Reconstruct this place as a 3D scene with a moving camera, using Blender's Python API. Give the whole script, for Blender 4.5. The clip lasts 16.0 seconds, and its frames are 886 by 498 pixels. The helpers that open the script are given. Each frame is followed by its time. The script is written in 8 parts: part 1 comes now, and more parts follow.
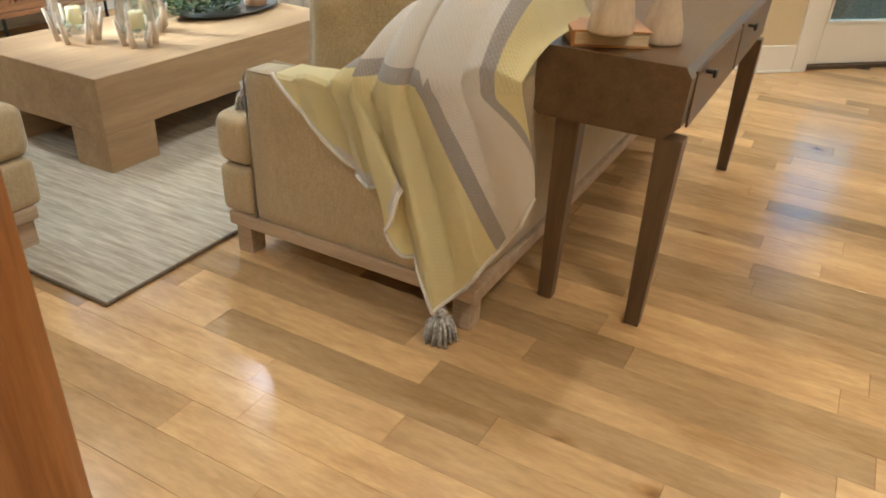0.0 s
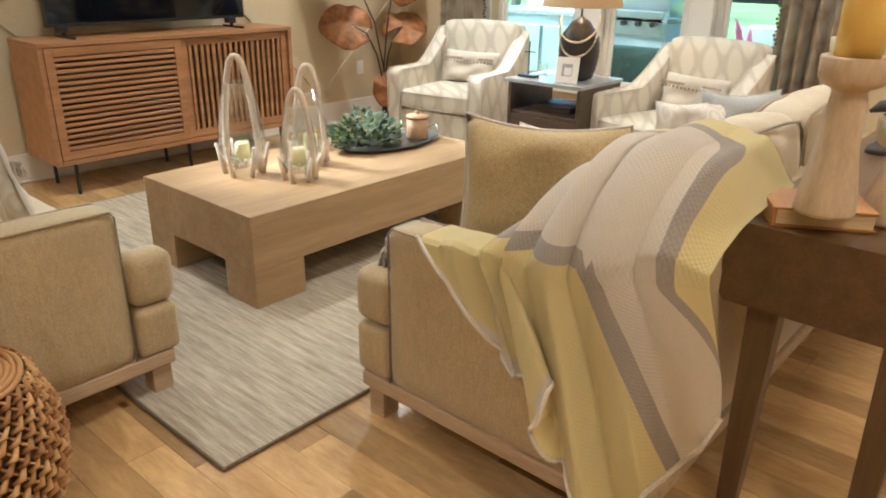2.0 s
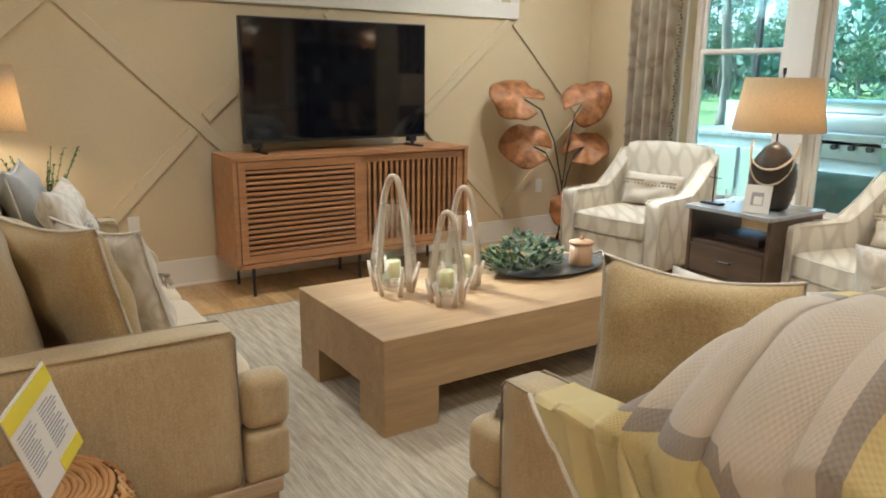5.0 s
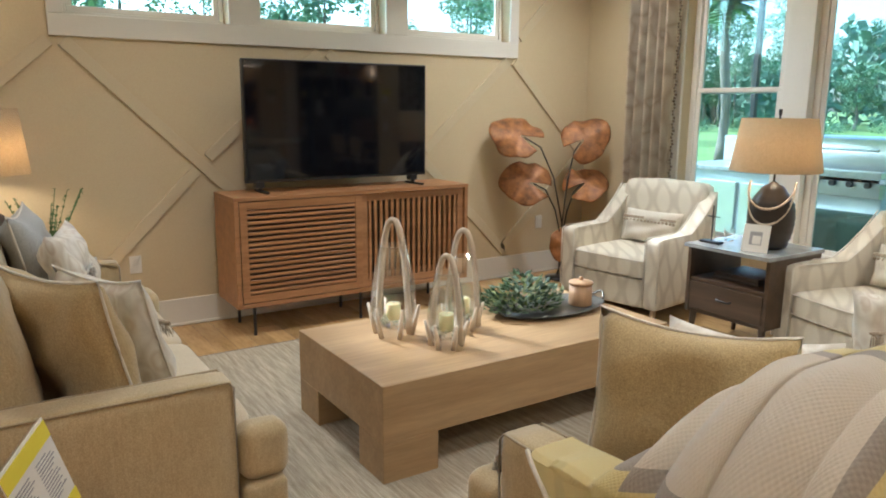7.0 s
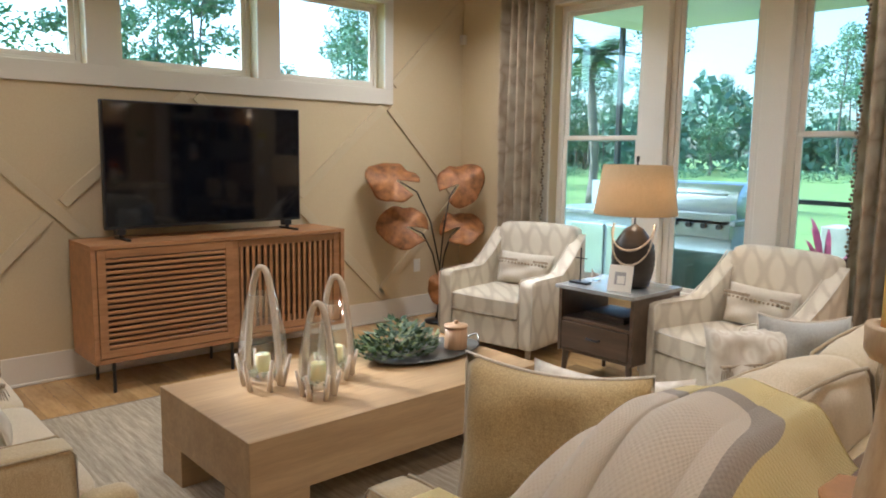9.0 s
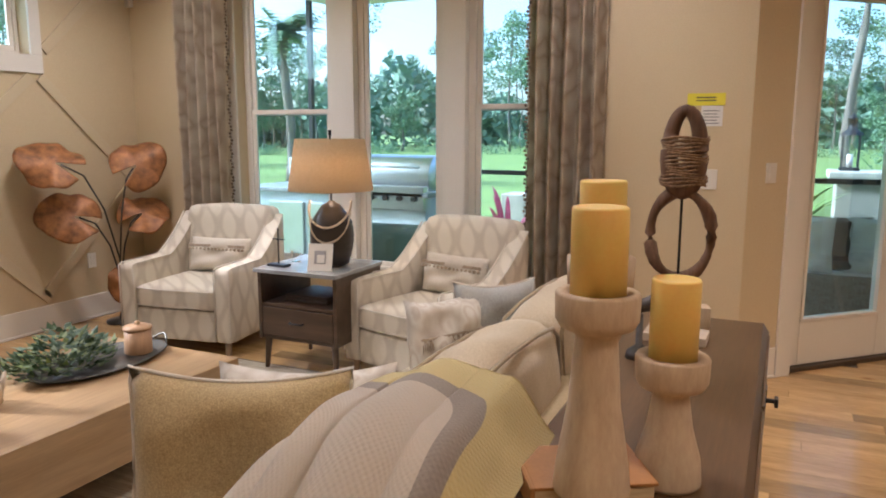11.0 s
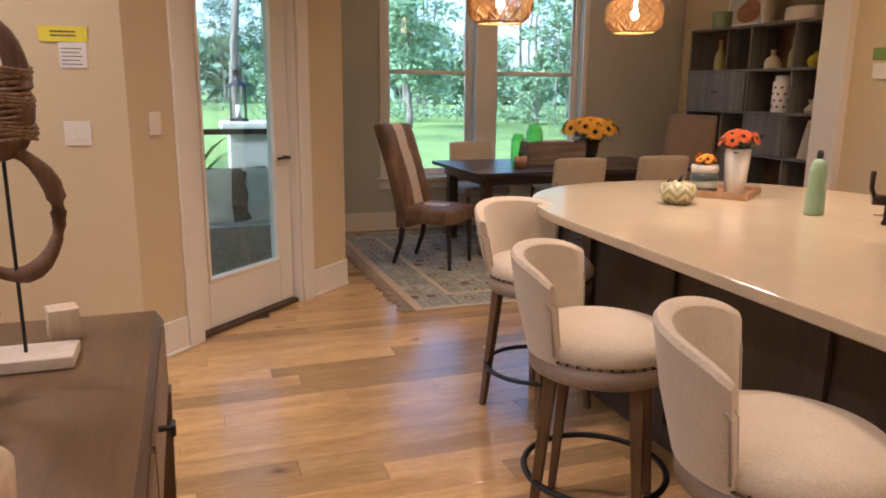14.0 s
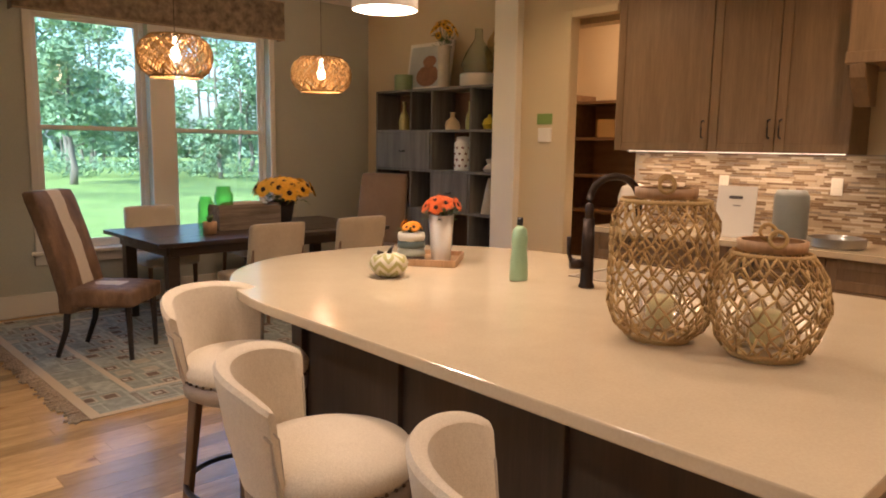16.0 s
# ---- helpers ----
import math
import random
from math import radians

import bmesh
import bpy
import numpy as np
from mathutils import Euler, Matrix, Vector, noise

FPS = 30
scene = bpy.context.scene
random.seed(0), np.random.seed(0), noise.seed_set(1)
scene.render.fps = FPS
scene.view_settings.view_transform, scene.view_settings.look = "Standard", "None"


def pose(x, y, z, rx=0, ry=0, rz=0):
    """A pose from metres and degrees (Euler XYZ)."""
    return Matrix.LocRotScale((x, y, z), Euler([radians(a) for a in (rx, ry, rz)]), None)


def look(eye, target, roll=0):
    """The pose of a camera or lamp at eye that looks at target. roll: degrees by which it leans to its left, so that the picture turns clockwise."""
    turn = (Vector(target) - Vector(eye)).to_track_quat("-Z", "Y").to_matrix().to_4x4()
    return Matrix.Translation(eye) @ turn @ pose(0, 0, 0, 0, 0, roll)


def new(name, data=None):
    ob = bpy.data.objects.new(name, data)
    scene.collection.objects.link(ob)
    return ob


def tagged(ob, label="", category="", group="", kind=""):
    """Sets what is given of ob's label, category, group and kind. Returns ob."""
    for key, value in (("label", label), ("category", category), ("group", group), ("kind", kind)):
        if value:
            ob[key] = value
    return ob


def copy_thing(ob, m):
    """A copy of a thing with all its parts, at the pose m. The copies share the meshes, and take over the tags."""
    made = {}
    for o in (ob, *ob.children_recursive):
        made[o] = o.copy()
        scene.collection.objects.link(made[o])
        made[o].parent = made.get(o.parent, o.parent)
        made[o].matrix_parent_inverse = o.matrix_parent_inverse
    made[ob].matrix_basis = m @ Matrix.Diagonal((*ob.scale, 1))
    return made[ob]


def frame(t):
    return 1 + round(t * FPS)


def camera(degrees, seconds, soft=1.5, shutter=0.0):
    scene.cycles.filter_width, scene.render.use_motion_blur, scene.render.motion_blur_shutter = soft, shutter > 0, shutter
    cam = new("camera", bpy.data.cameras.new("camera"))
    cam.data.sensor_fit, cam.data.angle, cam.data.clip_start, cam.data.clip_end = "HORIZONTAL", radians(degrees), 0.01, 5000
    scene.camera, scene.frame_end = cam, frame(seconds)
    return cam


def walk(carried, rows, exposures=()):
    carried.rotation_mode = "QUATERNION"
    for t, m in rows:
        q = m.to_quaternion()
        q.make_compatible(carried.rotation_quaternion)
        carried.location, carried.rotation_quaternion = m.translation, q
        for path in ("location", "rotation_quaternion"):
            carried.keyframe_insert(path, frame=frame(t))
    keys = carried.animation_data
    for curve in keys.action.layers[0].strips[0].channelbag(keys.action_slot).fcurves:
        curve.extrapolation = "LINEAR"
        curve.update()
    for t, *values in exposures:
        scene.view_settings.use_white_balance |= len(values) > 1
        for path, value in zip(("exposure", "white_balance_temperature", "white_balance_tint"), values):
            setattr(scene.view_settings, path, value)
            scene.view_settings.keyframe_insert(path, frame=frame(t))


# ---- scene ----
cam = camera(62.7, 16.0, 1.9)
EXPO = ((0, 1.72, 5150, 5), (2, 1.72, 5550, 9), (3.5, 1.60, 5500, 8), (8, 1.30, 5350, 9), (10.5, 1.10, 5800, 22), (12, 1.02, 5350, 22), (13.5, 1.26, 5650, 30), (16, 1.26, 6200, 26))
PATH = [
    (0, (0.201, 2.43, 1.355), (-0.61, 3.967, 0.365), 2.8),
    (0.5, (0.165, 2.543, 1.389), (-0.77, 4.053, 0.469), 1.9),
    (1, (0.086, 2.613, 1.419), (-0.93, 4.101, 0.552), 1.3),
    (1.5, (0.036, 2.658, 1.401), (-1.089, 4.114, 0.616), 1.1),
    (2, (0.004, 2.721, 1.419), (-1.22, 4.118, 0.676), 0.9),
    (2.5, (-0.023, 2.81, 1.397), (-1.358, 4.133, 0.712), 0.9),
    (3, (-0.026, 2.884, 1.425), (-1.45, 4.131, 0.779), 1.2),
    (3.5, (-0.043, 2.933, 1.419), (-1.554, 4.104, 0.828), 1.0),
    (4, (-0.058, 2.971, 1.433), (-1.625, 4.086, 0.886), 1.0),
    (6.5, (-0.027, 3.048, 1.47), (-1.689, 4.087, 1.07), 0.4),
    (7, (-0.038, 3.029, 1.515), (-1.685, 4.095, 1.127), 0.4),
    (7.5, (-0.04, 3.03, 1.491), (-1.67, 4.137, 1.153), 0.7),
    (8, (-0.036, 3.057, 1.532), (-1.641, 4.208, 1.216), 0.7),
    (8.2, (-0.025, 3.069, 1.531), (-1.616, 4.243, 1.229), 0.7),
    (10.5, (-0.078, 3.214, 1.5), (-1.102, 4.907, 1.21), 0.6),
    (11, (-0.126, 3.32, 1.497), (-0.957, 5.111, 1.178), 0.1),
    (11.5, (-0.18, 3.411, 1.495), (-0.758, 5.292, 1.135), -0.2),
    (11.7, (-0.186, 3.444, 1.491), (-0.666, 5.349, 1.117), -0.6),
    (12, (-0.195, 3.478, 1.483), (-0.534, 5.41, 1.091), -0.6),
    (12.5, (-0.185, 3.581, 1.466), (-0.232, 5.533, 1.031), -0.6),
    (13, (-0.157, 3.714, 1.463), (0.05, 5.65, 1.006), 0.2),
    (13.5, (-0.098, 3.838, 1.455), (0.359, 5.732, 1.006), 0.3),
    (14, (-0.043, 3.932, 1.446), (0.609, 5.774, 1.018), 0.6),
    (14.5, (-0.02, 4.047, 1.471), (0.846, 5.805, 1.072), 1.4),
    (15, (0.022, 4.113, 1.484), (1.041, 5.794, 1.117), 1.5),
    (15.5, (0.051, 4.203, 1.504), (1.247, 5.773, 1.18), 1.3),
    (15.6, (0.059, 4.225, 1.5), (1.277, 5.779, 1.184), 1.4),
    (16, (0.104, 4.302, 1.514), (1.47, 5.735, 1.233), 0.9),
]
walk(cam, [(t, look(eye, target, roll)) for t, eye, target, roll in PATH], EXPO)

# world, sun and lamps
world = bpy.data.worlds.new("sky")
scene.world = world
world.use_nodes = True
wn = world.node_tree.nodes
sky = wn.new("ShaderNodeTexSky")
sky.sky_type, sky.sun_disc, sky.sun_elevation, sky.sun_rotation = "NISHITA", False, radians(38), radians(250)
sky.air_density, sky.dust_density = 1.0, 3.0
world.node_tree.links.new(sky.outputs[0], wn["Background"].inputs[0])
wn["Background"].inputs[1].default_value = 0.3
sun_data = bpy.data.lights.new("sun", "SUN")
sun_data.energy, sun_data.angle, sun_data.color = 4.0, radians(8), (1.0, 0.95, 0.88)
sun_lamp = new("sun", sun_data)
sun_lamp.matrix_basis = look((0, 0, 10), (Vector((0, 0, 10)) - Vector((math.sin(radians(250)) * 0.78, math.cos(radians(250)) * 0.78, 0.62))))
scene.view_settings.exposure = 1.7
# ceiling unseen, layout assumed; last two added only to brighten corner and throw
DOWNLIGHTS = [(-3.6, 4.2), (-3.6, 6.4), (-0.8, 1.6), (-1.2, 5.0), (-1.0, 7.0), (0.8, 3.4), (2.4, 4.0), (1.0, 6.6), (2.6, 6.4), (4.2, 5.4), (4.2, 7.6), (-4.2, 1.8), (-4.1, 7.0), (1.0, 1.5)]
CEIL = 3.05
for k, (lx, ly) in enumerate(DOWNLIGHTS):
    ld = bpy.data.lights.new("downlight_lamp", "AREA")
    ld.shape, ld.size, ld.energy, ld.color, ld.spread = "DISK", 0.13, (6.0 if lx > 0.5 else 6.6), ((1.0, 0.68, 0.36) if lx > 3.5 else (1.0, 0.79, 0.54) if lx > 0.5 else (1.0, 0.91, 0.77)), radians(140)
    new("downlight_lamp", ld).matrix_basis = pose(lx, ly, CEIL - 0.03)


# materials
def nodes_of(name):
    m = bpy.data.materials.new(name)
    m.use_nodes = True
    nt = m.node_tree
    return m, nt, nt.nodes["Principled BSDF"]


def link(nt, a, b):
    nt.links.new(a, b)


def coords(nt, scale=(1, 1, 1), rot=(0, 0, 0), island=False):
    tc = nt.nodes.new("ShaderNodeTexCoord")
    mp = nt.nodes.new("ShaderNodeMapping")
    mp.inputs["Scale"].default_value = scale
    mp.inputs["Rotation"].default_value = [radians(a) for a in rot]
    link(nt, tc.outputs["Object"], mp.inputs["Vector"])
    if island:
        oi = nt.nodes.new("ShaderNodeObjectInfo")
        mul = nt.nodes.new("ShaderNodeVectorMath")
        mul.operation = "MULTIPLY"
        mul.inputs[1].default_value = (37.0, 53.0, 29.0)
        link(nt, oi.outputs["Random"], mul.inputs[0])
        link(nt, mul.outputs[0], mp.inputs["Location"])
    return mp


def noise_node(nt, vec, scale, detail=5, rough=0.6):
    n = nt.nodes.new("ShaderNodeTexNoise")
    n.inputs["Scale"].default_value, n.inputs["Detail"].default_value, n.inputs["Roughness"].default_value = scale, detail, rough
    link(nt, vec.outputs[0], n.inputs["Vector"])
    return n


def ramp(nt, fac, stops):
    r = nt.nodes.new("ShaderNodeValToRGB")
    e = r.color_ramp.elements
    while len(e) < len(stops):
        e.new(0.5)
    for el, (p, c) in zip(e, stops):
        el.position, el.color = p, (*c, 1)
    link(nt, fac, r.inputs["Fac"])
    return r


def mth(nt, op, a, b_=None):
    n = nt.nodes.new("ShaderNodeMath")
    n.operation = op
    for s, v in zip(n.inputs, (a, b_)):
        if v is None:
            continue
        if hasattr(v, "is_linked"):
            link(nt, v, s)
        else:
            s.default_value = v
    return n.outputs[0]


def mixc(nt, fac, a, b, mode="MIX"):
    m = nt.nodes.new("ShaderNodeMix")
    m.data_type, m.blend_type = "RGBA", mode
    for sock, v in ((m.inputs[0], fac), (m.inputs[6], a), (m.inputs[7], b)):
        if hasattr(v, "is_linked"):
            link(nt, v, sock)
        elif isinstance(v, tuple):
            sock.default_value = (*v, 1)
        else:
            sock.default_value = v
    return m.outputs[2]


def bump(nt, bsdf, height, strength, dist=0.002):
    b = nt.nodes.new("ShaderNodeBump")
    b.inputs["Strength"].default_value, b.inputs["Distance"].default_value = strength, dist
    link(nt, height, b.inputs["Height"])
    link(nt, b.outputs[0], bsdf.inputs["Normal"])


def paint(name, c, rough=0.5, var=0.06, scale=3.0, bumps=0.15, metal=0.0, bscale=120.0):
    """Two scales of variation round one colour."""
    m, nt, b = nodes_of(name)
    v = coords(nt)
    big, small = noise_node(nt, v, scale), noise_node(nt, v, bscale, 3)
    lo, hi = tuple(x * (1 - var) for x in c), tuple(min(1, x * (1 + var)) for x in c)
    r = ramp(nt, big.outputs[0], [(0.3, lo), (0.7, hi)])
    out = mixc(nt, 0.12, r.outputs[0], small.outputs[0], "OVERLAY")
    link(nt, out, b.inputs["Base Color"])
    b.inputs["Roughness"].default_value, b.inputs["Metallic"].default_value = rough, metal
    bump(nt, b, small.outputs[0], bumps, 0.001)
    return m


def wood(name, dark, light, along="x", rough=0.45, grain=1.0, island=False, bumps=0.2, lengthwise=0.07, random_tone=0.0, knots=0.0):
    """Grain stretched along one axis, with rays of darker figure."""
    m, nt, b = nodes_of(name)
    sc = [1.0, 1.0, 1.0]
    sc["xyz".index(along)] = lengthwise
    v = coords(nt, tuple(sc), island=island)
    a, f = noise_node(nt, v, 14 * grain, 6, 0.65), noise_node(nt, v, 90 * grain, 4, 0.7)
    r = ramp(nt, a.outputs[0], [(0.28, dark), (0.5, tuple((p + q) / 2 for p, q in zip(dark, light))), (0.72, light)])
    out = mixc(nt, 0.35, r.outputs[0], f.outputs[0], "OVERLAY")
    if random_tone:
        oi = nt.nodes.new("ShaderNodeObjectInfo")
        geo = nt.nodes.new("ShaderNodeNewGeometry")
        add = nt.nodes.new("ShaderNodeMath")
        add.operation = "ADD"
        link(nt, oi.outputs["Random"], add.inputs[0])
        link(nt, geo.outputs["Random Per Island"], add.inputs[1])
        fr = nt.nodes.new("ShaderNodeMath")
        fr.operation = "FRACT"
        link(nt, add.outputs[0], fr.inputs[0])
        tone = ramp(nt, fr.outputs[0], [(0.0, (1 - random_tone,) * 3), (0.5, (1.0, 0.97, 0.93)), (1.0, (1 + random_tone * 0.5, 1.0 + random_tone * 0.45, 1.0 + random_tone * 0.3))])
        out = mixc(nt, 1.0, out, tone.outputs[0], "MULTIPLY")
    if knots:
        vo = nt.nodes.new("ShaderNodeTexVoronoi")
        vo.inputs["Scale"].default_value = knots
        link(nt, coords(nt, (0.8, 1.3, 1.0), island=island).outputs[0], vo.inputs["Vector"])
        wob = mth(nt, "ADD", vo.outputs["Distance"], mth(nt, "MULTIPLY", mth(nt, "SUBTRACT", f.outputs[0], 0.5), 0.05))
        spot = ramp(nt, wob, [(0.0, (0.22, 0.16, 0.11)), (0.035, (0.45, 0.36, 0.27)), (0.075, (0.86, 0.80, 0.72)), (0.13, (1.0, 1.0, 1.0))])
        out = mixc(nt, 1.0, out, spot.outputs[0], "MULTIPLY")
    link(nt, out, b.inputs["Base Color"])
    rr = nt.nodes.new("ShaderNodeMapRange")
    rr.inputs[3].default_value, rr.inputs[4].default_value = rough - 0.07, rough + 0.1
    link(nt, a.outputs[0], rr.inputs[0])
    link(nt, rr.outputs[0], b.inputs["Roughness"])
    bump(nt, b, f.outputs[0], bumps, 0.0008)
    return m


def cloth(name, c1, c2, weave=260.0, rough=0.9, bumps=0.5, mottled=6.0):
    m, nt, b = nodes_of(name)
    v = coords(nt)
    big, fine = noise_node(nt, v, mottled), noise_node(nt, v, weave, 2)
    streak = noise_node(nt, coords(nt, (1, 1, 0.12)), weave * 0.7, 2)
    r = ramp(nt, fine.outputs[0], [(0.3, c1), (0.7, c2)])
    o = mixc(nt, 0.3, r.outputs[0], streak.outputs[0], "SOFT_LIGHT")
    o = mixc(nt, 0.15, o, big.outputs[0], "OVERLAY")
    link(nt, o, b.inputs["Base Color"])
    b.inputs["Roughness"].default_value = rough
    b.inputs["Sheen Weight"].default_value = 0.25
    bump(nt, b, fine.outputs[0], bumps, 0.0012)
    return m


def glass(name, tint=(1, 1, 1), rough=0.0):
    m, nt, b = nodes_of(name)
    b.inputs["Base Color"].default_value = (*tint, 1)
    b.inputs["Transmission Weight"].default_value, b.inputs["Roughness"].default_value, b.inputs["IOR"].default_value = 1.0, rough, 1.45
    return m


def pane_glass(name, tint=(1, 1, 1)):
    """Thin window glass: clear with a Fresnel gloss."""
    m, nt, b = nodes_of(name)
    nt.nodes.remove(b)
    tr, gl, mx, lw, fr = (nt.nodes.new("ShaderNode" + k) for k in ("BsdfTransparent", "BsdfGlossy", "MixShader", "LayerWeight", "MapRange"))
    lw.inputs["Blend"].default_value = 0.25
    fr.inputs[3].default_value, fr.inputs[4].default_value = 0.025, 0.55
    link(nt, lw.outputs["Facing"], fr.inputs[0])
    tr.inputs[0].default_value = (*tint, 1)
    gl.inputs["Roughness"].default_value = 0.0
    link(nt, fr.outputs[0], mx.inputs[0])
    link(nt, tr.outputs[0], mx.inputs[1])
    link(nt, gl.outputs[0], mx.inputs[2])
    link(nt, mx.outputs[0], nt.nodes["Material Output"].inputs[0])
    return m


def glow(name, c, power):
    m, nt, b = nodes_of(name)
    b.inputs["Base Color"].default_value = (*c, 1)
    b.inputs["Emission Color"].default_value = (*c, 1)
    b.inputs["Emission Strength"].default_value = power
    return m


WALL = paint("wall_paint", (0.63, 0.515, 0.325), 0.6, 0.02, 1.5, 0.1)
WALL_GREY = paint("wall_paint_grey", (0.47, 0.48, 0.41), 0.6, 0.02, 1.5, 0.1)
WHITE = paint("trim_paint", (0.78, 0.74, 0.66), 0.4, 0.02, 2.0, 0.05)
CEILING = paint("ceiling_paint", (0.75, 0.72, 0.66), 0.8, 0.02)
OAK = wood("floor_oak", (0.40, 0.245, 0.105), (0.60, 0.40, 0.19), "x", 0.19, 0.62, True, 0.12, 0.22, 0.40, 2.3)
SOFA = cloth("sofa_linen", (0.38, 0.29, 0.155), (0.53, 0.42, 0.245))
SOFA_LIGHT = cloth("sofa_cushion_linen", (0.48, 0.39, 0.255), (0.62, 0.525, 0.375))
PIPING = cloth("piping", (0.29, 0.225, 0.13), (0.43, 0.34, 0.21))
TABLE = wood("table_oak", (0.30, 0.185, 0.085), (0.44, 0.30, 0.155), "y", 0.4, 0.7)
CONSOLE = wood("console_walnut", (0.085, 0.047, 0.020), (0.165, 0.096, 0.045), "y", 0.33)
CONSOLE_LEG = wood("console_leg_walnut", (0.080, 0.046, 0.021), (0.160, 0.098, 0.050), "z", 0.38)
MEDIA = wood("media_acacia", (0.26, 0.115, 0.042), (0.47, 0.235, 0.10), "y", 0.4)
LEGWOOD = wood("limed_oak", (0.36, 0.25, 0.15), (0.55, 0.42, 0.28), "x", 0.6)
BLACK = paint("black_metal", (0.015, 0.015, 0.016), 0.4, 0.2, 6, 0.05)
SCREEN = paint("screen_glass", (0.004, 0.005, 0.008), 0.05, 0.1, 2, 0.0)
STONE = paint("quartz_counter", (0.59, 0.485, 0.335), 0.12, 0.04, 5, 0.02)
CABINET = wood("cabinet_grey_brown", (0.17, 0.108, 0.055), (0.25, 0.165, 0.09), "z", 0.45)
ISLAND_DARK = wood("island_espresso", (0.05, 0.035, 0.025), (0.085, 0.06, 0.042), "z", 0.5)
STEEL = paint("brushed_steel", (0.55, 0.56, 0.57), 0.3, 0.06, 3, 0.1, 1.0)
PANE = pane_glass("window_glass", (0.80, 0.96, 1.0))


# building helpers
def bevel_all(bm, w, seg=2):
    if w:
        bmesh.ops.bevel(bm, geom=bm.edges[:], offset=w, segments=seg, profile=0.6, affect="EDGES")


def box(bm, x0, x1, y0, y1, z0, z1, w=0.0, seg=2):
    t = bmesh.new()
    bmesh.ops.create_cube(t, size=1)
    bmesh.ops.scale(t, vec=(x1 - x0, y1 - y0, z1 - z0), verts=t.verts)
    bmesh.ops.translate(t, vec=((x0 + x1) / 2, (y0 + y1) / 2, (z0 + z1) / 2), verts=t.verts)
    bevel_all(t, w, seg)
    merge(bm, t)
    return bm


def merge(bm, t, m=None):
    if m is not None:
        t.transform(m)
    me = bpy.data.meshes.new("scratch")
    t.to_mesh(me)
    t.free()
    bm.from_mesh(me)
    bpy.data.meshes.remove(me)


def rod(bm, a, b, r0, r1=None, n=12):
    """A round bar from a to b."""
    a, b = Vector(a), Vector(b)
    t = bmesh.new()
    bmesh.ops.create_cone(t, cap_ends=True, segments=n, radius1=r0, radius2=r0 if r1 is None else r1, depth=(b - a).length)
    merge(bm, t, Matrix.Translation((a + b) / 2) @ (b - a).to_track_quat("Z", "Y").to_matrix().to_4x4())


def lathe(bm, prof, n=28, m=None):
    """A turned body; prof lists radius and height from the foot up."""
    t = bmesh.new()
    rings = []
    for r, z in prof:
        if r < 1e-5:
            rings.append([t.verts.new((0, 0, z))])
        else:
            rings.append([t.verts.new((r * math.cos(2 * math.pi * k / n), r * math.sin(2 * math.pi * k / n), z)) for k in range(n)])
    for p, q in zip(rings, rings[1:]):
        for k in range(n):
            l = (k + 1) % n
            if len(p) == 1 and len(q) == 1:
                continue
            if len(p) == 1:
                t.faces.new((p[0], q[l], q[k]))
            elif len(q) == 1:
                t.faces.new((p[k], p[l], q[0]))
            else:
                t.faces.new((p[k], p[l], q[l], q[k]))
    for f in t.faces:
        f.smooth = True
    merge(bm, t, m)


def tube(bm, pts, r, n=8, closed=False):
    """A round tube along points."""
    pts = [Vector(p) for p in pts]
    t = bmesh.new()
    rings = []
    up = Vector((0, 0, 1))
    for k, p in enumerate(pts):
        nxt, prv = (pts[(k + 1) % len(pts)], pts[k - 1]) if closed else (pts[min(k + 1, len(pts) - 1)], pts[max(k - 1, 0)])
        d = (nxt - prv).normalized()
        side = d.cross(up)
        if side.length < 1e-3:
            side = d.cross(Vector((1, 0, 0)))
        side.normalize()
        top = side.cross(d)
        rr = r[k] if isinstance(r, (list, tuple)) else r
        rings.append([t.verts.new(p + rr * (math.cos(2 * math.pi * j / n) * side + math.sin(2 * math.pi * j / n) * top)) for j in range(n)])
    pairs = list(zip(rings, rings[1:])) + ([(rings[-1], rings[0])] if closed else [])
    for p, q in pairs:
        for j in range(n):
            t.faces.new((p[j], p[(j + 1) % n], q[(j + 1) % n], q[j]))
    if not closed:
        t.faces.new(rings[0][::-1])
        t.faces.new(rings[-1])
    for f in t.faces:
        f.smooth = True
    merge(bm, t)


def prism(bm, pts, z0, z1, w=0.0, m=None):
    """A plan outline raised from z0 to z1."""
    t = bmesh.new()
    lo, hi = [t.verts.new((x, y, z0)) for x, y in pts], [t.verts.new((x, y, z1)) for x, y in pts]
    t.faces.new(lo[::-1])
    t.faces.new(hi)
    n = len(pts)
    for k in range(n):
        t.faces.new((lo[k], lo[(k + 1) % n], hi[(k + 1) % n], hi[k]))
    bmesh.ops.recalc_face_normals(t, faces=t.faces)
    bevel_all(t, w)
    merge(bm, t, m)


def mesh_of(name, bm, material):
    me = bpy.data.meshes.new(name)
    bm.to_mesh(me)
    bm.free()
    me.materials.append(material)
    return me


def part(name, bm, material, parent, label="", smooth=False):
    ob = new(name, mesh_of(name, bm, material))
    ob.parent = parent
    if label:
        ob["label"] = label
    if smooth:
        smoothed(ob.data)
    return ob


def smoothed(me, angle=40):
    me.shade_smooth()
    bm = bmesh.new()
    bm.from_mesh(me)
    for e in bm.edges:
        if len(e.link_faces) == 2 and e.calc_face_angle(0) > radians(angle):
            e.smooth = False
    bm.to_mesh(me)
    bm.free()


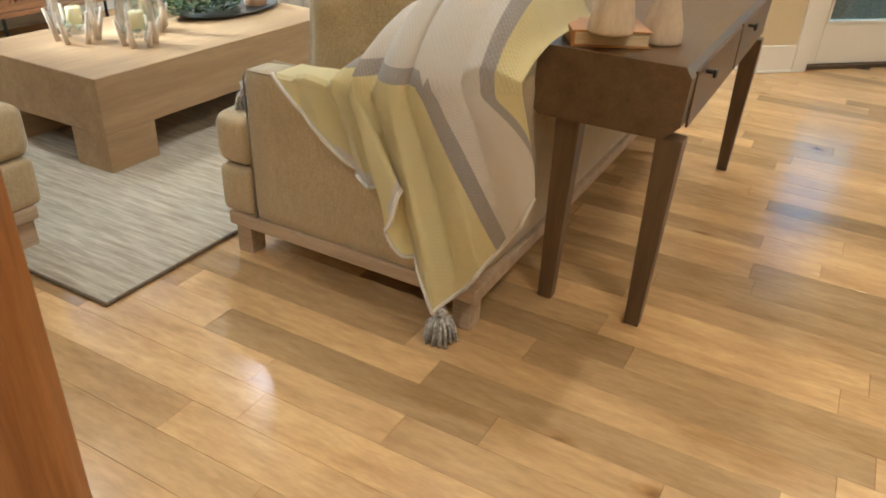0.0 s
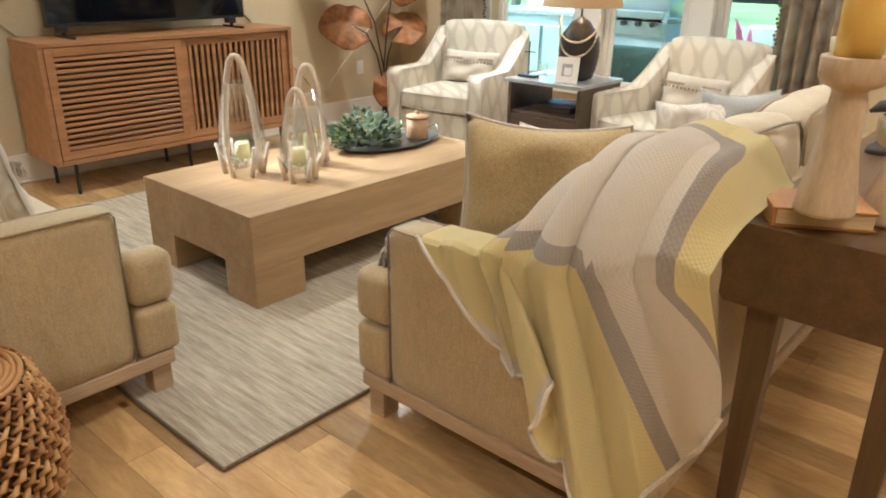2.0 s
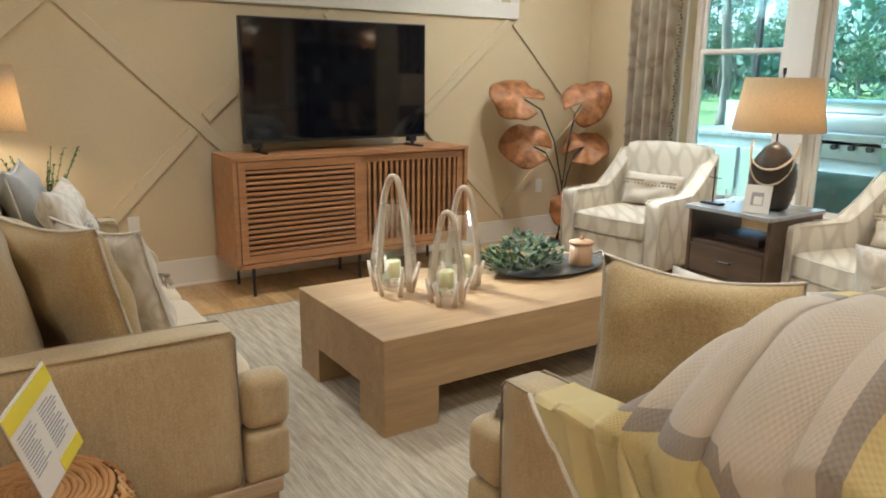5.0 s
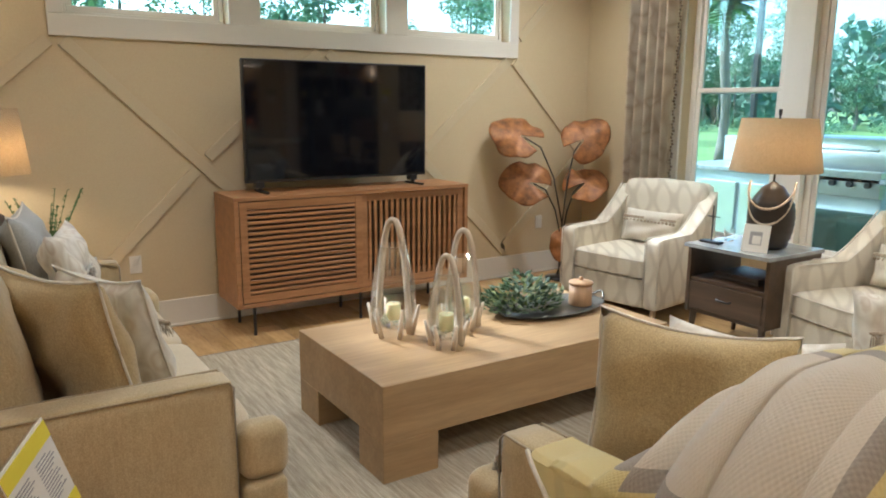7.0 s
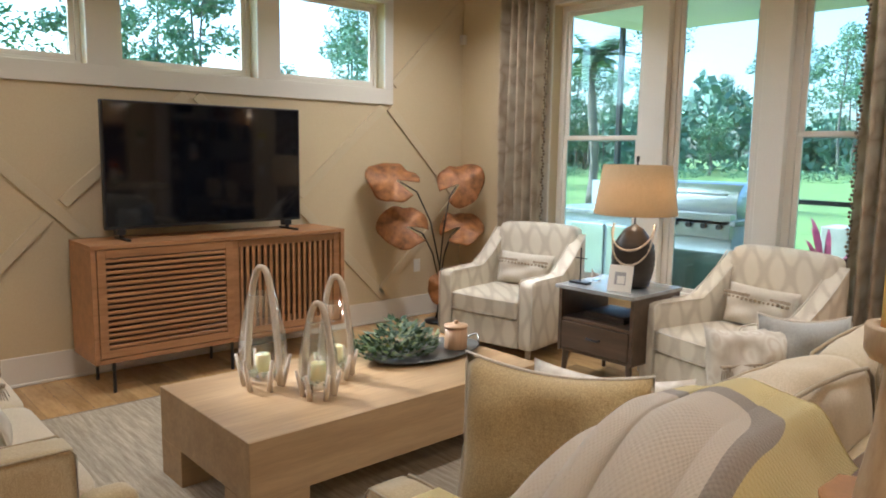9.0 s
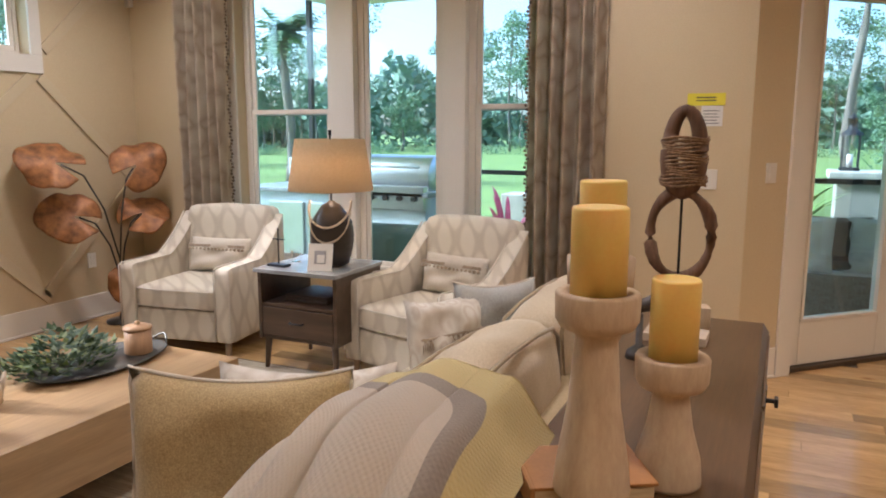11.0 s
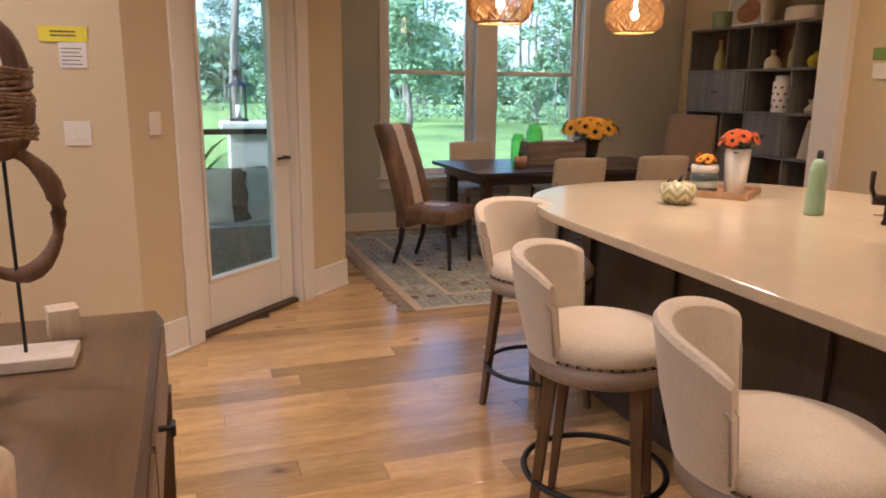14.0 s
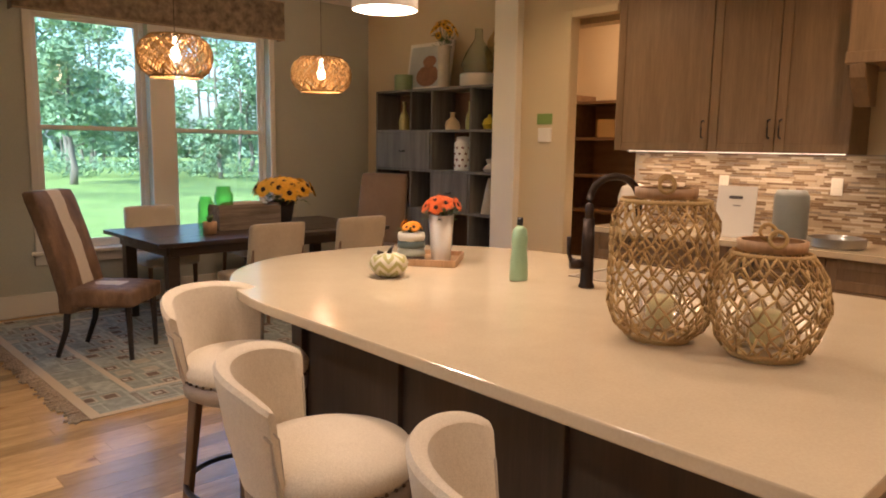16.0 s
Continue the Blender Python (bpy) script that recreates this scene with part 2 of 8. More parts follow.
def thing(name, label, category, group="", at=(0, 0, 0), rz=0.0):
    ob = new(name)
    ob.empty_display_size = 0.1
    ob.matrix_basis = pose(*at, 0, 0, rz)
    return tagged(ob, label, category, group)


def fixed(name, bm, material, label="", smooth=False):
    ob = new(name, mesh_of(name, bm, material))
    tagged(ob, label, kind="structure")
    if smooth:
        smoothed(ob.data)
    return ob


def one(name, bm, material, label, category, group="", smooth=True, at=(0, 0, 0), rz=0.0):
    """A thing that is one mesh."""
    ob = new(name, mesh_of(name, bm, material))
    ob.matrix_basis = pose(*at, 0, 0, rz)
    if smooth:
        smoothed(ob.data)
    return tagged(ob, label, category, group)


def pillow_mesh(w, h, d, seed=0, sag=0.0, n=14, corner=0.10):
    """A stuffed cushion standing in the xz plane, of width w, height h and thickness d, its foot at z = 0."""
    bm = bmesh.new()
    rnd = random.Random(seed)
    ph = [rnd.uniform(0, 6.28) for _ in range(6)]
    grid = {}
    for side in (-1, 1):
        for i in range(n + 1):
            for j in range(n + 1):
                u, v = 2 * i / n - 1, 2 * j / n - 1
                edge = i in (0, n) or j in (0, n)
                if edge and side == 1:
                    grid[side, i, j] = grid[-1, i, j]
                    continue
                pull = 1 - corner * (u * u) * (1 - v * v) * 0.0 - 0.06 * (1 - u * u) * abs(v) ** 3
                pull2 = 1 - 0.05 * (1 - v * v) * abs(u) ** 3
                t = ((1 - u ** 4) * (1 - v ** 4)) ** 0.5
                wr = 0.012 * math.sin(5 * u + 3 * v + ph[0]) + 0.010 * math.sin(7 * v - 4 * u + ph[1])
                x, z = u * w / 2 * pull2, v * h / 2 * pull
                z -= sag * (1 - u * u) * (v + 1) / 2
                y = side * (d / 2) * t + wr * t
                grid[side, i, j] = bm.verts.new((x, y, z + h / 2))
    for side in (-1, 1):
        for i in range(n):
            for j in range(n):
                q = [grid[side, i, j], grid[side, i + 1, j], grid[side, i + 1, j + 1], grid[side, i, j + 1]]
                bm.faces.new(q if side == -1 else q[::-1])
    for f in bm.faces:
        f.smooth = True
    return bm


def pillow_edge(w, h, n=14, sag=0.0, r=0.005):
    """The cord round such a cushion."""
    pts = []
    def at(u, v):
        pull = 1 - 0.06 * (1 - u * u) * abs(v) ** 3
        pull2 = 1 - 0.05 * (1 - v * v) * abs(u) ** 3
        return (u * w / 2 * pull2, 0, v * h / 2 * pull - sag * (1 - u * u) * (v + 1) / 2 + h / 2)
    for k in range(n):
        pts.append(at(-1 + 2 * k / n, -1))
    for k in range(n):
        pts.append(at(1, -1 + 2 * k / n))
    for k in range(n):
        pts.append(at(1 - 2 * k / n, 1))
    for k in range(n):
        pts.append(at(-1, 1 - 2 * k / n))
    bm = bmesh.new()
    tube(bm, pts, r, 6, True)
    return bm


def soft_box(x0, x1, y0, y1, z0, z1, r=0.03, puff=0.0, n=10):
    """A box cushion with rounded edges and a crowned top."""
    bm = bmesh.new()
    box(bm, x0, x1, y0, y1, z0, z1)
    bmesh.ops.subdivide_edges(bm, edges=bm.edges[:], cuts=n, use_grid_fill=True)
    cx, cy, cz = (x0 + x1) / 2, (y0 + y1) / 2, (z0 + z1) / 2
    hx, hy, hz = (x1 - x0) / 2, (y1 - y0) / 2, (z1 - z0) / 2
    for v in bm.verts:
        p = Vector((v.co.x - cx, v.co.y - cy, v.co.z - cz))
        q = Vector((max(-hx + r, min(hx - r, p.x)), max(-hy + r, min(hy - r, p.y)), max(-hz + r, min(hz - r, p.z))))
        d = p - q
        if d.length > r:
            d = d.normalized() * r
        p = q + d
        k = max(0, 1 - (p.x / hx) ** 2), max(0, 1 - (p.y / hy) ** 2), max(0, 1 - (p.z / hz) ** 2)
        if puff:
            p.z += math.copysign(puff * (k[0] * k[1]) ** 0.6, p.z) * (1 if abs(p.z) > hz * 0.5 else 0)
            p.x += math.copysign(puff * 0.6 * (k[1] * k[2]) ** 0.6, p.x) * (1 if abs(p.x) > hx * 0.9 else 0)
            p.y += math.copysign(puff * 0.6 * (k[0] * k[2]) ** 0.6, p.y) * (1 if abs(p.y) > hy * 0.9 else 0)
            p += noise.noise_vector(v.co * 6.0) * puff * 0.25
        v.co = p + Vector((cx, cy, cz))
    for f in bm.faces:
        f.smooth = True
    return bm


# the house: floor, walls, ceiling
TVX, WINY, DINY, EASTX = -5.12, 7.90, 11.22, 5.45
ANG0, ANG1 = (-0.30, 7.90), (1.05, 9.22)
ANG = math.degrees(math.atan2(ANG1[1] - ANG0[1], ANG1[0] - ANG0[0]))
ALEN = math.hypot(ANG1[0] - ANG0[0], ANG1[1] - ANG0[1])
SUB = fixed("floor", box(bmesh.new(), TVX - 0.2, 6.9, 0.3, 11.4, -0.15, -0.012), paint("subfloor", (0.12, 0.09, 0.06), 0.9), "oak plank floor")


def wall_with_holes(name, length, height, thick, holes, material, m, label=""):
    """A wall along x from 0 to length, its room face at y = 0 and its thickness behind it; holes are (x0, x1, z0, z1)."""
    bm = bmesh.new()
    xs = sorted({0, length, *[h[0] for h in holes], *[h[1] for h in holes]})
    for a, b in zip(xs, xs[1:]):
        cuts = sorted((h[2], h[3]) for h in holes if h[0] <= a + 1e-6 and h[1] >= b - 1e-6)
        z = -0.1
        for z0, z1 in cuts:
            if z0 > z:
                box(bm, a, b, 0, thick, z, z0)
            z = z1
        if z < height:
            box(bm, a, b, 0, thick, z, height)
    bmesh.ops.remove_doubles(bm, verts=bm.verts, dist=1e-5)
    bm.transform(m)
    return fixed(name, bm, material, label)


M_TV = pose(TVX, 0.5, 0, 0, 0, 90)
M_WIN = pose(TVX - 0.16, WINY, 0)
M_ANG = pose(*ANG0, 0, 0, 0, ANG)
M_DIN = pose(0.9, DINY, 0)
CLER = [(3.58, 4.58), (4.78, 5.78), (5.97, 6.97)]
CZ0, CZ1 = 2.04, 2.75
wall_with_holes("wall_west", WINY - 0.5, CEIL, 0.16, [(a - 0.5, b - 0.5, CZ0, CZ1) for a, b in CLER], WALL, M_TV)
WX = TVX - 0.16
LW = (-4.02, -1.52, 0.45, 2.72)
wall_with_holes("wall_north", -0.30 - WX, CEIL, 0.16, [(LW[0] - WX, LW[1] - WX, LW[2], LW[3])], WALL, M_WIN)
DOOR0, DOOR1 = 0.40, 1.36
wall_with_holes("wall_patio_door", ALEN, CEIL, 0.16, [(DOOR0, DOOR1, -0.1, 2.44)], WALL, M_ANG)
DW = [(1.90, 2.88), (3.10, 4.14)]
wall_with_holes("wall_dining", EASTX + 0.1 - 0.9, CEIL, 0.16, [(a - 0.9, b - 0.9, 0.55, 2.62) for a, b in DW], WALL_GREY, M_DIN)
fixed("wall_dining_west", box(bmesh.new(), 0.90, 1.045, 9.25, DINY - 0.002, -0.1, CEIL), WALL_GREY)
wall_with_holes("wall_east", DINY - 0.5, CEIL, 0.16, [(DINY - 8.53, DINY - 7.61, -0.1, 2.57)], WALL, pose(EASTX, DINY, 0, 0, 0, -90))
fixed("wall_south", box(bmesh.new(), TVX - 0.16, EASTX + 0.16, 0.34, 0.5, -0.1, CEIL), WALL)
fixed("ceiling", box(bmesh.new(), TVX - 0.3, 6.9, 0.3, DINY + 0.2, CEIL, CEIL + 0.15), CEILING, "white painted ceiling")

# living room, large things
def sofa(name, label, length, at, rz, seats, deep=1.0):
    """A sofa along local y from 0 to length; its back on local +x, its seat towards -x."""
    s = thing(name, label, "sofa", "matching linen sofas", at, rz)
    s.matrix_basis = s.matrix_basis @ Matrix.Diagonal((deep, 1, 1, 1))
    bm = bmesh.new()
    box(bm, -1.02, 0, 0.0, length, 0.115, 0.165, 0.006)
    part("base_rail", bm, LEGWOOD, s, "limed oak rail")
    for x in (-1.01, -0.02):
        for y in (0.02, length - 0.02):
            bm = bmesh.new()
            sx, sy = (1 if x < -0.5 else -1), (1 if y < 1 else -1)
            box(bm, min(x, x + sx * 0.07), max(x, x + sx * 0.07), min(y, y + sy * 0.07), max(y, y + sy * 0.07), 0.0, 0.13, 0.005)
            part("leg", bm, LEGWOOD, s, "limed oak leg")
    bm = soft_box(-0.93, -0.204, 0.06, length - 0.06, 0.167, 0.328, 0.02)
    part("seat_frame", bm, SOFA, s)
    for y0 in (0.0, length - 0.13):
        bm = soft_box(-0.89, -0.02, y0, y0 + 0.13, 0.165, 0.695, 0.022, 0.004)
        arm = part("arm", bm, SOFA, s)
        bm = bmesh.new()
        for yy in (y0 + 0.002, y0 + 0.128):
            tube(bm, [(-0.888, yy, 0.17), (-0.888, yy, 0.672), (-0.872, yy, 0.692), (-0.05, yy, 0.692), (-0.03, yy, 0.68)], 0.0036, 6)
        part("piping", bm, PIPING, arm)
    bm = soft_box(-0.20, -0.006, 0.132, length - 0.132, 0.166, 0.76, 0.03)
    part("backrest", bm, SOFA, s)
    span = (length - 0.26) / seats
    for k in range(seats):
        y0 = 0.13 + k * span
        y1 = y0 + span
        bm = soft_box(-0.99, -0.2, y0 + 0.003, y1 - 0.003, 0.33, 0.52, 0.045, 0.014)
        cu = part("seat_cushion", bm, SOFA_LIGHT, s)
    for y0, y1 in ((0.0, 0.12), (length - 0.12, length)):
        part("seat_cushion", soft_box(-1.06, -0.905, y0 + 0.004, y1 + (0.1 if y0 == 0 else 0), 0.345, 0.52, 0.04, 0.006), SOFA, s)
        part("front_panel", soft_box(-1.05, -0.905, y0 + 0.004, y1, 0.166, 0.335, 0.02, 0.004), SOFA, s)
    return s


sofa_a = sofa("sofa", "beige linen sofa backed against the console table, throw over its arm", 2.27, (-0.562, 4.10, 0), 0, 2, 0.965)
sofa_b = sofa("sofa", "beige linen sofa beside the woven stool, with feather and olive cushions", 2.1, (-4.22, 2.74, 0), -90, 2)


def coffee_table():
    t = thing("coffee_table", "large square-cut light oak coffee table with notched feet, on the rug", "coffee table", "", (-2.855, 5.12, 0.014))
    hx, hy, h = 0.435, 0.825, 0.416
    bm = bmesh.new()
    box(bm, -hx, hx, -hy, hy, 0.17, h, 0.004)
    part("tabletop", bm, TABLE, t)
    for sx in (-1, 1):
        for sy in (-1, 1):
            bm = bmesh.new()
            x0, x1 = sorted((sx * hx, sx * (hx - 0.22)))
            y0, y1 = sorted((sy * hy, sy * (hy - 0.26)))
            box(bm, x0, x1, y0, y1, 0.0, 0.17, 0.003)
            part("leg", bm, TABLE, t)
    return t


coffee_table()
m, nt, b = nodes_of("rug_wool")
st1, st2 = noise_node(nt, coords(nt, (1.2, 16, 1)), 3.0, 6, 0.75), noise_node(nt, coords(nt, (2.5, 60, 1)), 3.0, 4, 0.7)
rr_ = ramp(nt, st1.outputs[0], [(0.28, (0.26, 0.21, 0.145)), (0.46, (0.39, 0.335, 0.25)), (0.58, (0.49, 0.43, 0.33)), (0.74, (0.60, 0.54, 0.43))])
link(nt, mixc(nt, 0.40, rr_.outputs[0], st2.outputs[0], "OVERLAY"), b.inputs["Base Color"])
b.inputs["Roughness"].default_value = 0.95
bump(nt, b, st2.outputs[0], 0.8, 0.003)
RUG_M = m
bm = bmesh.new()
box(bm, -4.35, -1.63, 3.62, 6.95, 0.001, 0.013, 0.004)
rug = one("area_rug", bm, RUG_M, "hand-loomed beige and grey striped wool rug under the coffee table", "rug")
bm = bmesh.new()
tube(bm, [(-4.355, 3.615, 0.008), (-1.625, 3.615, 0.008), (-1.625, 6.955, 0.008), (-4.355, 6.955, 0.008)], 0.0075, 6, True)
part("binding", bm, cloth("rug_binding", (0.12, 0.085, 0.05), (0.22, 0.16, 0.10), 120), rug, "dark brown bound edge")


def console():
    t = thing("console_table", "dark walnut console table behind the sofa, with tapered legs", "console table", "", (-0.35, 4.425, 0))
    w, L, z0, z1 = 0.222, 1.575, 0.635, 0.845
    bm = bmesh.new()
    bmx = bmesh.new()
    prism(bmx, [(-w, z0 + 0.02), (-w + 0.02, z0), (w - 0.05, z0), (w - 0.005, z0 + 0.045), (w, z1 - 0.03), (w - 0.02, z1), (-w + 0.01, z1), (-w, z1 - 0.01)], 0, L)
    bmx.transform(Matrix(((1, 0, 0, 0), (0, 0, 1, 0), (0, 1, 0, 0), (0, 0, 0, 1))))
    bmesh.ops.recalc_face_normals(bmx, faces=bmx.faces)
    part("tabletop", bmx, CONSOLE, t)
    for x in (-w + 0.112, w - 0.03):
        for y in (0.05, L - 0.05):
            bm = bmesh.new()
            box(bm, -0.038, 0.038, -0.034, 0.034, 0, z0, 0.004)
            for v in bm.verts:
                k = 0.62 + 0.38 * v.co.z / z0
                v.co.x = v.co.x * k + x
                v.co.y = v.co.y * k + y - (1 if y < 1 else -1) * 0.02 * (1 - v.co.z / z0)
            part("leg", bm, CONSOLE_LEG, t)
    return t


console()


def media_console():
    t = thing("media_console", "acacia media console with slatted sliding doors, under the television", "sideboard", "", (-4.57, 4.39, 0))
    L, D, z0, z1 = 1.80, 0.44, 0.20, 0.93
    bm = bmesh.new()
    box(bm, -D, 0.0, 0, L, z1 - 0.025, z1, 0.003)
    part("top", bm, MEDIA, t)
    bm = bmesh.new()
    box(bm, -D, -0.005, 0, 0.03, z0, z1 - 0.025, 0.003)
    part("side_panel", bm, MEDIA, t)
    bm = bmesh.new()
    box(bm, -D, -0.005, L - 0.03, L, z0, z1 - 0.025, 0.003)
    part("side_panel", bm, MEDIA, t)
    bm = bmesh.new()
    box(bm, -D, -0.005, 0.03, L - 0.03, z0, z0 + 0.03, 0.003)
    part("bottom_panel", bm, MEDIA, t)
    # near-black back: the shade between the slats is put into its colour
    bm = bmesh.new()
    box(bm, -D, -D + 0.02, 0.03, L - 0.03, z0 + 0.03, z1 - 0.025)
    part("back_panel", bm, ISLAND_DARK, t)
    for k, (y0, y1, vert) in enumerate(((0.035, 0.90, False), (0.90, L - 0.035, True))):
        x = -0.03 if k else -0.012
        d = thing_part("door", t)
        for a in ((y0, y0 + 0.05, z0 + 0.035, z1 - 0.03), (y1 - 0.05, y1, z0 + 0.035, z1 - 0.03), (y0 + 0.05, y1 - 0.05, z0 + 0.035, z0 + 0.085), (y0 + 0.05, y1 - 0.05, z1 - 0.08, z1 - 0.03)):
            bm = bmesh.new()
            box(bm, x - 0.012, x + 0.008, a[0], a[1], a[2], a[3], 0.002)
            part("frame", bm, MEDIA, d)
        lo, hi = (y0 + 0.05, y1 - 0.05) if vert else (z0 + 0.085, z1 - 0.08)
        n = 17 if vert else 16
        for j in range(n):
            c = lo + (hi - lo) * (j + 0.5) / n
            bm = bmesh.new()
            if vert:
                box(bm, x - 0.010, x + 0.006, c - 0.011, c + 0.011, z0 + 0.085, z1 - 0.08, 0.002, 1)
            else:
                box(bm, x - 0.010, x + 0.006, y0 + 0.05, y1 - 0.05, c - 0.010, c + 0.010, 0.002, 1)
            part("slat", bm, MEDIA, d)
    for y in (0.12, 0.90, L - 0.12):
        for x in (-0.05, -D + 0.05):
            bm = bmesh.new()
            rod(bm, (x, y, 0), (x, y, z0), 0.011)
            part("leg", bm, BLACK, t, "thin black metal leg")
    return t


def thing_part(name, parent):
    ob = new(name)
    ob.empty_display_size = 0.05
    ob.parent = parent
    return ob


media_console()


def television():
    t = thing("television", "black flat-screen television, switched off, standing on the media console", "television", "", (-4.79, 4.55, 0.93))
    bm = bmesh.new()
    box(bm, -0.045, 0, 0.0, 1.39, 0.065, 0.875, 0.006)
    part("case", bm, BLACK, t)
    bm = bmesh.new()
    box(bm, -0.002, 0.003, 0.012, 1.378, 0.085, 0.865)
    part("screen", bm, SCREEN, t, "glossy black screen")
    for y in (0.10, 1.29):
        bm = bmesh.new()
        box(bm, -0.12, 0.12, y - 0.014, y + 0.014, 0.0, 0.014, 0.004)
        rod(bm, (-0.02, y, 0.01), (-0.02, y, 0.09), 0.014)
        box(bm, -0.05, 0.01, y - 0.04, y + 0.02, 0.03, 0.07, 0.004)
        part("foot", bm, BLACK, t)
    return t


television()

# island
def island_outline(off=0.0, n=28):
    """The worktop's plan: straight along the stools, rounded to the dining side."""
    pts = [(1.41 + off, 4.66 + off), (3.45 - off, 4.66 + off), (3.45 - off, 6.5)]
    cx, cy, rx, ry = 2.455, 6.50, 0.995 - off, 1.22 - off
    for k in range(1, n):
        a = math.pi * k / n
        pts.append((cx + rx * math.copysign(abs(math.cos(a)) ** 0.85, math.cos(a)), cy + ry * math.sin(a) ** 0.85))
    return pts


isl = thing("kitchen_island", "dark espresso kitchen island with rounded pale quartz worktop", "kitchen island")
bm = bmesh.new()
prism(bm, island_outline(), 0.875, 0.915, 0.006)
part("worktop", bm, STONE, isl, "pale polished quartz worktop")
bm = bmesh.new()
box(bm, 1.78, 3.34, 4.75, 7.0, 0.0, 0.875, 0.004)
part("body", bm, ISLAND_DARK, isl)

# trims, windows and the door
def frame_strip(bm, x0, x1, z0, z1, w, d0, d1, bev=0.003):
    """A rectangular frame of bars of width w in the xz plane, from depth d0 to d1 in y."""
    box(bm, x0, x1, d0, d1, z0, z0 + w, bev, 1)
    box(bm, x0, x1, d0, d1, z1 - w, z1, bev, 1)
    box(bm, x0, x0 + w, d0, d1, z0 + w, z1 - w, bev, 1)
    box(bm, x1 - w, x1, d0, d1, z0 + w, z1 - w, bev, 1)


def put(name, bm, material, m, parent=None, label=""):
    bm.transform(m)
    if parent is None:
        return fixed(name, bm, material, label)
    return part(name, bm, material, parent, label)


def window(m, x0, x1, z0, z1, rail=None, w=0.05, depth=0.09, colour=None):
    """One sash window in a wall: frame, sashes, meeting rail and panes."""
    colour = colour or WHITE
    bm = bmesh.new()
    frame_strip(bm, x0, x1, z0, z1, w, depth, depth + 0.06)
    win = put("window", bm, colour, m, None, "white framed window looking out on lawn and pines")
    cuts = [z0 + w] + ([rail] if rail else []) + [z1 - w]
    for k, (a, b) in enumerate(zip(cuts, cuts[1:])):
        y = depth + (0.012 if k == 0 else 0.028)
        bm = bmesh.new()
        frame_strip(bm, x0 + w + 0.001, x1 - w - 0.001, a - (0.0 if k == 0 else 0.022), b + (0.022 if rail and k == 0 else 0), 0.035, y, y + 0.022)
        sash = put("sash", bm, colour, m, win)
        bm = bmesh.new()
        box(bm, x0 + w + 0.034, x1 - w - 0.034, y + 0.009, y + 0.013, a + 0.01, b - 0.01)
        p = put("pane", bm, PANE, m, sash)
        p.visible_shadow = False
    return win


for a, b in CLER:
    window(M_TV, a - 0.5, b - 0.5, CZ0, CZ1, None, 0.03, 0.10)
bm = bmesh.new()
lo, hi = CLER[0][0] - 0.5, CLER[-1][1] - 0.5
box(bm, lo - 0.09, hi + 0.09, -0.022, -0.001, CZ0 - 0.13, CZ0, 0.003, 1)
box(bm, lo - 0.09, hi + 0.09, -0.022, -0.001, CZ1, CZ1 + 0.1, 0.003, 1)
xs = [lo - 0.09, CLER[0][0] - 0.5, CLER[0][1] - 0.5, CLER[1][0] - 0.5, CLER[1][1] - 0.5, CLER[2][0] - 0.5, CLER[2][1] - 0.5, hi + 0.09]
for a, b in zip(xs[::2], xs[1::2]):
    box(bm, a, b, -0.022, -0.001, CZ0 + 0.0005, CZ1 - 0.0005, 0.003, 1)
put("window_trim", bm, WHITE, M_TV)

# raised diamond battens on the television wall
BAT = paint("batten_paint", (0.63, 0.525, 0.345), 0.5, 0.02, 1.5, 0.05)


def batten(name, y0, z0, y1, z1, w=0.075):
    d = Vector((y1 - y0, z1 - z0))
    L, a = d.length, math.degrees(math.atan2(d.y, d.x))
    bm = bmesh.new()
    box(bm, 0, L, -0.019, -0.001, -w / 2, w / 2, 0.002, 1)
    bm.transform(pose(TVX, y0, z0, 0, 0, 90) @ pose(0, 0, 0, 0, -a, 0))
    return fixed(name, bm, BAT)


PERIOD, PEAK0, ZT, ZB = 1.735, 5.28, 1.905, 0.20
for k in range(-2, 2):
    y0 = PEAK0 + PERIOD * k
    if y0 + PERIOD < WINY:
        batten("batten", y0 + 0.02, ZT - 0.02, y0 + PERIOD - 0.05, ZB + 0.03)
        c = (y0 + PERIOD / 2 - 0.10, (ZT + ZB) / 2 + 0.02)
        batten("batten", y0 - 0.07, ZB + 0.03, *c)
        batten("batten", y0 + PERIOD / 2 - 0.02, (ZT + ZB) / 2 + 0.10, y0 + PERIOD - 0.06, ZT - 0.02)
batten("batten", 7.03, 1.885, 7.88, 1.04)
batten("batten", 6.93, 0.27, 7.88, 1.13)
batten("batten", 7.075, 2.08, 7.88, 2.88)


def baseboard(m, x0, x1, h=0.19, name="baseboard"):
    bm = bmesh.new()
    box(bm, x0, x1, -0.016, -0.001, 0.0, h, 0.003, 1)
    box(bm, x0, x1, -0.028, -0.0165, 0.0, 0.02, 0.004, 1)
    put(name, bm, WHITE, m)


baseboard(M_TV, 0.0, WINY - 0.53)
baseboard(M_WIN, 0.19, LW[0] - WX + 0.3)
baseboard(M_WIN, LW[0] - WX + 0.301, -0.30 - WX)
baseboard(M_ANG, 0.0, DOOR0 - 0.115)
baseboard(M_ANG, DOOR1 + 0.115, ALEN)
baseboard(M_DIN, 0.15, EASTX - 0.93)
baseboard(pose(1.045, 9.25, 0, 0, 0, 90), 0.0, 1.9)

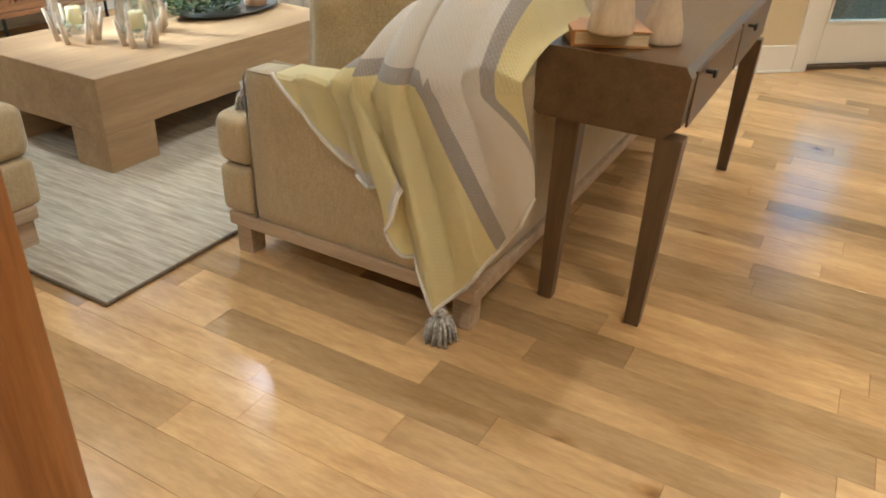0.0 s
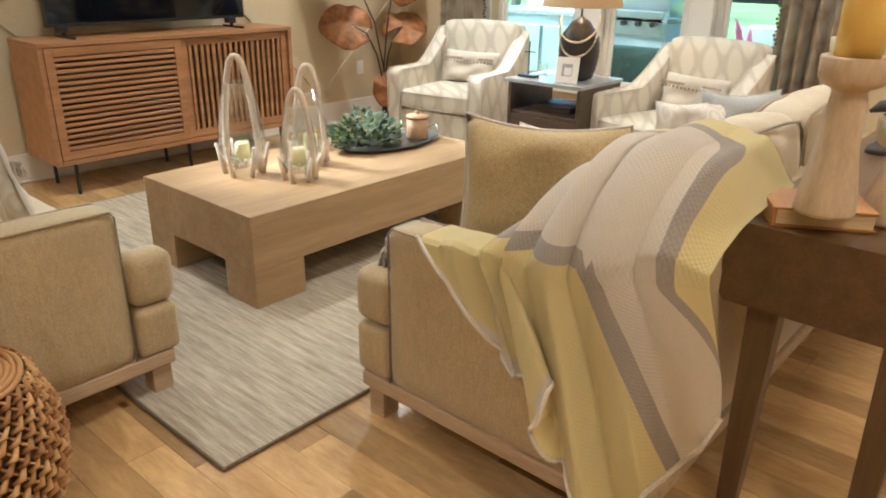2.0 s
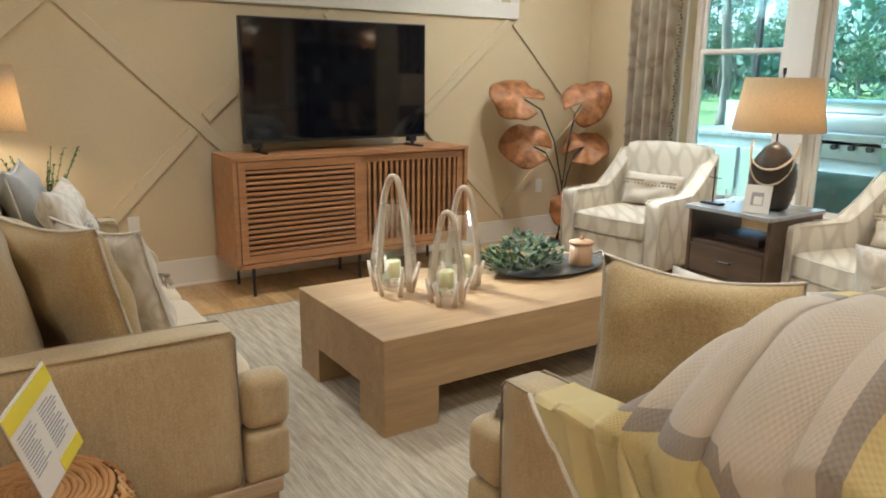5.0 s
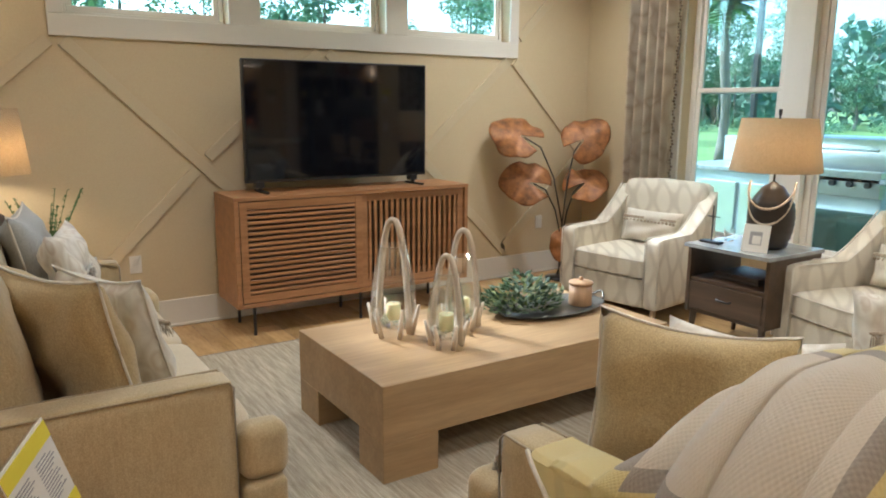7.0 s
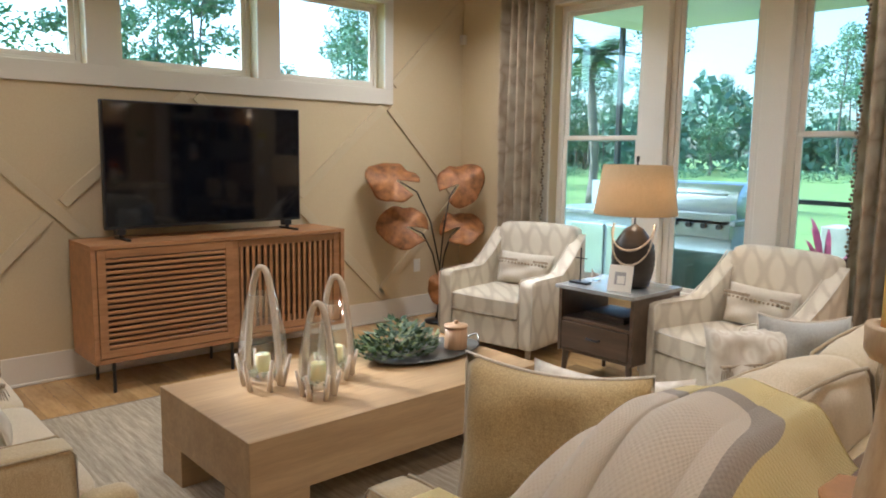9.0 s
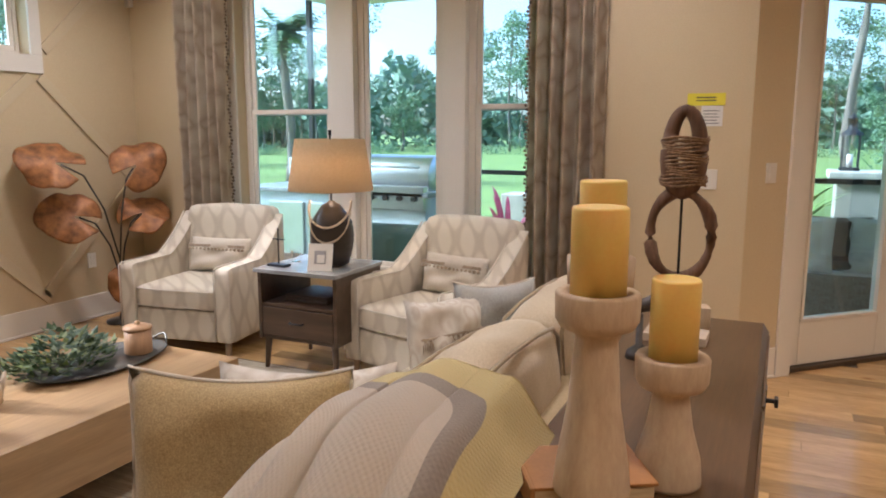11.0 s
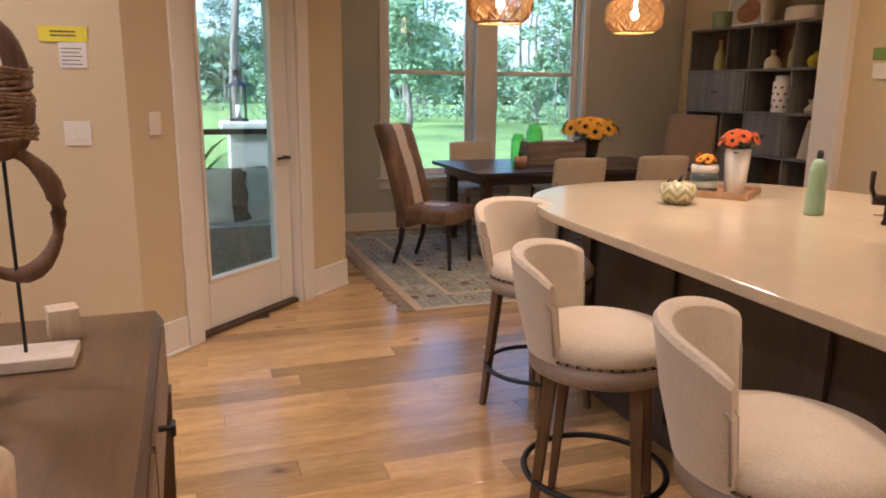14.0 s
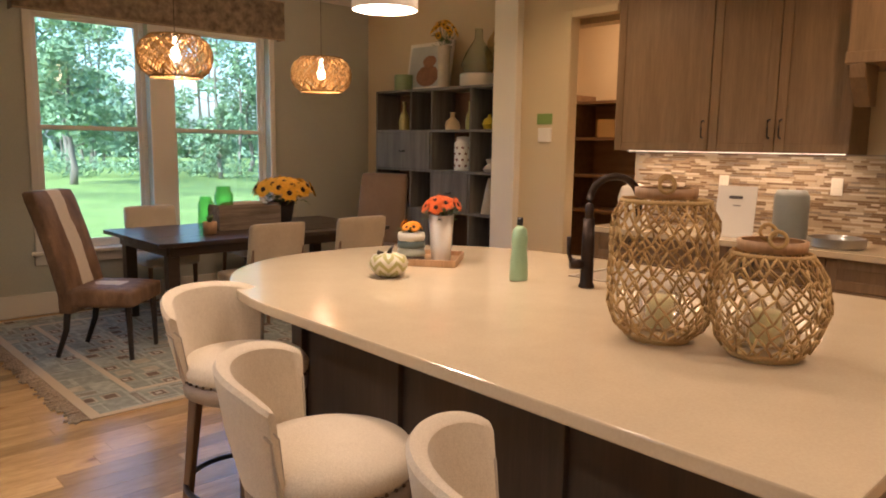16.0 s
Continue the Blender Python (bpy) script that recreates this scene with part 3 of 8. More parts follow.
# living-room windows: three tall sashes side by side
bm = bmesh.new()
L0, L1, LZ0, LZ1 = LW
for a, b in ((L0 - 0.10, L0), (L1, L1 + 0.10)):
    box(bm, a - WX, b - WX, -0.02, -0.001, LZ0 - 0.1, LZ1 + 0.1, 0.003, 1)
box(bm, L0 - WX, L1 - WX, -0.02, -0.001, LZ1, LZ1 + 0.1, 0.003, 1)
box(bm, L0 - 0.12 - WX, L1 + 0.12 - WX, -0.05, 0.08, LZ0 - 0.03, LZ0, 0.004, 1)
put("window_trim", bm, WHITE, M_WIN)
for a, b, rail in ((L0, -3.18, 1.64), (-2.98, -2.27, None), (-2.10, L1, 1.66)):
    window(M_WIN, a - WX, b - WX, LZ0, LZ1, rail, 0.05)
bm = bmesh.new()
for a, b in ((-3.179, -2.981), (-2.269, -2.101)):
    box(bm, a - WX, b - WX, 0.03, 0.16, LZ0 + 0.001, LZ1 - 0.001, 0.004, 1)
put("window_mullion", bm, WHITE, M_WIN)

# dining windows
for a, b in DW:
    window(M_DIN, a - 0.9, b - 0.9, 0.55, 2.62, 1.62, 0.04)
bm = bmesh.new()
a0, a1 = DW[0][0] - 0.9, DW[1][1] - 0.9
for p, q in ((a0 - 0.06, a0), (DW[0][1] - 0.9, DW[1][0] - 0.9), (a1, a1 + 0.06)):
    box(bm, p, q, -0.018, -0.001, 0.5505, 2.7, 0.003, 1)
box(bm, a0 - 0.09, a1 + 0.09, -0.06, 0.08, 0.52, 0.55, 0.004, 1)
box(bm, a0 - 0.07, a1 + 0.07, -0.018, -0.001, 0.43, 0.519, 0.003, 1)
put("window_trim", bm, WHITE, M_DIN)
VAL = cloth("valance_print", (0.10, 0.075, 0.05), (0.28, 0.22, 0.15), 14, 0.9, 0.2)
vl = thing("window_valance", "brown patterned fabric valance box above the dining windows", "valance")
for nm, a in (("front_panel", (a0 - 0.16, a1 + 0.1, -0.16, -0.145, 2.56, 2.95)), ("side_return", (a0 - 0.16, a0 - 0.145, -0.1445, -0.02, 2.56, 2.95)), ("side_return", (a1 + 0.085, a1 + 0.1, -0.1445, -0.02, 2.56, 2.95)), ("top_board", (a0 - 0.144, a1 + 0.084, -0.144, -0.02, 2.93, 2.949)), ("welt_cord", (a0 - 0.162, a1 + 0.102, -0.168, -0.1605, 2.562, 2.572)), ("welt_cord", (a0 - 0.162, a1 + 0.102, -0.168, -0.1605, 2.938, 2.948))):
    bm = bmesh.new()
    box(bm, *a, 0.003)
    put(nm, bm, PIPING if nm == "welt_cord" else VAL, M_DIN, vl)

# glazed patio door in the slanted wall
bm = bmesh.new()
box(bm, DOOR0 - 0.11, DOOR0, -0.02, -0.001, 0, 2.56, 0.003, 1)
box(bm, DOOR1, DOOR1 + 0.11, -0.02, -0.001, 0, 2.56, 0.003, 1)
box(bm, DOOR0, DOOR1, -0.02, -0.001, 2.44, 2.56, 0.003, 1)
box(bm, DOOR0 + 0.0005, DOOR0 + 0.025, 0.001, 0.158, 0, 2.438, 0.002, 1)
box(bm, DOOR1 - 0.025, DOOR1 - 0.0005, 0.001, 0.158, 0, 2.438, 0.002, 1)
put("door_frame", bm, WHITE, M_ANG)
bm = bmesh.new()
box(bm, DOOR0 + 0.026, DOOR1 - 0.026, 0.02, 0.15, -0.011, 0.028, 0.004, 1)
put("door_threshold", bm, wood("threshold_wood", (0.04, 0.025, 0.015), (0.09, 0.06, 0.035), "x", 0.5), M_ANG)
bm = bmesh.new()
s0, s1 = DOOR0 + 0.03, DOOR1 - 0.03
box(bm, s0, s0 + 0.105, 0.06, 0.105, 0.03, 2.43, 0.003, 1)
box(bm, s1 - 0.135, s1, 0.06, 0.105, 0.03, 2.43, 0.003, 1)
box(bm, s0 + 0.1055, s1 - 0.1355, 0.06, 0.105, 0.03, 0.31, 0.003, 1)
box(bm, s0 + 0.1055, s1 - 0.1355, 0.06, 0.105, 2.30, 2.43, 0.003, 1)
door = put("door", bm, WHITE, M_ANG, None, "white patio door with a full glass pane, closed")
bm = bmesh.new()
frame_strip(bm, s0 + 0.106, s1 - 0.136, 0.311, 2.299, 0.022, 0.052, 0.112)
put("glazing_bead", bm, WHITE, M_ANG, door)
bm = bmesh.new()
box(bm, s0 + 0.128, s1 - 0.158, 0.08, 0.085, 0.333, 2.277)
put("pane", bm, PANE, M_ANG, door).visible_shadow = False
bm = bmesh.new()
rod(bm, (s1 - 0.06, 0.06, 1.0), (s1 - 0.06, 0.01, 1.0), 0.012)
rod(bm, (s1 - 0.06, 0.015, 1.0), (s1 - 0.17, 0.015, 1.0), 0.009)
put("door_handle", bm, BLACK, M_ANG, door)


def wall_plate(m, x, z, label, w=0.075, h=0.118, kind="switch"):
    """A switch or socket plate with rocker."""
    t = thing("light_switch" if kind == "switch" else "power_outlet", label, "light switch" if kind == "switch" else "power outlet")
    bm = bmesh.new()
    box(bm, x - w / 2, x + w / 2, -0.008, -0.0005, z - h / 2, z + h / 2, 0.003)
    put("plate", bm, WHITE, m, t)
    if kind == "switch":
        n = max(1, round(w / 0.06))
        for k in range(n):
            c = x + (k - (n - 1) / 2) * 0.046
            bm = bmesh.new()
            box(bm, c - 0.016, c + 0.016, -0.012, -0.0075, z - 0.033, z + 0.033, 0.002)
            put("rocker", bm, WHITE, m, t)
    else:
        for dz in (-0.022, 0.022):
            bm = bmesh.new()
            box(bm, x - 0.016, x + 0.016, -0.010, -0.0075, z + dz - 0.014, z + dz + 0.014, 0.004)
            put("socket", bm, WHITE, m, t)


wall_plate(M_ANG, 0.16, 1.26, "white light switch plate beside the patio door")
wall_plate(M_WIN, -0.53 - WX, 1.22, "white double light switch plate under the wall notice", 0.12)
wall_plate(M_TV, 3.38, 0.46, "white power outlet low on the batten wall", kind="outlet")
wall_plate(M_TV, 6.86, 0.47, "white power outlet behind the metal leaf sculpture", kind="outlet")
YEL = paint("yellow_card", (0.80, 0.70, 0.05), 0.6, 0.03)
PAPER = paint("white_card", (0.80, 0.78, 0.74), 0.6, 0.02)
INK = paint("ink", (0.08, 0.08, 0.09), 0.6)
sg = thing("wall_notice", "yellow and white paper notice pinned to the wall", "notice")
bm = bmesh.new()
box(bm, -0.66 - WX, -0.45 - WX, -0.006, -0.001, 1.65, 1.72, 0.0)
put("header", bm, YEL, M_WIN, sg)
bm = bmesh.new()
box(bm, -0.58 - WX, -0.46 - WX, -0.005, -0.001, 1.53, 1.648, 0.0)
put("sheet", bm, PAPER, M_WIN, sg)
bm = bmesh.new()
for k in range(5):
    box(bm, -0.57 - WX, -0.48 - WX - 0.01 * (k % 2), -0.007, -0.0055, 1.545 + k * 0.018, 1.549 + k * 0.018)
for k in range(2):
    box(bm, -0.61 - WX, -0.50 - WX, -0.008, -0.0065, 1.675 + k * 0.018, 1.681 + k * 0.018)
put("text_lines", bm, INK, M_WIN, sg)
sn = thing("motion_sensor", "small white alarm sensor in the wall corner", "sensor")
bm = bmesh.new()
box(bm, 0.165, 0.215, -0.05, -0.002, 2.50, 2.59, 0.01)
put("case", bm, WHITE, M_WIN, sn)
for lx, ly in DOWNLIGHTS:
    t = thing("ceiling_downlight", "round white recessed ceiling downlight, lit, position assumed", "ceiling light", "recessed ceiling downlights", (lx, ly, CEIL - 0.02))
    bm = bmesh.new()
    lathe(bm, [(0.066, 0.0), (0.095, 0.0), (0.095, 0.008), (0.066, 0.019), (0.066, 0.0)])
    part("trim_ring", bm, WHITE, t)
    bm = bmesh.new()
    lathe(bm, [(0.0, 0.012), (0.065, 0.012), (0.065, 0.018), (0.0, 0.018)])
    part("lens", bm, glow("downlight_lens", (1.0, 0.80, 0.55), 4.0) if "downlight_lens" not in bpy.data.materials else bpy.data.materials["downlight_lens"], t)

# curtains
m, nt, b = nodes_of("curtain_print")
v = coords(nt, (1, 1, 1))
wv = nt.nodes.new("ShaderNodeTexVoronoi")
wv.feature, wv.inputs["Scale"].default_value = "SMOOTH_F1", 9.0
link(nt, v.outputs[0], wv.inputs["Vector"])
fine = noise_node(nt, v, 220, 2)
r = ramp(nt, wv.outputs[0], [(0.22, (0.70, 0.62, 0.47)), (0.42, (0.62, 0.52, 0.37)), (0.55, (0.50, 0.39, 0.26)), (0.72, (0.68, 0.59, 0.44))])
link(nt, mixc(nt, 0.25, r.outputs[0], fine.outputs[0], "OVERLAY"), b.inputs["Base Color"])
b.inputs["Roughness"].default_value = 0.9
bump(nt, b, fine.outputs[0], 0.4)
CURT = m


def curtain(x0, x1, label, seed):
    t = thing("curtain", label, "curtain", "pair of patterned curtains", (0, WINY - 0.09, 0))
    bm = bmesh.new()
    rnd = random.Random(seed)
    n, rows = 90, 14
    folds = 5.5
    ph = rnd.random() * 6
    grid = []
    for j in range(rows + 1):
        z = 0.02 + (CEIL - 0.12 - 0.02) * j / rows
        row = []
        for i in range(n + 1):
            u = i / n
            x = x0 + (x1 - x0) * (u + 0.012 * math.sin(9 * u + z * 1.2 + ph))
            y = 0.055 * math.sin(2 * math.pi * folds * u + ph + 0.25 * math.sin(z * 1.5)) + 0.012 * math.sin(17 * u + z)
            row.append(bm.verts.new((x, y, z)))
        grid.append(row)
    for a, c in zip(grid, grid[1:]):
        for i in range(n):
            bm.faces.new((a[i], a[i + 1], c[i + 1], c[i])).smooth = True
    bmesh.ops.solidify(bm, geom=bm.faces[:], thickness=0.004)
    part("panel", bm, CURT, t)
    bm = bmesh.new()
    for k in range(110):
        z = 0.05 + k * 0.026
        x = (x1 if seed == 1 else x0)
        bmesh.ops.create_icosphere(bm, subdivisions=1, radius=0.012, matrix=Matrix.Translation((x + 0.008 * math.sin(k * 1.7), -0.01, z)))
    part("bobble_trim", bm, cloth("bobble", (0.10, 0.07, 0.04), (0.22, 0.16, 0.1)), t)
    return t


curtain(-4.55, -4.02, "beige and brown ogee-patterned curtain beside the corner", 1)
curtain(-1.62, -1.12, "beige and brown ogee-patterned curtain beside the wall notice", 2)
bm = bmesh.new()
rod(bm, (-4.7, WINY - 0.09, CEIL - 0.10), (-1.0, WINY - 0.09, CEIL - 0.10), 0.014)
one("curtain_rod", bm, BLACK, "black metal curtain rod above the windows", "curtain rod")

# living room, soft things and small things
m, nt, b = nodes_of("ogee_upholstery")
tc = nt.nodes.new("ShaderNodeTexCoord")
sep = nt.nodes.new("ShaderNodeSeparateXYZ")
link(nt, tc.outputs["Object"], sep.inputs[0])


across = mth(nt, "ADD", sep.outputs[0], sep.outputs[1])
f1 = mth(nt, "COSINE", mth(nt, "MULTIPLY", across, 34.0))
f2 = mth(nt, "COSINE", mth(nt, "MULTIPLY", mth(nt, "ADD", sep.outputs[2], mth(nt, "MULTIPLY", sep.outputs[1], 0.5)), 17.0))
sh = mth(nt, "ABSOLUTE", mth(nt, "ADD", f1, mth(nt, "MULTIPLY", f2, 0.95)))
r = ramp(nt, mth(nt, "ADD", sh, mth(nt, "MULTIPLY", mth(nt, "SUBTRACT", noise_node(nt, coords(nt), 11, 3).outputs[0], 0.5), 0.9)), [(0.0, (0.55, 0.49, 0.395)), (0.35, (0.57, 0.51, 0.41)), (0.75, (0.66, 0.60, 0.49)), (1.0, (0.68, 0.625, 0.515))])
fine = noise_node(nt, coords(nt), 240, 2)
link(nt, mixc(nt, 0.25, r.outputs[0], fine.outputs[0], "OVERLAY"), b.inputs["Base Color"])
b.inputs["Roughness"].default_value = 0.92
bump(nt, b, fine.outputs[0], 0.5)
OGEE = m
CREAM = cloth("cream_linen", (0.58, 0.53, 0.44), (0.74, 0.69, 0.60))
OLIVE = cloth("olive_tweed", (0.33, 0.24, 0.11), (0.54, 0.41, 0.205), 260, 0.95, 0.8)
GREYBLUE = cloth("grey_linen", (0.30, 0.30, 0.28), (0.44, 0.44, 0.41))
m, nt, b = nodes_of("leaf_print")
vo = nt.nodes.new("ShaderNodeTexVoronoi")
vo.inputs["Scale"].default_value = 16
nz = noise_node(nt, coords(nt), 7, 4)
link(nt, coords(nt, (1, 1, 0.5)).outputs[0], vo.inputs["Vector"])
r = ramp(nt, mth(nt, "ADD", mth(nt, "MULTIPLY", vo.outputs[0], 0.7), mth(nt, "MULTIPLY", nz.outputs[0], 0.5)), [(0.38, (0.70, 0.66, 0.58)), (0.5, (0.58, 0.51, 0.42)), (0.6, (0.69, 0.65, 0.57)), (0.85, (0.50, 0.44, 0.36))])
link(nt, r.outputs[0], b.inputs["Base Color"])
b.inputs["Roughness"].default_value = 0.9
LEAFPRINT = m
TASSEL = cloth("tassel_yarn", (0.16, 0.14, 0.12), (0.62, 0.58, 0.52), 90, 0.95, 1.0)
TASSEL_T = cloth("tassel_taupe", (0.30, 0.24, 0.17), (0.50, 0.42, 0.32), 90, 0.95, 1.0)


def tassel(bm, p, L=0.06, r=0.02, n=26, seed=0):
    """A knot with loose threads under it."""
    rn = random.Random(seed)
    p = Vector(p)
    bmesh.ops.create_icosphere(bm, subdivisions=1, radius=r * 0.55, matrix=Matrix.Translation(p))
    for k in range(n):
        a = 2 * math.pi * k / n + rn.uniform(-0.2, 0.2)
        rr = r * rn.uniform(0.4, 1.15)
        tube(bm, [p, p + Vector((math.cos(a) * rr * 0.8, math.sin(a) * rr * 0.8, -L * 0.35)), p + Vector((math.cos(a) * rr, math.sin(a) * rr, -L * rn.uniform(0.8, 1.05)))], r * 0.11, 4)


def cushion(label, mt, w, h, d, m4, seed, cord=None, fringe=None, group="scatter cushions"):
    t = thing("cushion", label, "cushion", group)
    t.matrix_basis = m4
    part("cover", pillow_mesh(w, h, d, seed, 0.02), mt, t)
    if cord:
        part("piping", pillow_edge(w, h, 14, 0.02), cord, t)
    if fringe:
        bm = bmesh.new()
        n = 13
        for k in range(n):
            tassel(bm, ((k + 0.5) / n * w * 0.9 - w * 0.45, -d * 0.48, h * 0.52), 0.045, 0.014, 10, k)
        part("tassel_trim", bm, fringe, t)
        bm = bmesh.new()
        box(bm, -w * 0.46, w * 0.46, -d * 0.52, -d * 0.44, h * 0.52, h * 0.55, 0.004)
        part("trim_band", bm, fringe, t)
    return t


# sofa A: loose back cushions and scatter cushions
for k, (y0, y1) in enumerate(((4.55, 5.38), (5.40, 6.24))):
    t = thing("back_cushion", "large boxy beige linen back cushion resting on the sofa", "cushion", "sofa back cushions")
    w, h = y1 - y0, 0.395
    t.matrix_basis = pose(-0.76, (y0 + y1) / 2, 0.53, 0, 0, 90) @ pose(0, 0, 0, -6)
    part("cover", soft_box(-w / 2, w / 2, -0.10, 0.10, 0, h, 0.05, 0.045, 14), SOFA_LIGHT, t)
    bm = bmesh.new()
    for yy in (-0.098, 0.098):
        tube(bm, [(-w / 2 + 0.015, yy, 0.04), (-w / 2 + 0.012, yy, h - 0.04), (-w / 2 + 0.05, yy, h - 0.004), (-w / 4, yy, h + 0.012), (0, yy, h + 0.018), (w / 4, yy, h + 0.012), (w / 2 - 0.05, yy, h - 0.004), (w / 2 - 0.012, yy, h - 0.04), (w / 2 - 0.015, yy, 0.04)], 0.006, 6)
    part("piping", bm, PIPING, t)
cushion("square olive tweed cushion with pale piping, beside the throw", OLIVE, 0.50, 0.46, 0.16, pose(-1.16, 4.48, 0.525, 0, 0, 24) @ pose(0, 0, 0, -8), 1, CREAM)
cushion("cream printed cushion with tassel trim behind the olive cushion", LEAFPRINT, 0.46, 0.40, 0.15, pose(-1.16, 4.72, 0.525, 0, 0, 24) @ pose(0, 0, 0, -14), 2, None, TASSEL_T)
cushion("cream cushion with taupe tassel trim at the far sofa arm", LEAFPRINT, 0.38, 0.34, 0.15, pose(-1.26, 5.86, 0.525, 0, 0, 62) @ pose(0, 0, 0, -12), 3, None, TASSEL_T)
cushion("plain grey-beige cushion standing against the far sofa arm", GREYBLUE, 0.36, 0.37, 0.15, pose(-1.14, 6.05, 0.525, 0, 0, 40) @ pose(0, 0, 0, -10), 4, CREAM)
# sofa B
for k, (x0, x1) in enumerate(((-3.16, -2.27), (-4.07, -3.18))):
    t = thing("back_cushion", "large boxy beige linen back cushion resting on the sofa", "cushion", "sofa back cushions")
    w, h = x1 - x0, 0.48
    t.matrix_basis = pose((x0 + x1) / 2, 3.05, 0.53, 0, 0, 0) @ pose(0, 0, 0, 11)
    part("cover", soft_box(-w / 2, w / 2, -0.10, 0.10, 0, h, 0.05, 0.035, 14), SOFA, t)
cushion("square olive tweed cushion with pale piping, leaning beside the sofa arm", OLIVE, 0.55, 0.52, 0.17, pose(-2.52, 3.28, 0.525, 0, 0, 28) @ pose(0, 0, 0, 15), 5, CREAM)
cushion("cream leaf-printed cushion with tassel trim in front of the olive one", LEAFPRINT, 0.46, 0.44, 0.14, pose(-2.76, 3.45, 0.525, 0, 0, 208) @ pose(0, 0, 0, -16), 6, CREAM, TASSEL_T)
cushion("cream leaf-printed cushion with tassel band at the far sofa end", LEAFPRINT, 0.48, 0.46, 0.15, pose(-3.62, 3.42, 0.525, 0, 0, 165) @ pose(0, 0, 0, -14), 7, None, TASSEL)
cushion("grey linen cushion at the far end of the sofa", GREYBLUE, 0.52, 0.52, 0.17, pose(-3.86, 3.28, 0.525, 0, 0, 170) @ pose(0, 0, 0, -12), 8, CREAM)

# knitted throw
m, nt, b = nodes_of("knitted_throw")
uv = nt.nodes.new("ShaderNodeUVMap")
uv.uv_map = "stripe"
su = nt.nodes.new("ShaderNodeSeparateXYZ")
link(nt, uv.outputs[0], su.inputs[0])
uk = nt.nodes.new("ShaderNodeUVMap")
uk.uv_map = "knit"
sk = nt.nodes.new("ShaderNodeSeparateXYZ")
link(nt, uk.outputs[0], sk.inputs[0])
YC, CC, GC = (0.92, 0.80, 0.40), (0.87, 0.79, 0.68), (0.50, 0.44, 0.38)
rc = ramp(nt, su.outputs[0], [(0.0, CC), (0.10, YC), (0.30, GC), (0.40, CC), (0.60, GC), (0.70, YC)])
rc.color_ramp.interpolation = "CONSTANT"
wx = mth(nt, "SINE", mth(nt, "MULTIPLY", sk.outputs[0], 620.0))
wy = mth(nt, "SINE", mth(nt, "MULTIPLY", sk.outputs[1], 560.0))
knit = mth(nt, "MULTIPLY", wx, wy)
yarn = noise_node(nt, uk, 260, 3)
c1 = mixc(nt, mth(nt, "ADD", mth(nt, "MULTIPLY", knit, 0.07), 0.12), rc.outputs[0], (0.84, 0.76, 0.62), "MIX")
link(nt, mixc(nt, 0.25, c1, yarn.outputs[0], "OVERLAY"), b.inputs["Base Color"])
b.inputs["Roughness"].default_value = 0.95
b.inputs["Sheen Weight"].default_value = 0.3
bump(nt, b, knit, 0.3, 0.002)
KNIT = m


def lerp_table(tab, u):
    for (a, p), (c, q) in zip(tab, tab[1:]):
        if u <= c:
            k = (u - a) / (c - a)
            k = k * k * (3 - 2 * k)
            return p + (q - p) * k
    return tab[-1][1]


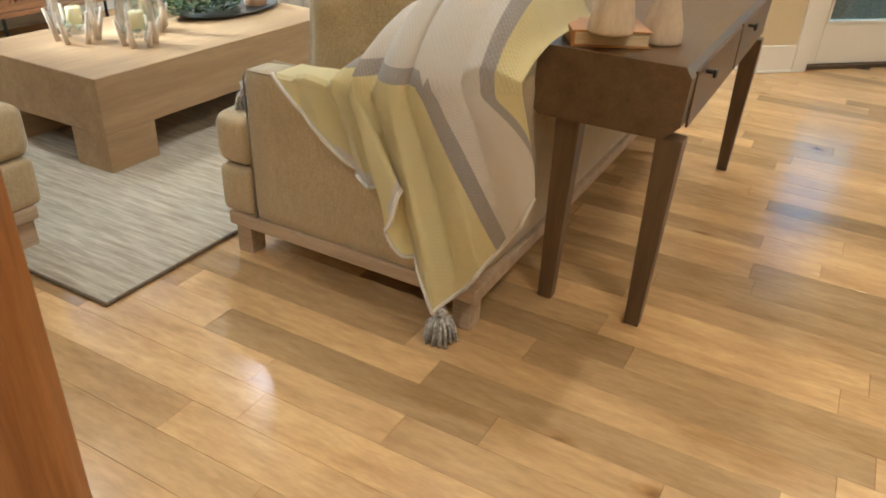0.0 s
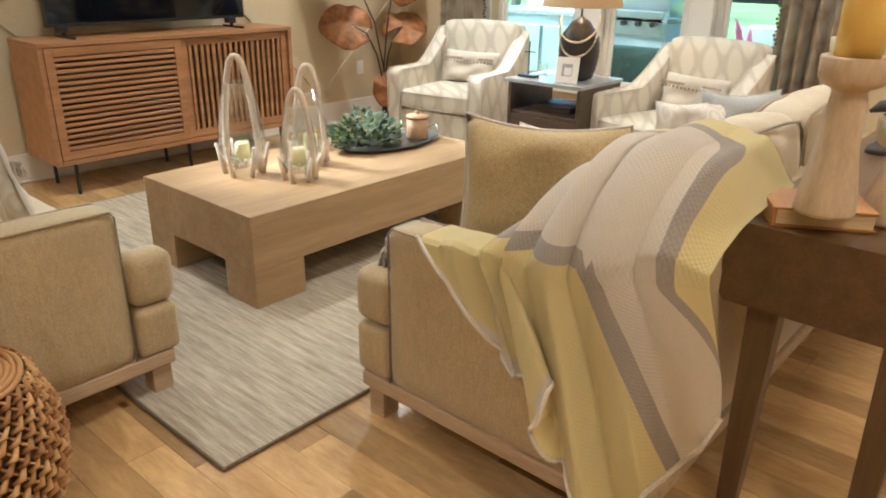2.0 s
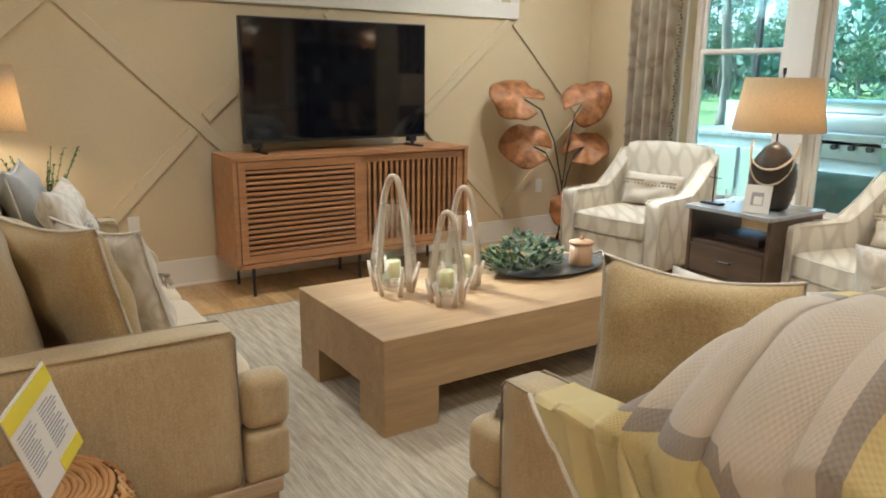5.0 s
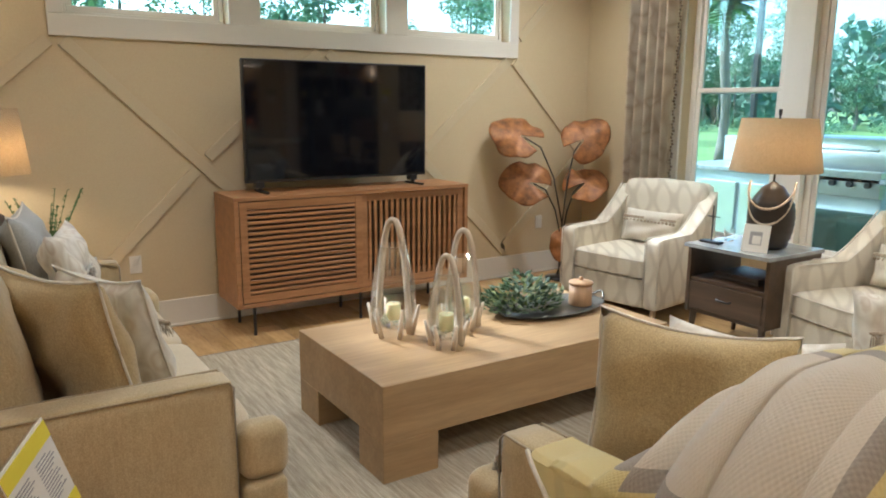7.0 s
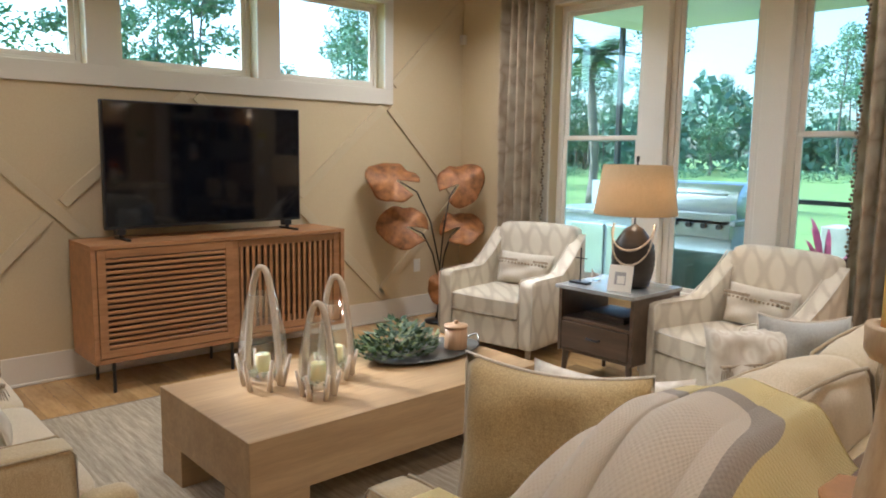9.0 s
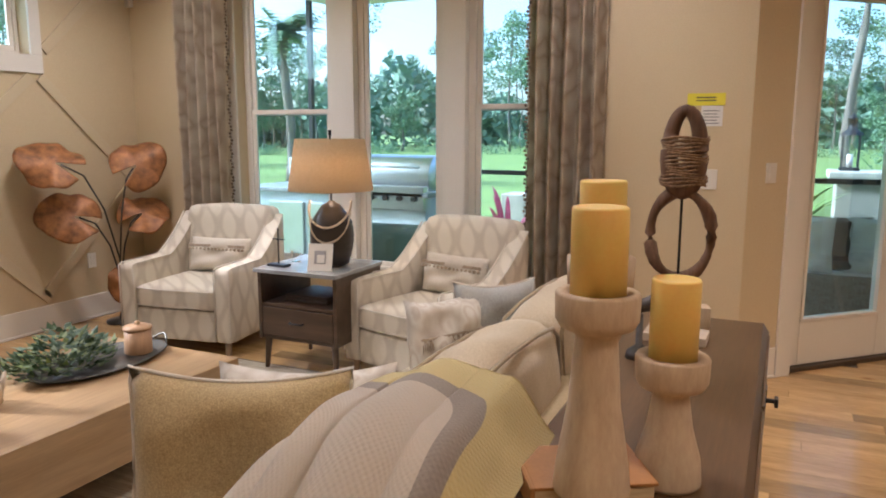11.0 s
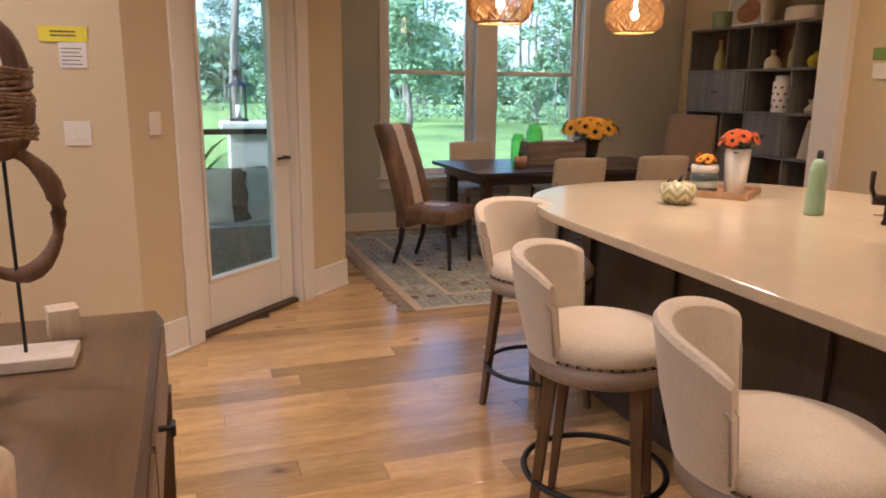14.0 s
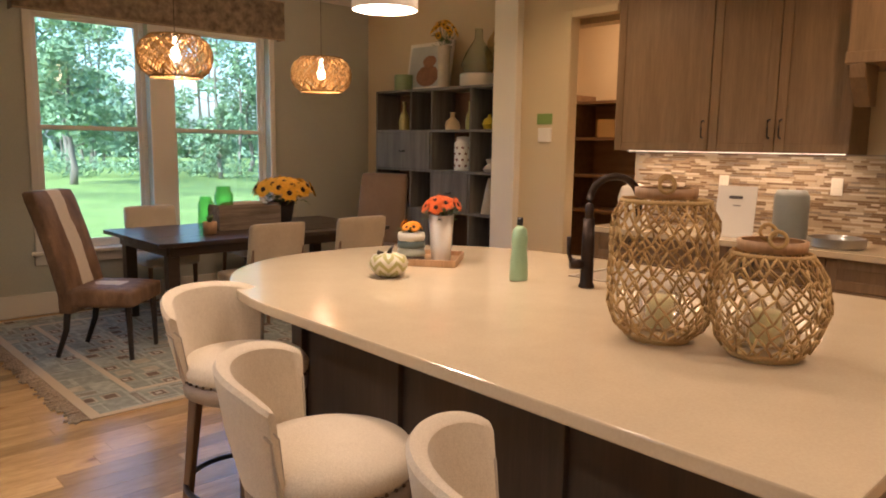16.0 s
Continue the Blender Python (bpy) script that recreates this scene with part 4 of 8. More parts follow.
def throw():
    t = thing("throw_blanket", "cream, yellow and grey knitted throw draped over the sofa arm", "throw blanket")
    bm = bmesh.new()
    stripe = bm.loops.layers.uv.new("stripe")
    knit_uv = bm.loops.layers.uv.new("knit")
    hem_x = [(0.0, -1.275), (0.1, -1.18), (0.2, -1.07), (0.3, -0.96), (0.38, -0.875), (0.46, -0.80), (0.5, -0.80), (0.56, -0.755), (0.66, -0.645), (0.78, -0.53), (0.9, -0.425), (1.0, -0.40)]
    hem_z = [(0.0, 0.715), (0.1, 0.645), (0.2, 0.56), (0.3, 0.468), (0.38, 0.455), (0.46, 0.475), (0.5, 0.37), (0.56, 0.26), (0.66, 0.115), (0.78, 0.27), (0.9, 0.45), (1.0, 0.54)]
    top_x = [(0.0, -1.275), (0.2, -1.15), (0.33, -1.05), (0.5, -0.96), (0.7, -0.80), (0.86, -0.64), (1.0, -0.49)]
    crest = [(-1.30, 0.70), (-1.09, 0.705), (-1.00, 0.80), (-0.93, 0.90), (-0.84, 0.975), (-0.72, 1.02), (-0.60, 0.99), (-0.49, 0.86)]
    nu, nv, split = 170, 96, 0.5
    lift = lambda k: k * k * (3 - 2 * k)

    def at(u, v):
        hx, hz, tx = lerp_table(hem_x, u), lerp_table(hem_z, u), lerp_table(top_x, u)
        edge_z = 0.702 + 0.085 * lift(max(0.0, (u - 0.55) / 0.45))
        fan = 21 * u + 2.2 * u * u
        w_ = math.exp(-((u - 0.5) / 0.20) ** 2)
        wave = abs(math.sin(fan * 0.95 + 0.5)) ** 0.8
        fold = wave * (0.22 + 0.80 * w_) + 0.3 * (0.5 + 0.5 * math.sin(fan * 0.5 + 1.0))
        fold *= min(1.0, u / 0.16) * min(1.0, (1 - u) / 0.08 + 0.15)
        if v < split:
            k = v / split
            hang = (1 - k) ** 0.8
            z = hz + (edge_z - hz) * k
            x = hx + (tx - hx) * (k ** 1.25) + 0.022 * math.sin(fan * 1.9 + 1.0) * w_
            y = 4.088 - 0.088 * fold * (0.45 + 0.55 * hang) - 0.010 * hang
            if u > 0.8:
                y += 0.05 * (u - 0.8) / 0.2 * k
        else:
            k = (v - split) / (1 - split)
            x = tx + 0.05 * k * (u > 0.3) * (0.6 - u)
            zt = lerp_table(crest, max(-1.29, min(-0.491, x)))
            reach = 0.14 + 0.42 * lift(max(0.0, min(1.0, (u - 0.28) / 0.2)))
            y = 4.082 + reach * k
            if u > 0.8:
                y += 0.05 * (u - 0.8) / 0.2
            e = min(1.0, (y - 4.082) / 0.30)
            z = edge_z + max(0.0, zt - edge_z) * math.sin(e * math.pi / 2) ** 0.85 + 0.012 * min(1.0, k * 8)
            damp = (1 - k) ** 0.7
            z += 0.046 * fold * damp * (u > 0.12)
            y -= 0.038 * fold * max(0.0, 1 - k * 2.2)
        p = Vector((x, y, z))
        return p + noise.noise_vector(p * 3.5) * 0.008 + noise.noise_vector(p * 11) * 0.003

    rows = [[bm.verts.new(at(i / nu, j / nv)) for i in range(nu + 1)] for j in range(nv + 1)]

    def tone(p, u, v):
        line = 0.765 if p.x < -0.77 else 0.765 - 1.5 * (p.x + 0.77)
        wide = 0.040 if p.x < -0.74 else 0.075
        front = max(0.2, min(0.5, 0.30 + 0.10 * (p.z - line) / wide))
        side = (1 - u) * 1.9 + max(0.0, 0.76 - p.z) * 1.2
        inner = (1 - v) / (1 - split) * 0.56 + 0.01
        d = ((max(side, 0.01) ** -3 + max(inner, 0.01) ** -3) ** (-1 / 3)) if u > 0.4 else 1.0
        if u < 0.49 and v < split * (0.16 if u > 0.25 else 0.10):
            return 0.0
        back = max(0.5, min(0.8, 0.70 - 0.10 * (d - 0.125) / 0.045))
        return front if back <= 0.5 else (back if front >= 0.5 else min(front, 0.5))

    for j in range(nv):
        for i in range(nu):
            f = bm.faces.new((rows[j][i], rows[j][i + 1], rows[j + 1][i + 1], rows[j + 1][i]))
            f.smooth = True
            for lp, (a, c) in zip(f.loops, ((i, j), (i + 1, j), (i + 1, j + 1), (i, j + 1))):
                lp[stripe].uv = (tone(lp.vert.co, a / nu, c / nv), 0.5)
                lp[knit_uv].uv = (a / nu * 1.05, c / nv * 1.1)
    bmesh.ops.solidify(bm, geom=bm.faces[:], thickness=0.007)
    part("blanket", bm, KNIT, t, "striped open-knit blanket")
    bm = bmesh.new()
    tube(bm, [at(k / 120, 0.0) + Vector((0, -0.001, 0)) for k in range(121)], 0.0065, 6)
    part("hem", bm, CREAM, t, "cream rolled hem")
    for p in ((-0.645, 4.035, 0.10), (-1.50, 4.20, 0.60)):
        bm = bmesh.new()
        tassel(bm, p, 0.10, 0.05, 60, 3)
        part("tassel", bm, TASSEL, t, "grey and white yarn tassel")
    return t


throw()


# armchairs
def armchair(at, rz, label):
    t = thing("armchair", label, "armchair", "pair of armchairs", at, rz)
    w = 0.43
    for sx in (-1, 1):
        a, c = sorted((sx * w, sx * (w - 0.12)))
        bm = soft_box(a, c, -0.42, 0.36, 0.09, 0.60, 0.025, 0.003)
        for v in bm.verts:
            k = max(0.0, (v.co.y + 0.02) / 0.38)
            if v.co.z > 0.5:
                v.co.z += 0.30 * k ** 1.3
        arm = part("arm", bm, OGEE, t)
        bm = bmesh.new()
        for xx in (a + 0.003, c - 0.003):
            tube(bm, [(xx, -0.42, 0.15), (xx, -0.42, 0.585), (xx, -0.39, 0.602), (xx, 0.0, 0.602), (xx, 0.12, 0.68), (xx, 0.24, 0.78), (xx, 0.34, 0.885)], 0.005, 6)
        part("piping", bm, CREAM, arm)
    part("front_rail", soft_box(-w + 0.125, w - 0.125, -0.415, -0.36, 0.09, 0.30, 0.015), OGEE, t)
    part("seat_frame", soft_box(-w + 0.125, w - 0.125, -0.355, 0.2, 0.16, 0.30, 0.015), OGEE, t)
    cu = part("seat_cushion", soft_box(-w + 0.124, w - 0.124, -0.43, 0.19, 0.302, 0.455, 0.035, 0.012), OGEE, t)
    bm = bmesh.new()
    for z in (0.325, 0.435):
        tube(bm, [(-w + 0.13, -0.1, z), (-w + 0.14, -0.425, z), (0, -0.437, z), (w - 0.14, -0.425, z), (w - 0.13, -0.1, z)], 0.005, 6)
    part("piping", bm, CREAM, cu)
    bm = soft_box(-w + 0.07, w - 0.07, 0.18, 0.36, 0.16, 0.93, 0.05, 0.02, 12)
    for v in bm.verts:
        v.co.y += max(0, v.co.z - 0.3) * 0.16
    part("backrest", bm, OGEE, t)
    for sx in (-1, 1):
        for y in (-0.36, 0.32):
            bm = bmesh.new()
            rod(bm, (sx * (w - 0.06), y, 0.145), (sx * (w - 0.055), y * 1.04, 0.0), 0.028, 0.017, 10)
            part("leg", bm, LEGWOOD, t, "tapered wooden leg")
    lc = thing("lumbar_cushion", "oblong cream cushion with bobble fringe, resting in the armchair", "cushion", "lumbar cushions")
    lc.matrix_basis = pose(*at, 0, 0, rz) @ pose(0, 0.12, 0.462, 0, 0, 0) @ pose(0, 0, 0, -14)
    part("cover", pillow_mesh(0.50, 0.26, 0.13, 7, 0.0), CREAM, lc)
    for k in range(15):
        bm = bmesh.new()
        bmesh.ops.create_icosphere(bm, subdivisions=1, radius=0.013, matrix=Matrix.Translation((-0.22 + k * 0.0315, -0.062, 0.165)))
        part("bobble", bm, TASSEL_T, lc)
    bm = bmesh.new()
    box(bm, -0.235, 0.235, -0.066, -0.054, 0.18, 0.20, 0.004)
    part("trim_band", bm, TASSEL_T, lc)
    return t


armchair((-3.86, 7.32, 0), 9, "cream armchair with taupe ogee pattern beside the metal leaves")
armchair((-2.02, 7.36, 0), -13, "cream armchair with taupe ogee pattern beside the curtain")

# side table with drawer between the chairs
SIDEW = wood("side_table_wood", (0.04, 0.024, 0.014), (0.10, 0.062, 0.036), "x", 0.35)
stt = thing("side_table", "dark wood side table with one drawer and an open shelf", "side table", "", (-2.76, 7.16, 0.05))
for nm, (a, b_, c, d, e, f) in (("top", (-0.30, 0.30, -0.32, 0.25, 0.585, 0.61)), ("side_panel", (-0.29, -0.265, -0.29, 0.24, 0.16, 0.584)), ("side_panel", (0.265, 0.29, -0.29, 0.24, 0.16, 0.584)), ("shelf", (-0.264, 0.264, -0.28, 0.24, 0.37, 0.39)), ("bottom_panel", (-0.264, 0.264, -0.28, 0.24, 0.16, 0.18)), ("back_panel", (-0.264, 0.264, 0.22, 0.24, 0.181, 0.369))):
    bm = bmesh.new()
    box(bm, a, b_, c, d, e, f, 0.003)
    part(nm, bm, paint("side_table_stone_top", (0.30, 0.31, 0.31), 0.12, 0.2, 12) if nm == "top" else SIDEW, stt)
bm = bmesh.new()
box(bm, -0.26, 0.26, -0.29, -0.27, 0.185, 0.365, 0.003)
dr = part("drawer", bm, SIDEW, stt)
bm = bmesh.new()
tube(bm, [(-0.05, -0.292, 0.285), (-0.045, -0.31, 0.28), (0.045, -0.31, 0.28), (0.05, -0.292, 0.285)], 0.006)
part("handle", bm, BLACK, dr)
for sx in (-0.26, 0.26):
    for y in (-0.25, 0.2):
        bm = bmesh.new()
        rod(bm, (sx * 0.95, y, 0.16), (sx, y * 1.04, -0.05), 0.022, 0.014)
        part("leg", bm, SIDEW, stt)
for k in range(2):
    bm = bmesh.new()
    box(bm, -0.17 + 0.01 * k, 0.15, -0.2, 0.1, 0.391 + 0.022 * k, 0.411 + 0.022 * k, 0.003)
    one("book", bm, ISLAND_DARK, "dark hardback book lying on the side table shelf", "book", "shelf books", at=(-2.76, 7.18, 0.05))

m, nt, b = nodes_of("lampshade_linen")
fine = noise_node(nt, coords(nt, (1, 1, 3)), 160, 3)
r = ramp(nt, fine.outputs[0], [(0.35, (0.44, 0.33, 0.19)), (0.65, (0.74, 0.60, 0.40))])
tr = nt.nodes.new("ShaderNodeBsdfTranslucent")
mx = nt.nodes.new("ShaderNodeMixShader")
link(nt, r.outputs[0], b.inputs["Base Color"])
link(nt, r.outputs[0], tr.inputs[0])
b.inputs["Roughness"].default_value = 0.9
mx.inputs[0].default_value = 0.5
link(nt, b.outputs[0], mx.inputs[1])
link(nt, tr.outputs[0], mx.inputs[2])
link(nt, mx.outputs[0], nt.nodes["Material Output"].inputs[0])
LINEN_SHADE = m
DARKJAR = paint("lamp_base_glaze", (0.035, 0.026, 0.02), 0.35, 0.3, 10, 0.3)
BEAD = paint("wooden_bead", (0.60, 0.50, 0.36), 0.6, 0.1)
BULB = glow("bulb", (1.0, 0.72, 0.42), 12.0)


def table_lamp(at, label, watts, bulge=0.115, r1=0.19, r2=0.225, zs=0.36, hs=0.27, tall=1.0):
    t = thing("table_lamp", label, "table lamp", "matching table lamps", at)
    bm = bmesh.new()
    prof = [(0.0, 0.0), (0.075, 0.0), (0.085, 0.01)]
    for k in range(22):
        s = k / 21
        prof.append((bulge * (0.72 + 0.45 * math.sin(math.pi * (s * 0.8 + 0.12)) - 0.55 * max(0, s - 0.72) * 2.2) * (1 + 0.018 * math.sin(k * 2.6)), 0.012 + 0.29 * s * tall))
    prof += [(0.03, 0.025 + 0.29 * tall), (0.012, 0.04 + 0.29 * tall), (0.0, 0.04 + 0.29 * tall)]
    lathe(bm, prof, 32)
    part("base", bm, DARKJAR, t)
    bm = bmesh.new()
    rod(bm, (0, 0, 0.03 + 0.29 * tall), (0, 0, zs + hs + 0.03), 0.006)
    part("stem", bm, BLACK, t)
    bm = bmesh.new()
    rod(bm, (0, 0, zs + hs + 0.02), (0, 0, zs + hs + 0.055), 0.010)
    part("finial", bm, BLACK, t)
    bm = bmesh.new()
    lathe(bm, [(r2, zs), (r1, zs + hs), (r1 - 0.004, zs + hs), (r2 - 0.004, zs), (r2, zs)], 48)
    part("shade", bm, LINEN_SHADE, t, "oatmeal linen drum shade, lit")
    bm = bmesh.new()
    for k in range(3):
        a = 2 * math.pi * k / 3
        rod(bm, (0, 0, zs + hs - 0.01), (math.cos(a) * (r1 - 0.005), math.sin(a) * (r1 - 0.005), zs + hs - 0.01), 0.002, n=5)
    part("spider", bm, BLACK, t)
    bm = bmesh.new()
    lathe(bm, [(0, zs + 0.06), (0.03, zs + 0.09), (0.025, zs + 0.13), (0.012, zs + 0.16), (0, zs + 0.16)], 14)
    part("bulb", bm, BULB, t).visible_shadow = False
    ld = bpy.data.lights.new("lamp_light", "POINT")
    ld.energy, ld.color, ld.shadow_soft_size = watts * 0.9, (1.0, 0.76, 0.48), 0.03
    new("lamp_light", ld).matrix_basis = pose(at[0], at[1], at[2] + zs + 0.11)
    return t


lmp = table_lamp((-2.67, 7.14, 0.661), "dark ribbed ceramic table lamp with linen shade and draped beads", 3.0, 0.118, 0.215, 0.265, 0.475, 0.315, 1.28)
bm = bmesh.new()
for k in range(60):
    s = k / 59
    a = -2.9 + s * 3.4
    bmesh.ops.create_icosphere(bm, subdivisions=1, radius=0.008, matrix=Matrix.Translation((math.cos(a) * 0.128, math.sin(a) * 0.128 - 0.012, 0.40 - 0.24 * math.sin(math.pi * s) ** 0.8)))
    bmesh.ops.create_icosphere(bm, subdivisions=1, radius=0.008, matrix=Matrix.Translation((math.cos(a) * 0.132, math.sin(a) * 0.132 - 0.014, 0.405 - 0.15 * math.sin(math.pi * s))))
one("bead_garland", bm, BEAD, "string of pale wooden beads draped round the lamp base", "bead garland", at=(-2.67, 7.14, 0.661))
pf = thing("photo_frame", "small white picture frame leaning by the lamp", "picture frame", "", (-2.62, 6.92, 0.662), 20)
for nm, a, mt in (("frame", (-0.075, 0.075, 0, 0.012, 0, 0.17), WHITE), ("mat_board", (-0.035, 0.035, -0.002, 0.0, 0.045, 0.125), paint("photo_grey", (0.35, 0.33, 0.32), 0.5)), ("picture", (-0.018, 0.03, -0.004, -0.0025, 0.05, 0.10), WHITE)):
    bm = bmesh.new()
    box(bm, *a, 0.002)
    bm.transform(pose(0, 0, 0, -18))
    part(nm, bm, mt, pf)
tr_ = thing("metal_figure", "thin black metal ornament on a small base", "ornament", "", (-2.95, 6.96, 0.662))
bm = bmesh.new()
box(bm, -0.07, 0.07, -0.03, 0.03, 0, 0.015, 0.003)
part("base", bm, BLACK, tr_)
bm = bmesh.new()
rod(bm, (0, 0, 0.015), (0.0, 0, 0.24), 0.005)
rod(bm, (-0.04, 0, 0.17), (0.05, 0, 0.17), 0.004)
part("figure", bm, BLACK, tr_)
bm = bmesh.new()
lathe(bm, [(0, 0), (0.03, 0), (0.035, 0.08), (0.033, 0.08), (0.028, 0.006), (0, 0.006)], 20)
one("drinking_glass", bm, glass("clear_glass"), "short clear drinking glass on the side table", "glass", at=(-2.95, 7.14, 0.662))

# corner table and lamp behind sofa B
bm = bmesh.new()
ct = thing("side_table", "dark wooden side table in the corner behind the sofa", "side table", "", (-4.66, 3.12, 0))
bm = bmesh.new()
lathe(bm, [(0, 0.57), (0.24, 0.57), (0.25, 0.585), (0.25, 0.60), (0, 0.60)], 32)
part("top", bm, SIDEW, ct)
for k in range(4):
    a = math.pi / 4 + k * math.pi / 2
    bm = bmesh.new()
    rod(bm, (0.15 * math.cos(a), 0.15 * math.sin(a), 0.57), (0.2 * math.cos(a), 0.2 * math.sin(a), 0), 0.018, 0.013)
    part("leg", bm, SIDEW, ct)
table_lamp((-4.70, 3.10, 0.601), "dark ceramic table lamp with linen shade in the corner", 4.5, 0.10, 0.17, 0.205, 0.53, 0.35)
GREEN = paint("leaf_green", (0.07, 0.13, 0.035), 0.55, 0.3, 12)
rn = random.Random(5)
fp = thing("potted_plant", "wispy green plant in a dark pot behind the sofa", "plant", "", (-4.52, 3.33, 0.601))
bm = bmesh.new()
lathe(bm, [(0, 0), (0.045, 0), (0.06, 0.09), (0.052, 0.09), (0.04, 0.07), (0, 0.07)], 18)
part("pot", bm, DARKJAR, fp)
bm = bmesh.new()
for k in range(20):
    a, L = rn.uniform(0, 6.28), rn.uniform(0.15, 0.36)
    tip = Vector((math.cos(a) * L * 0.55, math.sin(a) * L * 0.55, 0.08 + L))
    tube(bm, [(0, 0, 0.07), tuple(tip * 0.6), tuple(tip)], 0.0025, 4)
    for j in range(9):
        q = tip * (0.45 + 0.55 * j / 8)
        u = Vector((rn.uniform(-1, 1), rn.uniform(-1, 1), rn.uniform(-1, 1))).normalized() * 0.022
        w_ = u.cross(Vector((0.3, 0.2, 1))).normalized() * 0.010
        bm.faces.new([bm.verts.new(q + c) for c in (-u * 0.2, w_, u, -w_)])
part("leaves", bm, GREEN, fp)

# metal lotus leaves
COPPER = paint("oxidised_copper", (0.30, 0.125, 0.04), 0.55, 0.55, 14, 0.6, 0.2)
ls = thing("metal_leaf_sculpture", "tall standing sculpture of rusty copper lotus leaves on dark stems", "sculpture", "", (-4.80, 7.36, 0))
bm = bmesh.new()
lathe(bm, [(0, 0), (0.13, 0), (0.13, 0.015), (0.02, 0.03), (0, 0.03)], 24)
part("base", bm, BLACK, ls)


def lotus_leaf(p, size, facing, roll, k):
    """A notched round leaf with a rolled, wavy rim; the stem joins at the notch."""
    bm = bmesh.new()
    n = 48
    rings = []
    for rr in (0.12, 0.4, 0.7, 0.9, 1.0):
        ring = []
        for j in range(n + 1):
            a = math.radians(14) + (2 * math.pi - math.radians(28)) * j / n - math.pi / 2
            g = j / n
            lobe = 1.02 + 0.30 * math.exp(-((g - 0.5) / 0.10) ** 2) - 0.10 * math.exp(-((g - 0.28) / 0.12) ** 2) - 0.10 * math.exp(-((g - 0.72) / 0.12) ** 2) + 0.08 * math.exp(-(min(g, 1 - g) / 0.1) ** 2)
            rad = size * rr * lobe * (1 + 0.02 * math.sin(7 * a + k))
            z = -0.30 * size * rr ** 2.2 * (0.6 + 0.5 * math.cos(2 * a + k)) + 0.13 * size * math.sin(4 * a + 2 * k) * rr * rr + 0.04 * size * math.sin(9 * a + k) * rr ** 3
            ring.append(bm.verts.new((math.cos(a) * rad * 1.2, math.sin(a) * rad * 1.05 + size * 0.3, z)))
        rings.append(ring)
    for p0, q0 in zip(rings, rings[1:]):
        for j in range(n):
            bm.faces.new((p0[j], p0[j + 1], q0[j + 1], q0[j])).smooth = True
    bm.faces.new(rings[0])
    bmesh.ops.recalc_face_normals(bm, faces=bm.faces)
    bmesh.ops.solidify(bm, geom=bm.faces[:], thickness=0.003)
    bm.transform(Matrix.Translation(p) @ Vector(facing).to_track_quat("Z", "Y").to_matrix().to_4x4() @ pose(0, 0, 0, 0, 0, roll))
    part("leaf", bm, COPPER, ls)
    bm = bmesh.new()
    q = Vector(p)
    tube(bm, [(0.03 * math.cos(k), 0.03 * math.sin(k), 0.02), (0.0, 0.0, q.z * 0.4), (q.x * 0.25, q.y * 0.25, q.z * 0.72), (q.x * 0.6, q.y * 0.6, q.z * 0.93), tuple(q)], 0.0065, 6)
    part("stem", bm, BLACK, ls)


for k, (p, sz, fc, rl) in enumerate([((0.02, -0.47, 1.26), 0.185, (0.7, -0.45, 0.75), 62), ((0.04, 0.15, 1.21), 0.18, (0.75, -0.5, 0.45), -50), ((0.03, -0.36, 0.87), 0.18, (0.7, -0.55, 0.55), 75), ((0.06, 0.16, 0.84), 0.17, (0.65, -0.4, 0.85), -62), ((0.06, 0.0, 0.36), 0.12, (0.8, -0.55, 0.2), 165)]):
    lotus_leaf(p, sz, fc, rl, k)

# coffee-table things
WASHED = wood("driftwood", (0.46, 0.36, 0.26), (0.74, 0.64, 0.50), "z", 0.8, 1.2, lengthwise=0.3)
CLEAR = pane_glass("clear_glass_hurricane", (0.96, 0.97, 0.97))
WAX = paint("ivory_wax", (0.84, 0.78, 0.44), 0.55, 0.04, 4, 0.05)
WAX.node_tree.nodes["Principled BSDF"].inputs["Subsurface Weight"].default_value = 0.15
MOSS = paint("pebble_moss", (0.30, 0.31, 0.20), 0.8, 0.4, 40, 0.5)
TZ = 0.431


